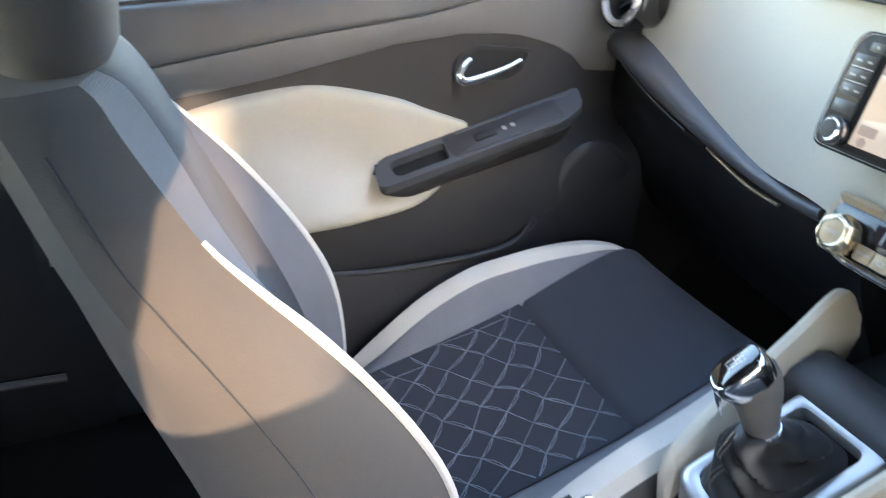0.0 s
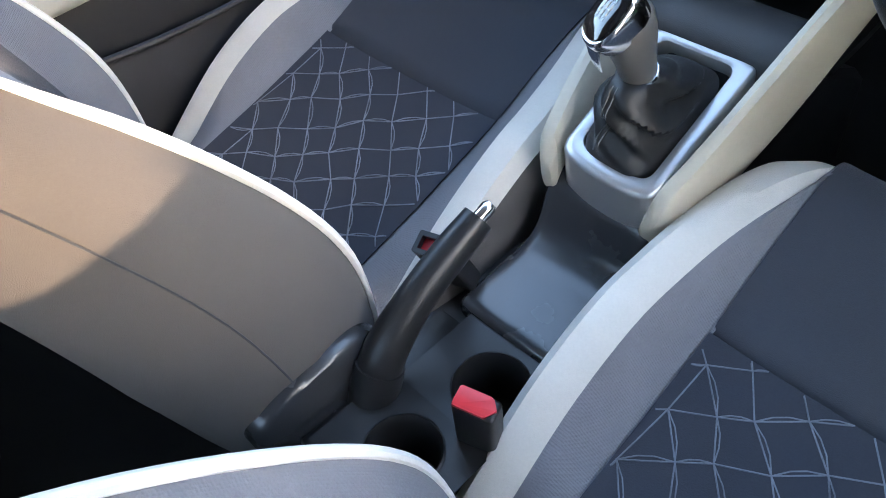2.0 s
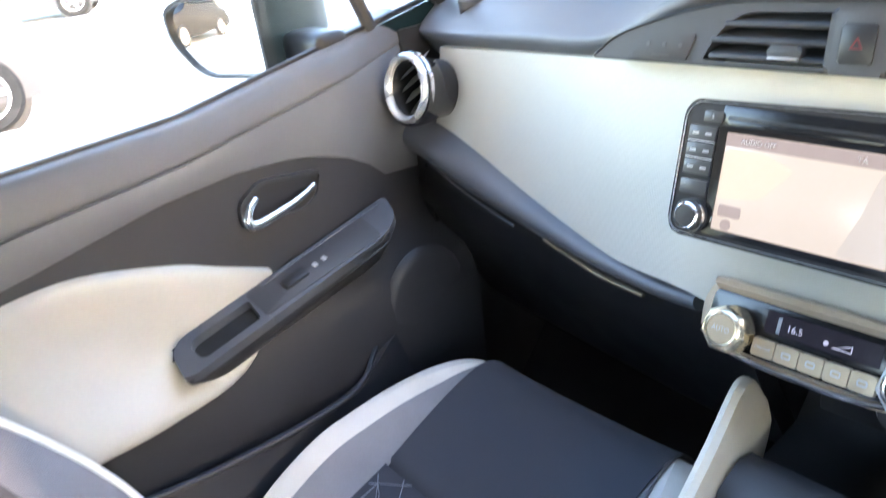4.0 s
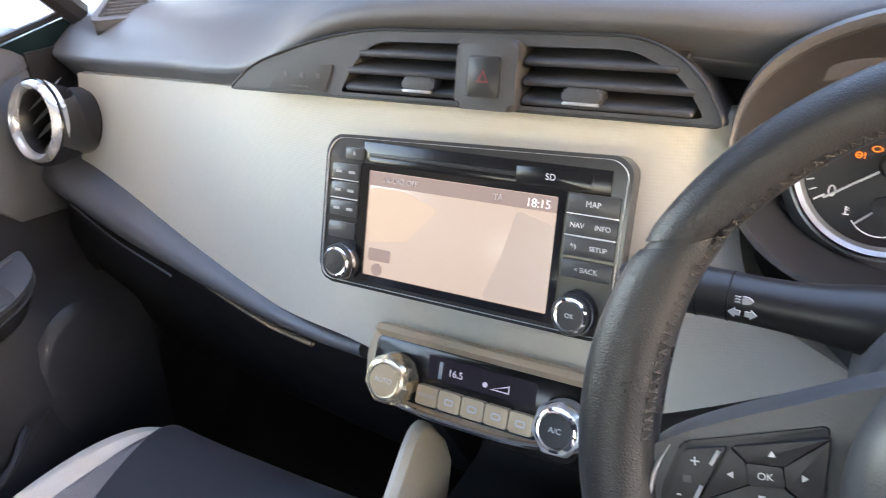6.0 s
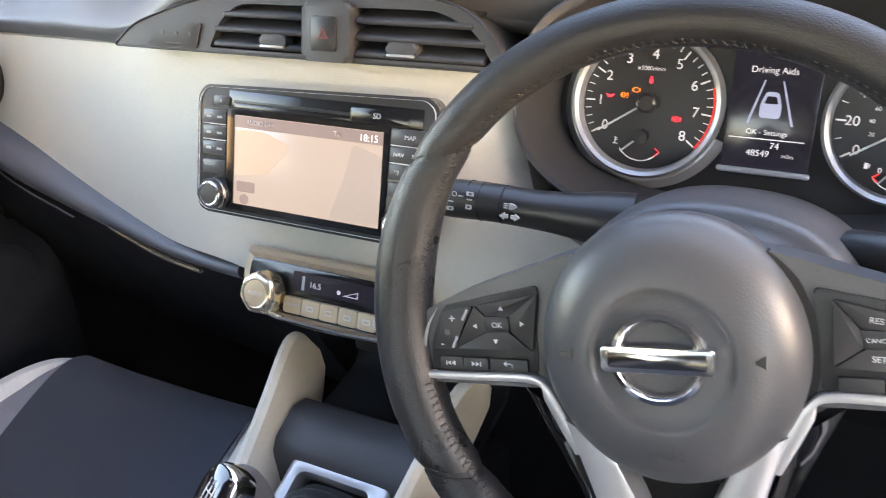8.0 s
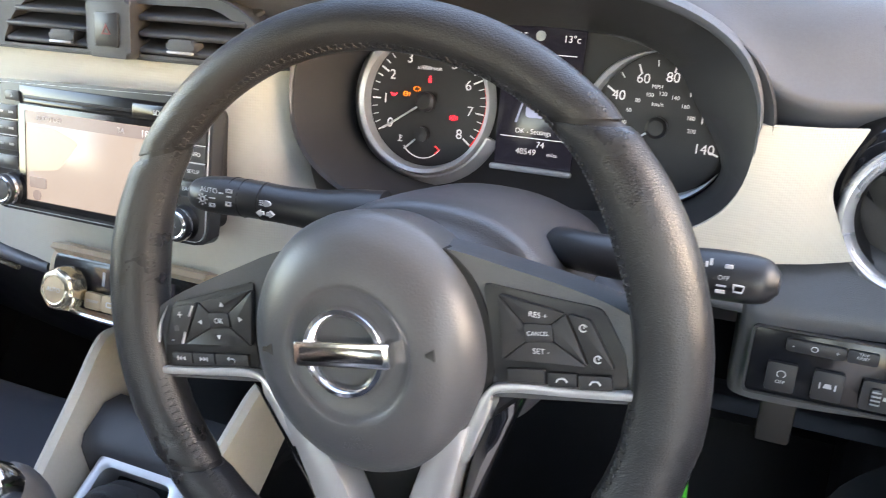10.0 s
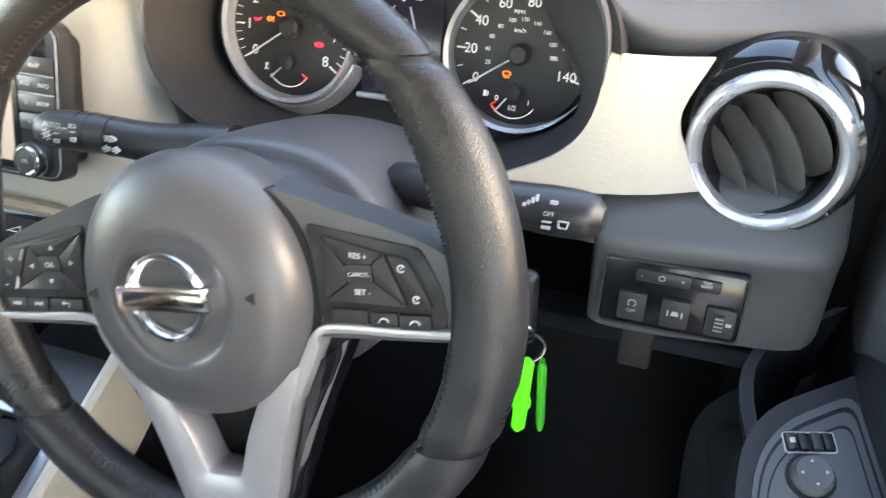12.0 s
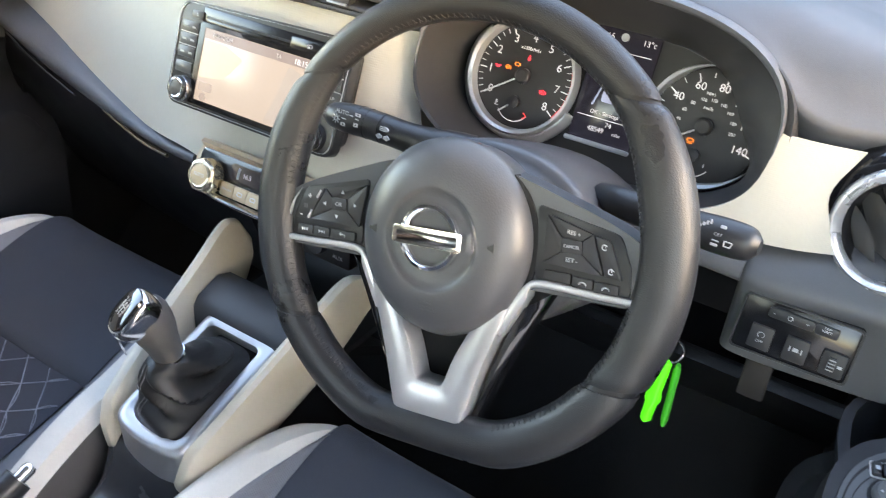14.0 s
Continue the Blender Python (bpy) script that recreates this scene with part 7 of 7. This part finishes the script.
        put("groove", frame_prism(scaled_poly(shape, 0.93), scaled_poly(shape, 0.895), 0.0016, 0.0024, lift), M_BLACK, "", plate)
        put("groove", frame_prism(scaled_poly(shape, 0.80), scaled_poly(shape, 0.78), 0.0016, 0.0024, lift), M_BLACK, "", plate)
        km = lift @ Matrix.Translation((0.009, 0.2525, 0.002)) @ Matrix.Scale(0.82, 4)
        bm = ring_lathe([(0.0165, -0.001), (0.0165, 0.003), (0.0190, 0.003), (0.0190, -0.001)], 32)
        bm.transform(km)
        put("knob_collar", bm, M_BLACK, "", plate)
        bm = lathe([(0.0160, 0.0), (0.0160, 0.008), (0.0135, 0.012), (0.010, 0.0115), (0.0001, 0.011)], 32)
        bm.transform(km)
        k = put("mirror_knob", bm, M_GREYTRIM, "grey mirror adjuster", plate)
        for a in range(4):
            put("marking", prism([(0.0085, -0.0016), (0.0110, 0.0), (0.0085, 0.0016)], 0.0118, 0.0124, 0, km @ pose(0, 0, 0, 0, 0, 90 * a)), M_WHITE, "", k)
        so, si = rpoly(rect(-0.0130, 0.2690, 0.0210, 0.2840), 0.0025), rpoly(rect(-0.0122, 0.2698, 0.0202, 0.2832), 0.002)
        put("switch_frame", frame_prism(so, si, 0.0, 0.0036, lift), M_EDGE, "bright frame round the switches", plate)
        for i in range(4):
            put("window_switch", box((-0.0080 + 0.0080 * i, 0.2765, 0.0030), (0.0070, 0.0120, 0.006 + 0.0015 * (i % 2)), 0.0014, 2, lift), M_BTN if i % 2 == 0 else M_FASCIABTN, "black window switch", plate)
        put("marking", box((0.0160, 0.2765, 0.0068), (0.0034, 0.0034, 0.0006), 0, 1, lift), M_WHITE, "", plate)
    # handle in its recess
    hf = Matrix(((0, 0, -s, s * 0.680), (1.12, 0, 0, 0.048), (0, 1.08, 0, 0.531), (0, 0, 0, 1)))
    ro = rpoly([(-0.056, -0.026), (0.030, -0.030), (0.056, -0.016), (0.067, 0.018), (-0.022, 0.031), (-0.055, 0.010)], [0.014, 0.014, 0.008, 0.006, 0.010, 0.012])
    ri = rpoly([(-0.050, -0.021), (0.027, -0.025), (0.050, -0.013), (0.060, 0.014), (-0.019, 0.025), (-0.049, 0.008)], [0.012, 0.012, 0.006, 0.004, 0.008, 0.010])
    put("handle_bezel", frame_prism(ro, ri, -0.012, 0.004, hf), M_DARKDOOR)
    put("handle_recess", prism(ro, -0.03, -0.001, 0, hf), M_BLACK, "dark finger recess")
    pts = catmull([(-0.034, 0.012, 0.008), (-0.046, 0.004, 0.013), (-0.053, -0.006, 0.016), (-0.051, -0.014, 0.018), (-0.040, -0.0175, 0.019), (-0.010, -0.012, 0.018), (0.020, -0.005, 0.015), (0.046, 0.003, 0.008)], 26)
    put("door_handle", tube([tuple(hf @ Vector(p)) for p in pts], [0.0052 + 0.0028 * math.sin(math.pi * min(1, i / 25 * 1.10)) for i in range(26)], 14), M_CHROME, "chrome pull handle")
    # pocket
    put("pocket", patch([[(s * 0.640, -0.60, 0.255), (s * 0.606, -0.35, 0.25), (s * 0.598, -0.15, 0.232), (s * 0.604, 0.05, 0.232), (s * 0.640, 0.17, 0.27)], [(s * 0.640, -0.60, 0.20), (s * 0.598, -0.35, 0.18), (s * 0.590, -0.15, 0.16), (s * 0.598, 0.05, 0.16), (s * 0.640, 0.19, 0.18)], [(s * 0.645, -0.60, 0.04), (s * 0.610, -0.35, 0.04), (s * 0.604, -0.15, 0.04), (s * 0.610, 0.05, 0.04), (s * 0.645, 0.20, 0.04)]], 24, 12, (s * 0.012, 0, 0)), M_DARKDOOR, "door pocket")
    put("pocket_rim", tube(catmull([(s * 0.640, -0.60, 0.257), (s * 0.604, -0.35, 0.252), (s * 0.596, -0.15, 0.234), (s * 0.602, 0.05, 0.234), (s * 0.640, 0.13, 0.262)], 24), 0.0048, 8), M_DARKDOOR, "dark pocket rim")
    put("speaker", loft([[(s * (0.648 - h), 0.245 + r * math.cos(a), 0.28 + r * 1.25 * math.sin(a)) for a in [2 * math.pi * i / 40 for i in range(40)]] for r, h in ((0.085, -0.004), (0.080, 0.004), (0.070, 0.008), (0.02, 0.009))]), M_DARKDOOR, "dark round speaker cover")
    # window frame, glass and outer skin
    put("door_skin", patch([[(s * 0.775, y, -0.05) for y in (-0.68, 0, 0.46)], [(s * 0.80, y, 0.35) for y in (-0.68, 0, 0.46)], [(s * 0.745, y, ys(y, sill) - 0.004) for y in (-0.68, 0, 0.44)]], 12, 10, (-s * 0.01, 0, 0)), M_TEALPAINT, "dark teal outer skin")
    put("window_seal", tube([(s * 0.728, y, ys(y, sill) + 0.001) for y in np.linspace(-0.66, 0.40, 20)], 0.005, 6), M_BLACK)
    put("window_frame", tube(catmull([(s * 0.73, 0.42, 0.735), (s * 0.715, 0.28, 0.86), (s * 0.68, 0.06, 1.00), (s * 0.645, -0.18, 1.075), (s * 0.640, -0.5, 1.085), (s * 0.655, -0.69, 1.04), (s * 0.70, -0.74, 0.80), (s * 0.735, -0.74, 0.63)], 40), 0.018, 8), M_BLACK)
    put("quarter_post", tube([(s * 0.728, 0.275, 0.715), (s * 0.712, 0.205, 0.88)], 0.011, 8), M_DARK)
    g = put("window_pane", patch([[(s * 0.728, y, ys(y, sill) - 0.01), (s * 0.705, y * 0.9 - 0.05, 0.86), (s * 0.655, y * 0.55 - 0.20, 1.06)] for y in (-0.64, -0.2, 0.36)], 10, 8), M_GLASS, "clear side window")
    g.visible_shadow = False
    return d, put


d1, put1 = door("door_1", -1, 0, "closed passenger door with cream insert and chrome handle")
d2, put2 = door("door_2", 1, 18, "driver's door standing ajar, dark trim and switch panel")

# passenger door mirror
mir = thing("door_mirror", (-0.80, 0.25, 0.70), label="dark teal door mirror reflecting parked cars", category="wing mirror")
mf = Matrix.Translation((-0.875, 0.115, 0.735)) @ pose(0, 0, 0, 90, 0, 28)
gl = rpoly([(-0.115, 0.05), (-0.112, -0.005), (-0.055, -0.072), (0.10, -0.078), (0.10, 0.07), (0.03, 0.076), (-0.08, 0.068)], [0.02, 0.03, 0.04, 0.01, 0.01, 0.03, 0.02], 6)
gl = [(x * 0.80, y * 0.86) for x, y in gl]
part("housing", loft([[tuple(mf @ Vector((x * f + dx, y * f, z))) for x, y in scaled(gl, -0.006)] for f, z, dx in ((1.0, 0.012, 0), (1.02, -0.005, 0), (1.02, -0.06, 0.0), (0.96, -0.12, 0.006), (0.80, -0.165, 0.012), (0.50, -0.20, 0.02))]), M_TEALPAINT, mir, "dark teal housing")
part("bezel", frame_prism(scaled(gl, -0.006), scaled(gl, 0.001), 0.0, 0.026, mf), M_BEZEL, mir)
bm = bmesh.new()
rows = [[bm.verts.new(mf @ Vector((x * k, y * k, 0.0220 - ((x * k) ** 2 + (y * k) ** 2) / 2.0))) for x, y in gl] for k in (1.0, 0.8, 0.6, 0.4, 0.2)]
for a, b in zip(rows, rows[1:]):
    for i in range(len(gl)):
        bm.faces.new((a[i], a[(i + 1) % len(gl)], b[(i + 1) % len(gl)], b[i]))
bm.faces.new(rows[-1])
part("mirror_pane", bm, M_MIRROR, mir, "convex mirror glass")
part("arm", box((-0.775, 0.205, 0.695), (0.11, 0.06, 0.06), 0.015, 3), M_BLACK, mir)

# ---- outside ----
def parked_car(x, y, yaw, body, label):
    c = thing("parked_car", m=Matrix.Translation((x, y, -0.40)) @ pose(0, 0, 0, 0, 0, yaw), label=label, category="car", group="cars parked alongside")
    prof = [(-2.05, 0.35), (-2.08, 0.62), (-1.95, 0.86), (-1.55, 1.0), (-1.2, 1.36), (-0.6, 1.50), (0.2, 1.47), (0.75, 1.15), (1.1, 0.98), (1.58, 0.88), (1.74, 0.62), (1.75, 0.34)]
    top = catmull(prof, 60)
    rings = []
    for k, w in ((-1, 0.0), (-0.98, 0.6), (-0.9, 1), (0.9, 1), (0.98, 0.6), (1, 0.0)):
        rings.append([(px, k * 0.86 * (1 - 0.16 * max(0, pz - 0.95)), 0.25 + (pz - 0.25) * (0.94 + 0.06 * w)) for px, pz in top] + [(1.7, k * 0.84, 0.22), (-2.0, k * 0.84, 0.22)])
    part("body", loft(rings), body, c, local=True)
    for k in (-1, 1):
        win = rpoly([(-1.25, 0.98), (0.85, 0.98), (0.25, 1.38), (-0.95, 1.38)], 0.1)
        bm = prism(win, 0.0, 0.02, 0.004)
        bm.transform(Matrix.Translation((0, k * 0.80, 0)) @ pose(0, 0, 0, 90 if k < 0 else 90, 0, 0))
        part("side_window", bm, M_CARGLASS, c, "tinted side window", local=True)
        for px in (-1.25, 1.28):
            wm = Matrix.Translation((px, k * 0.80, 0.31)) @ pose(0, 0, 0, -90 * k, 0, 0)
            t = part("tyre", ring_lathe([(0.21, -0.09), (0.28, -0.10), (0.31, -0.08), (0.31, 0.06), (0.28, 0.085), (0.21, 0.08)], 40), M_TYRE, c, local=True)
            t.matrix_basis = wm
            WM[t] = WM[c] @ wm
            spokes = [lathe([(0.05, 0.06), (0.05, 0.075), (0.0001, 0.075)], 20), ring_lathe([(0.185, 0.05), (0.212, 0.05), (0.212, 0.082), (0.195, 0.078)], 40)]
            for a in range(5):
                spokes.append(box((0.115, 0, 0.062), (0.16, 0.055, 0.02), 0.006, 1, pose(0, 0, 0, 0, 0, 72 * a)))
            part("rim", join(spokes), M_SILVER, t, "silver alloy rim", local=True)
            part("wheel_arch", ring_lathe([(0.0001, 0.0), (0.36, 0.0), (0.36, 0.04), (0.0001, 0.04)], 32), M_BLACK, t, local=True)
    return c


parked_car(-8.06, -0.45, 78, M_CARGREY, "grey car parked beyond the passenger window")
parked_car(-18.6, 3.4, 68, M_CARGREY, "silver-grey car parked across the yard")
parked_car(-3.8, -8.78, 118.3, M_CARDARK, "dark hatchback parked behind, seen in the mirror")
parked_car(-7.8, -13.5, 100, M_CARGREY, "grey car parked further behind, seen in the mirror")
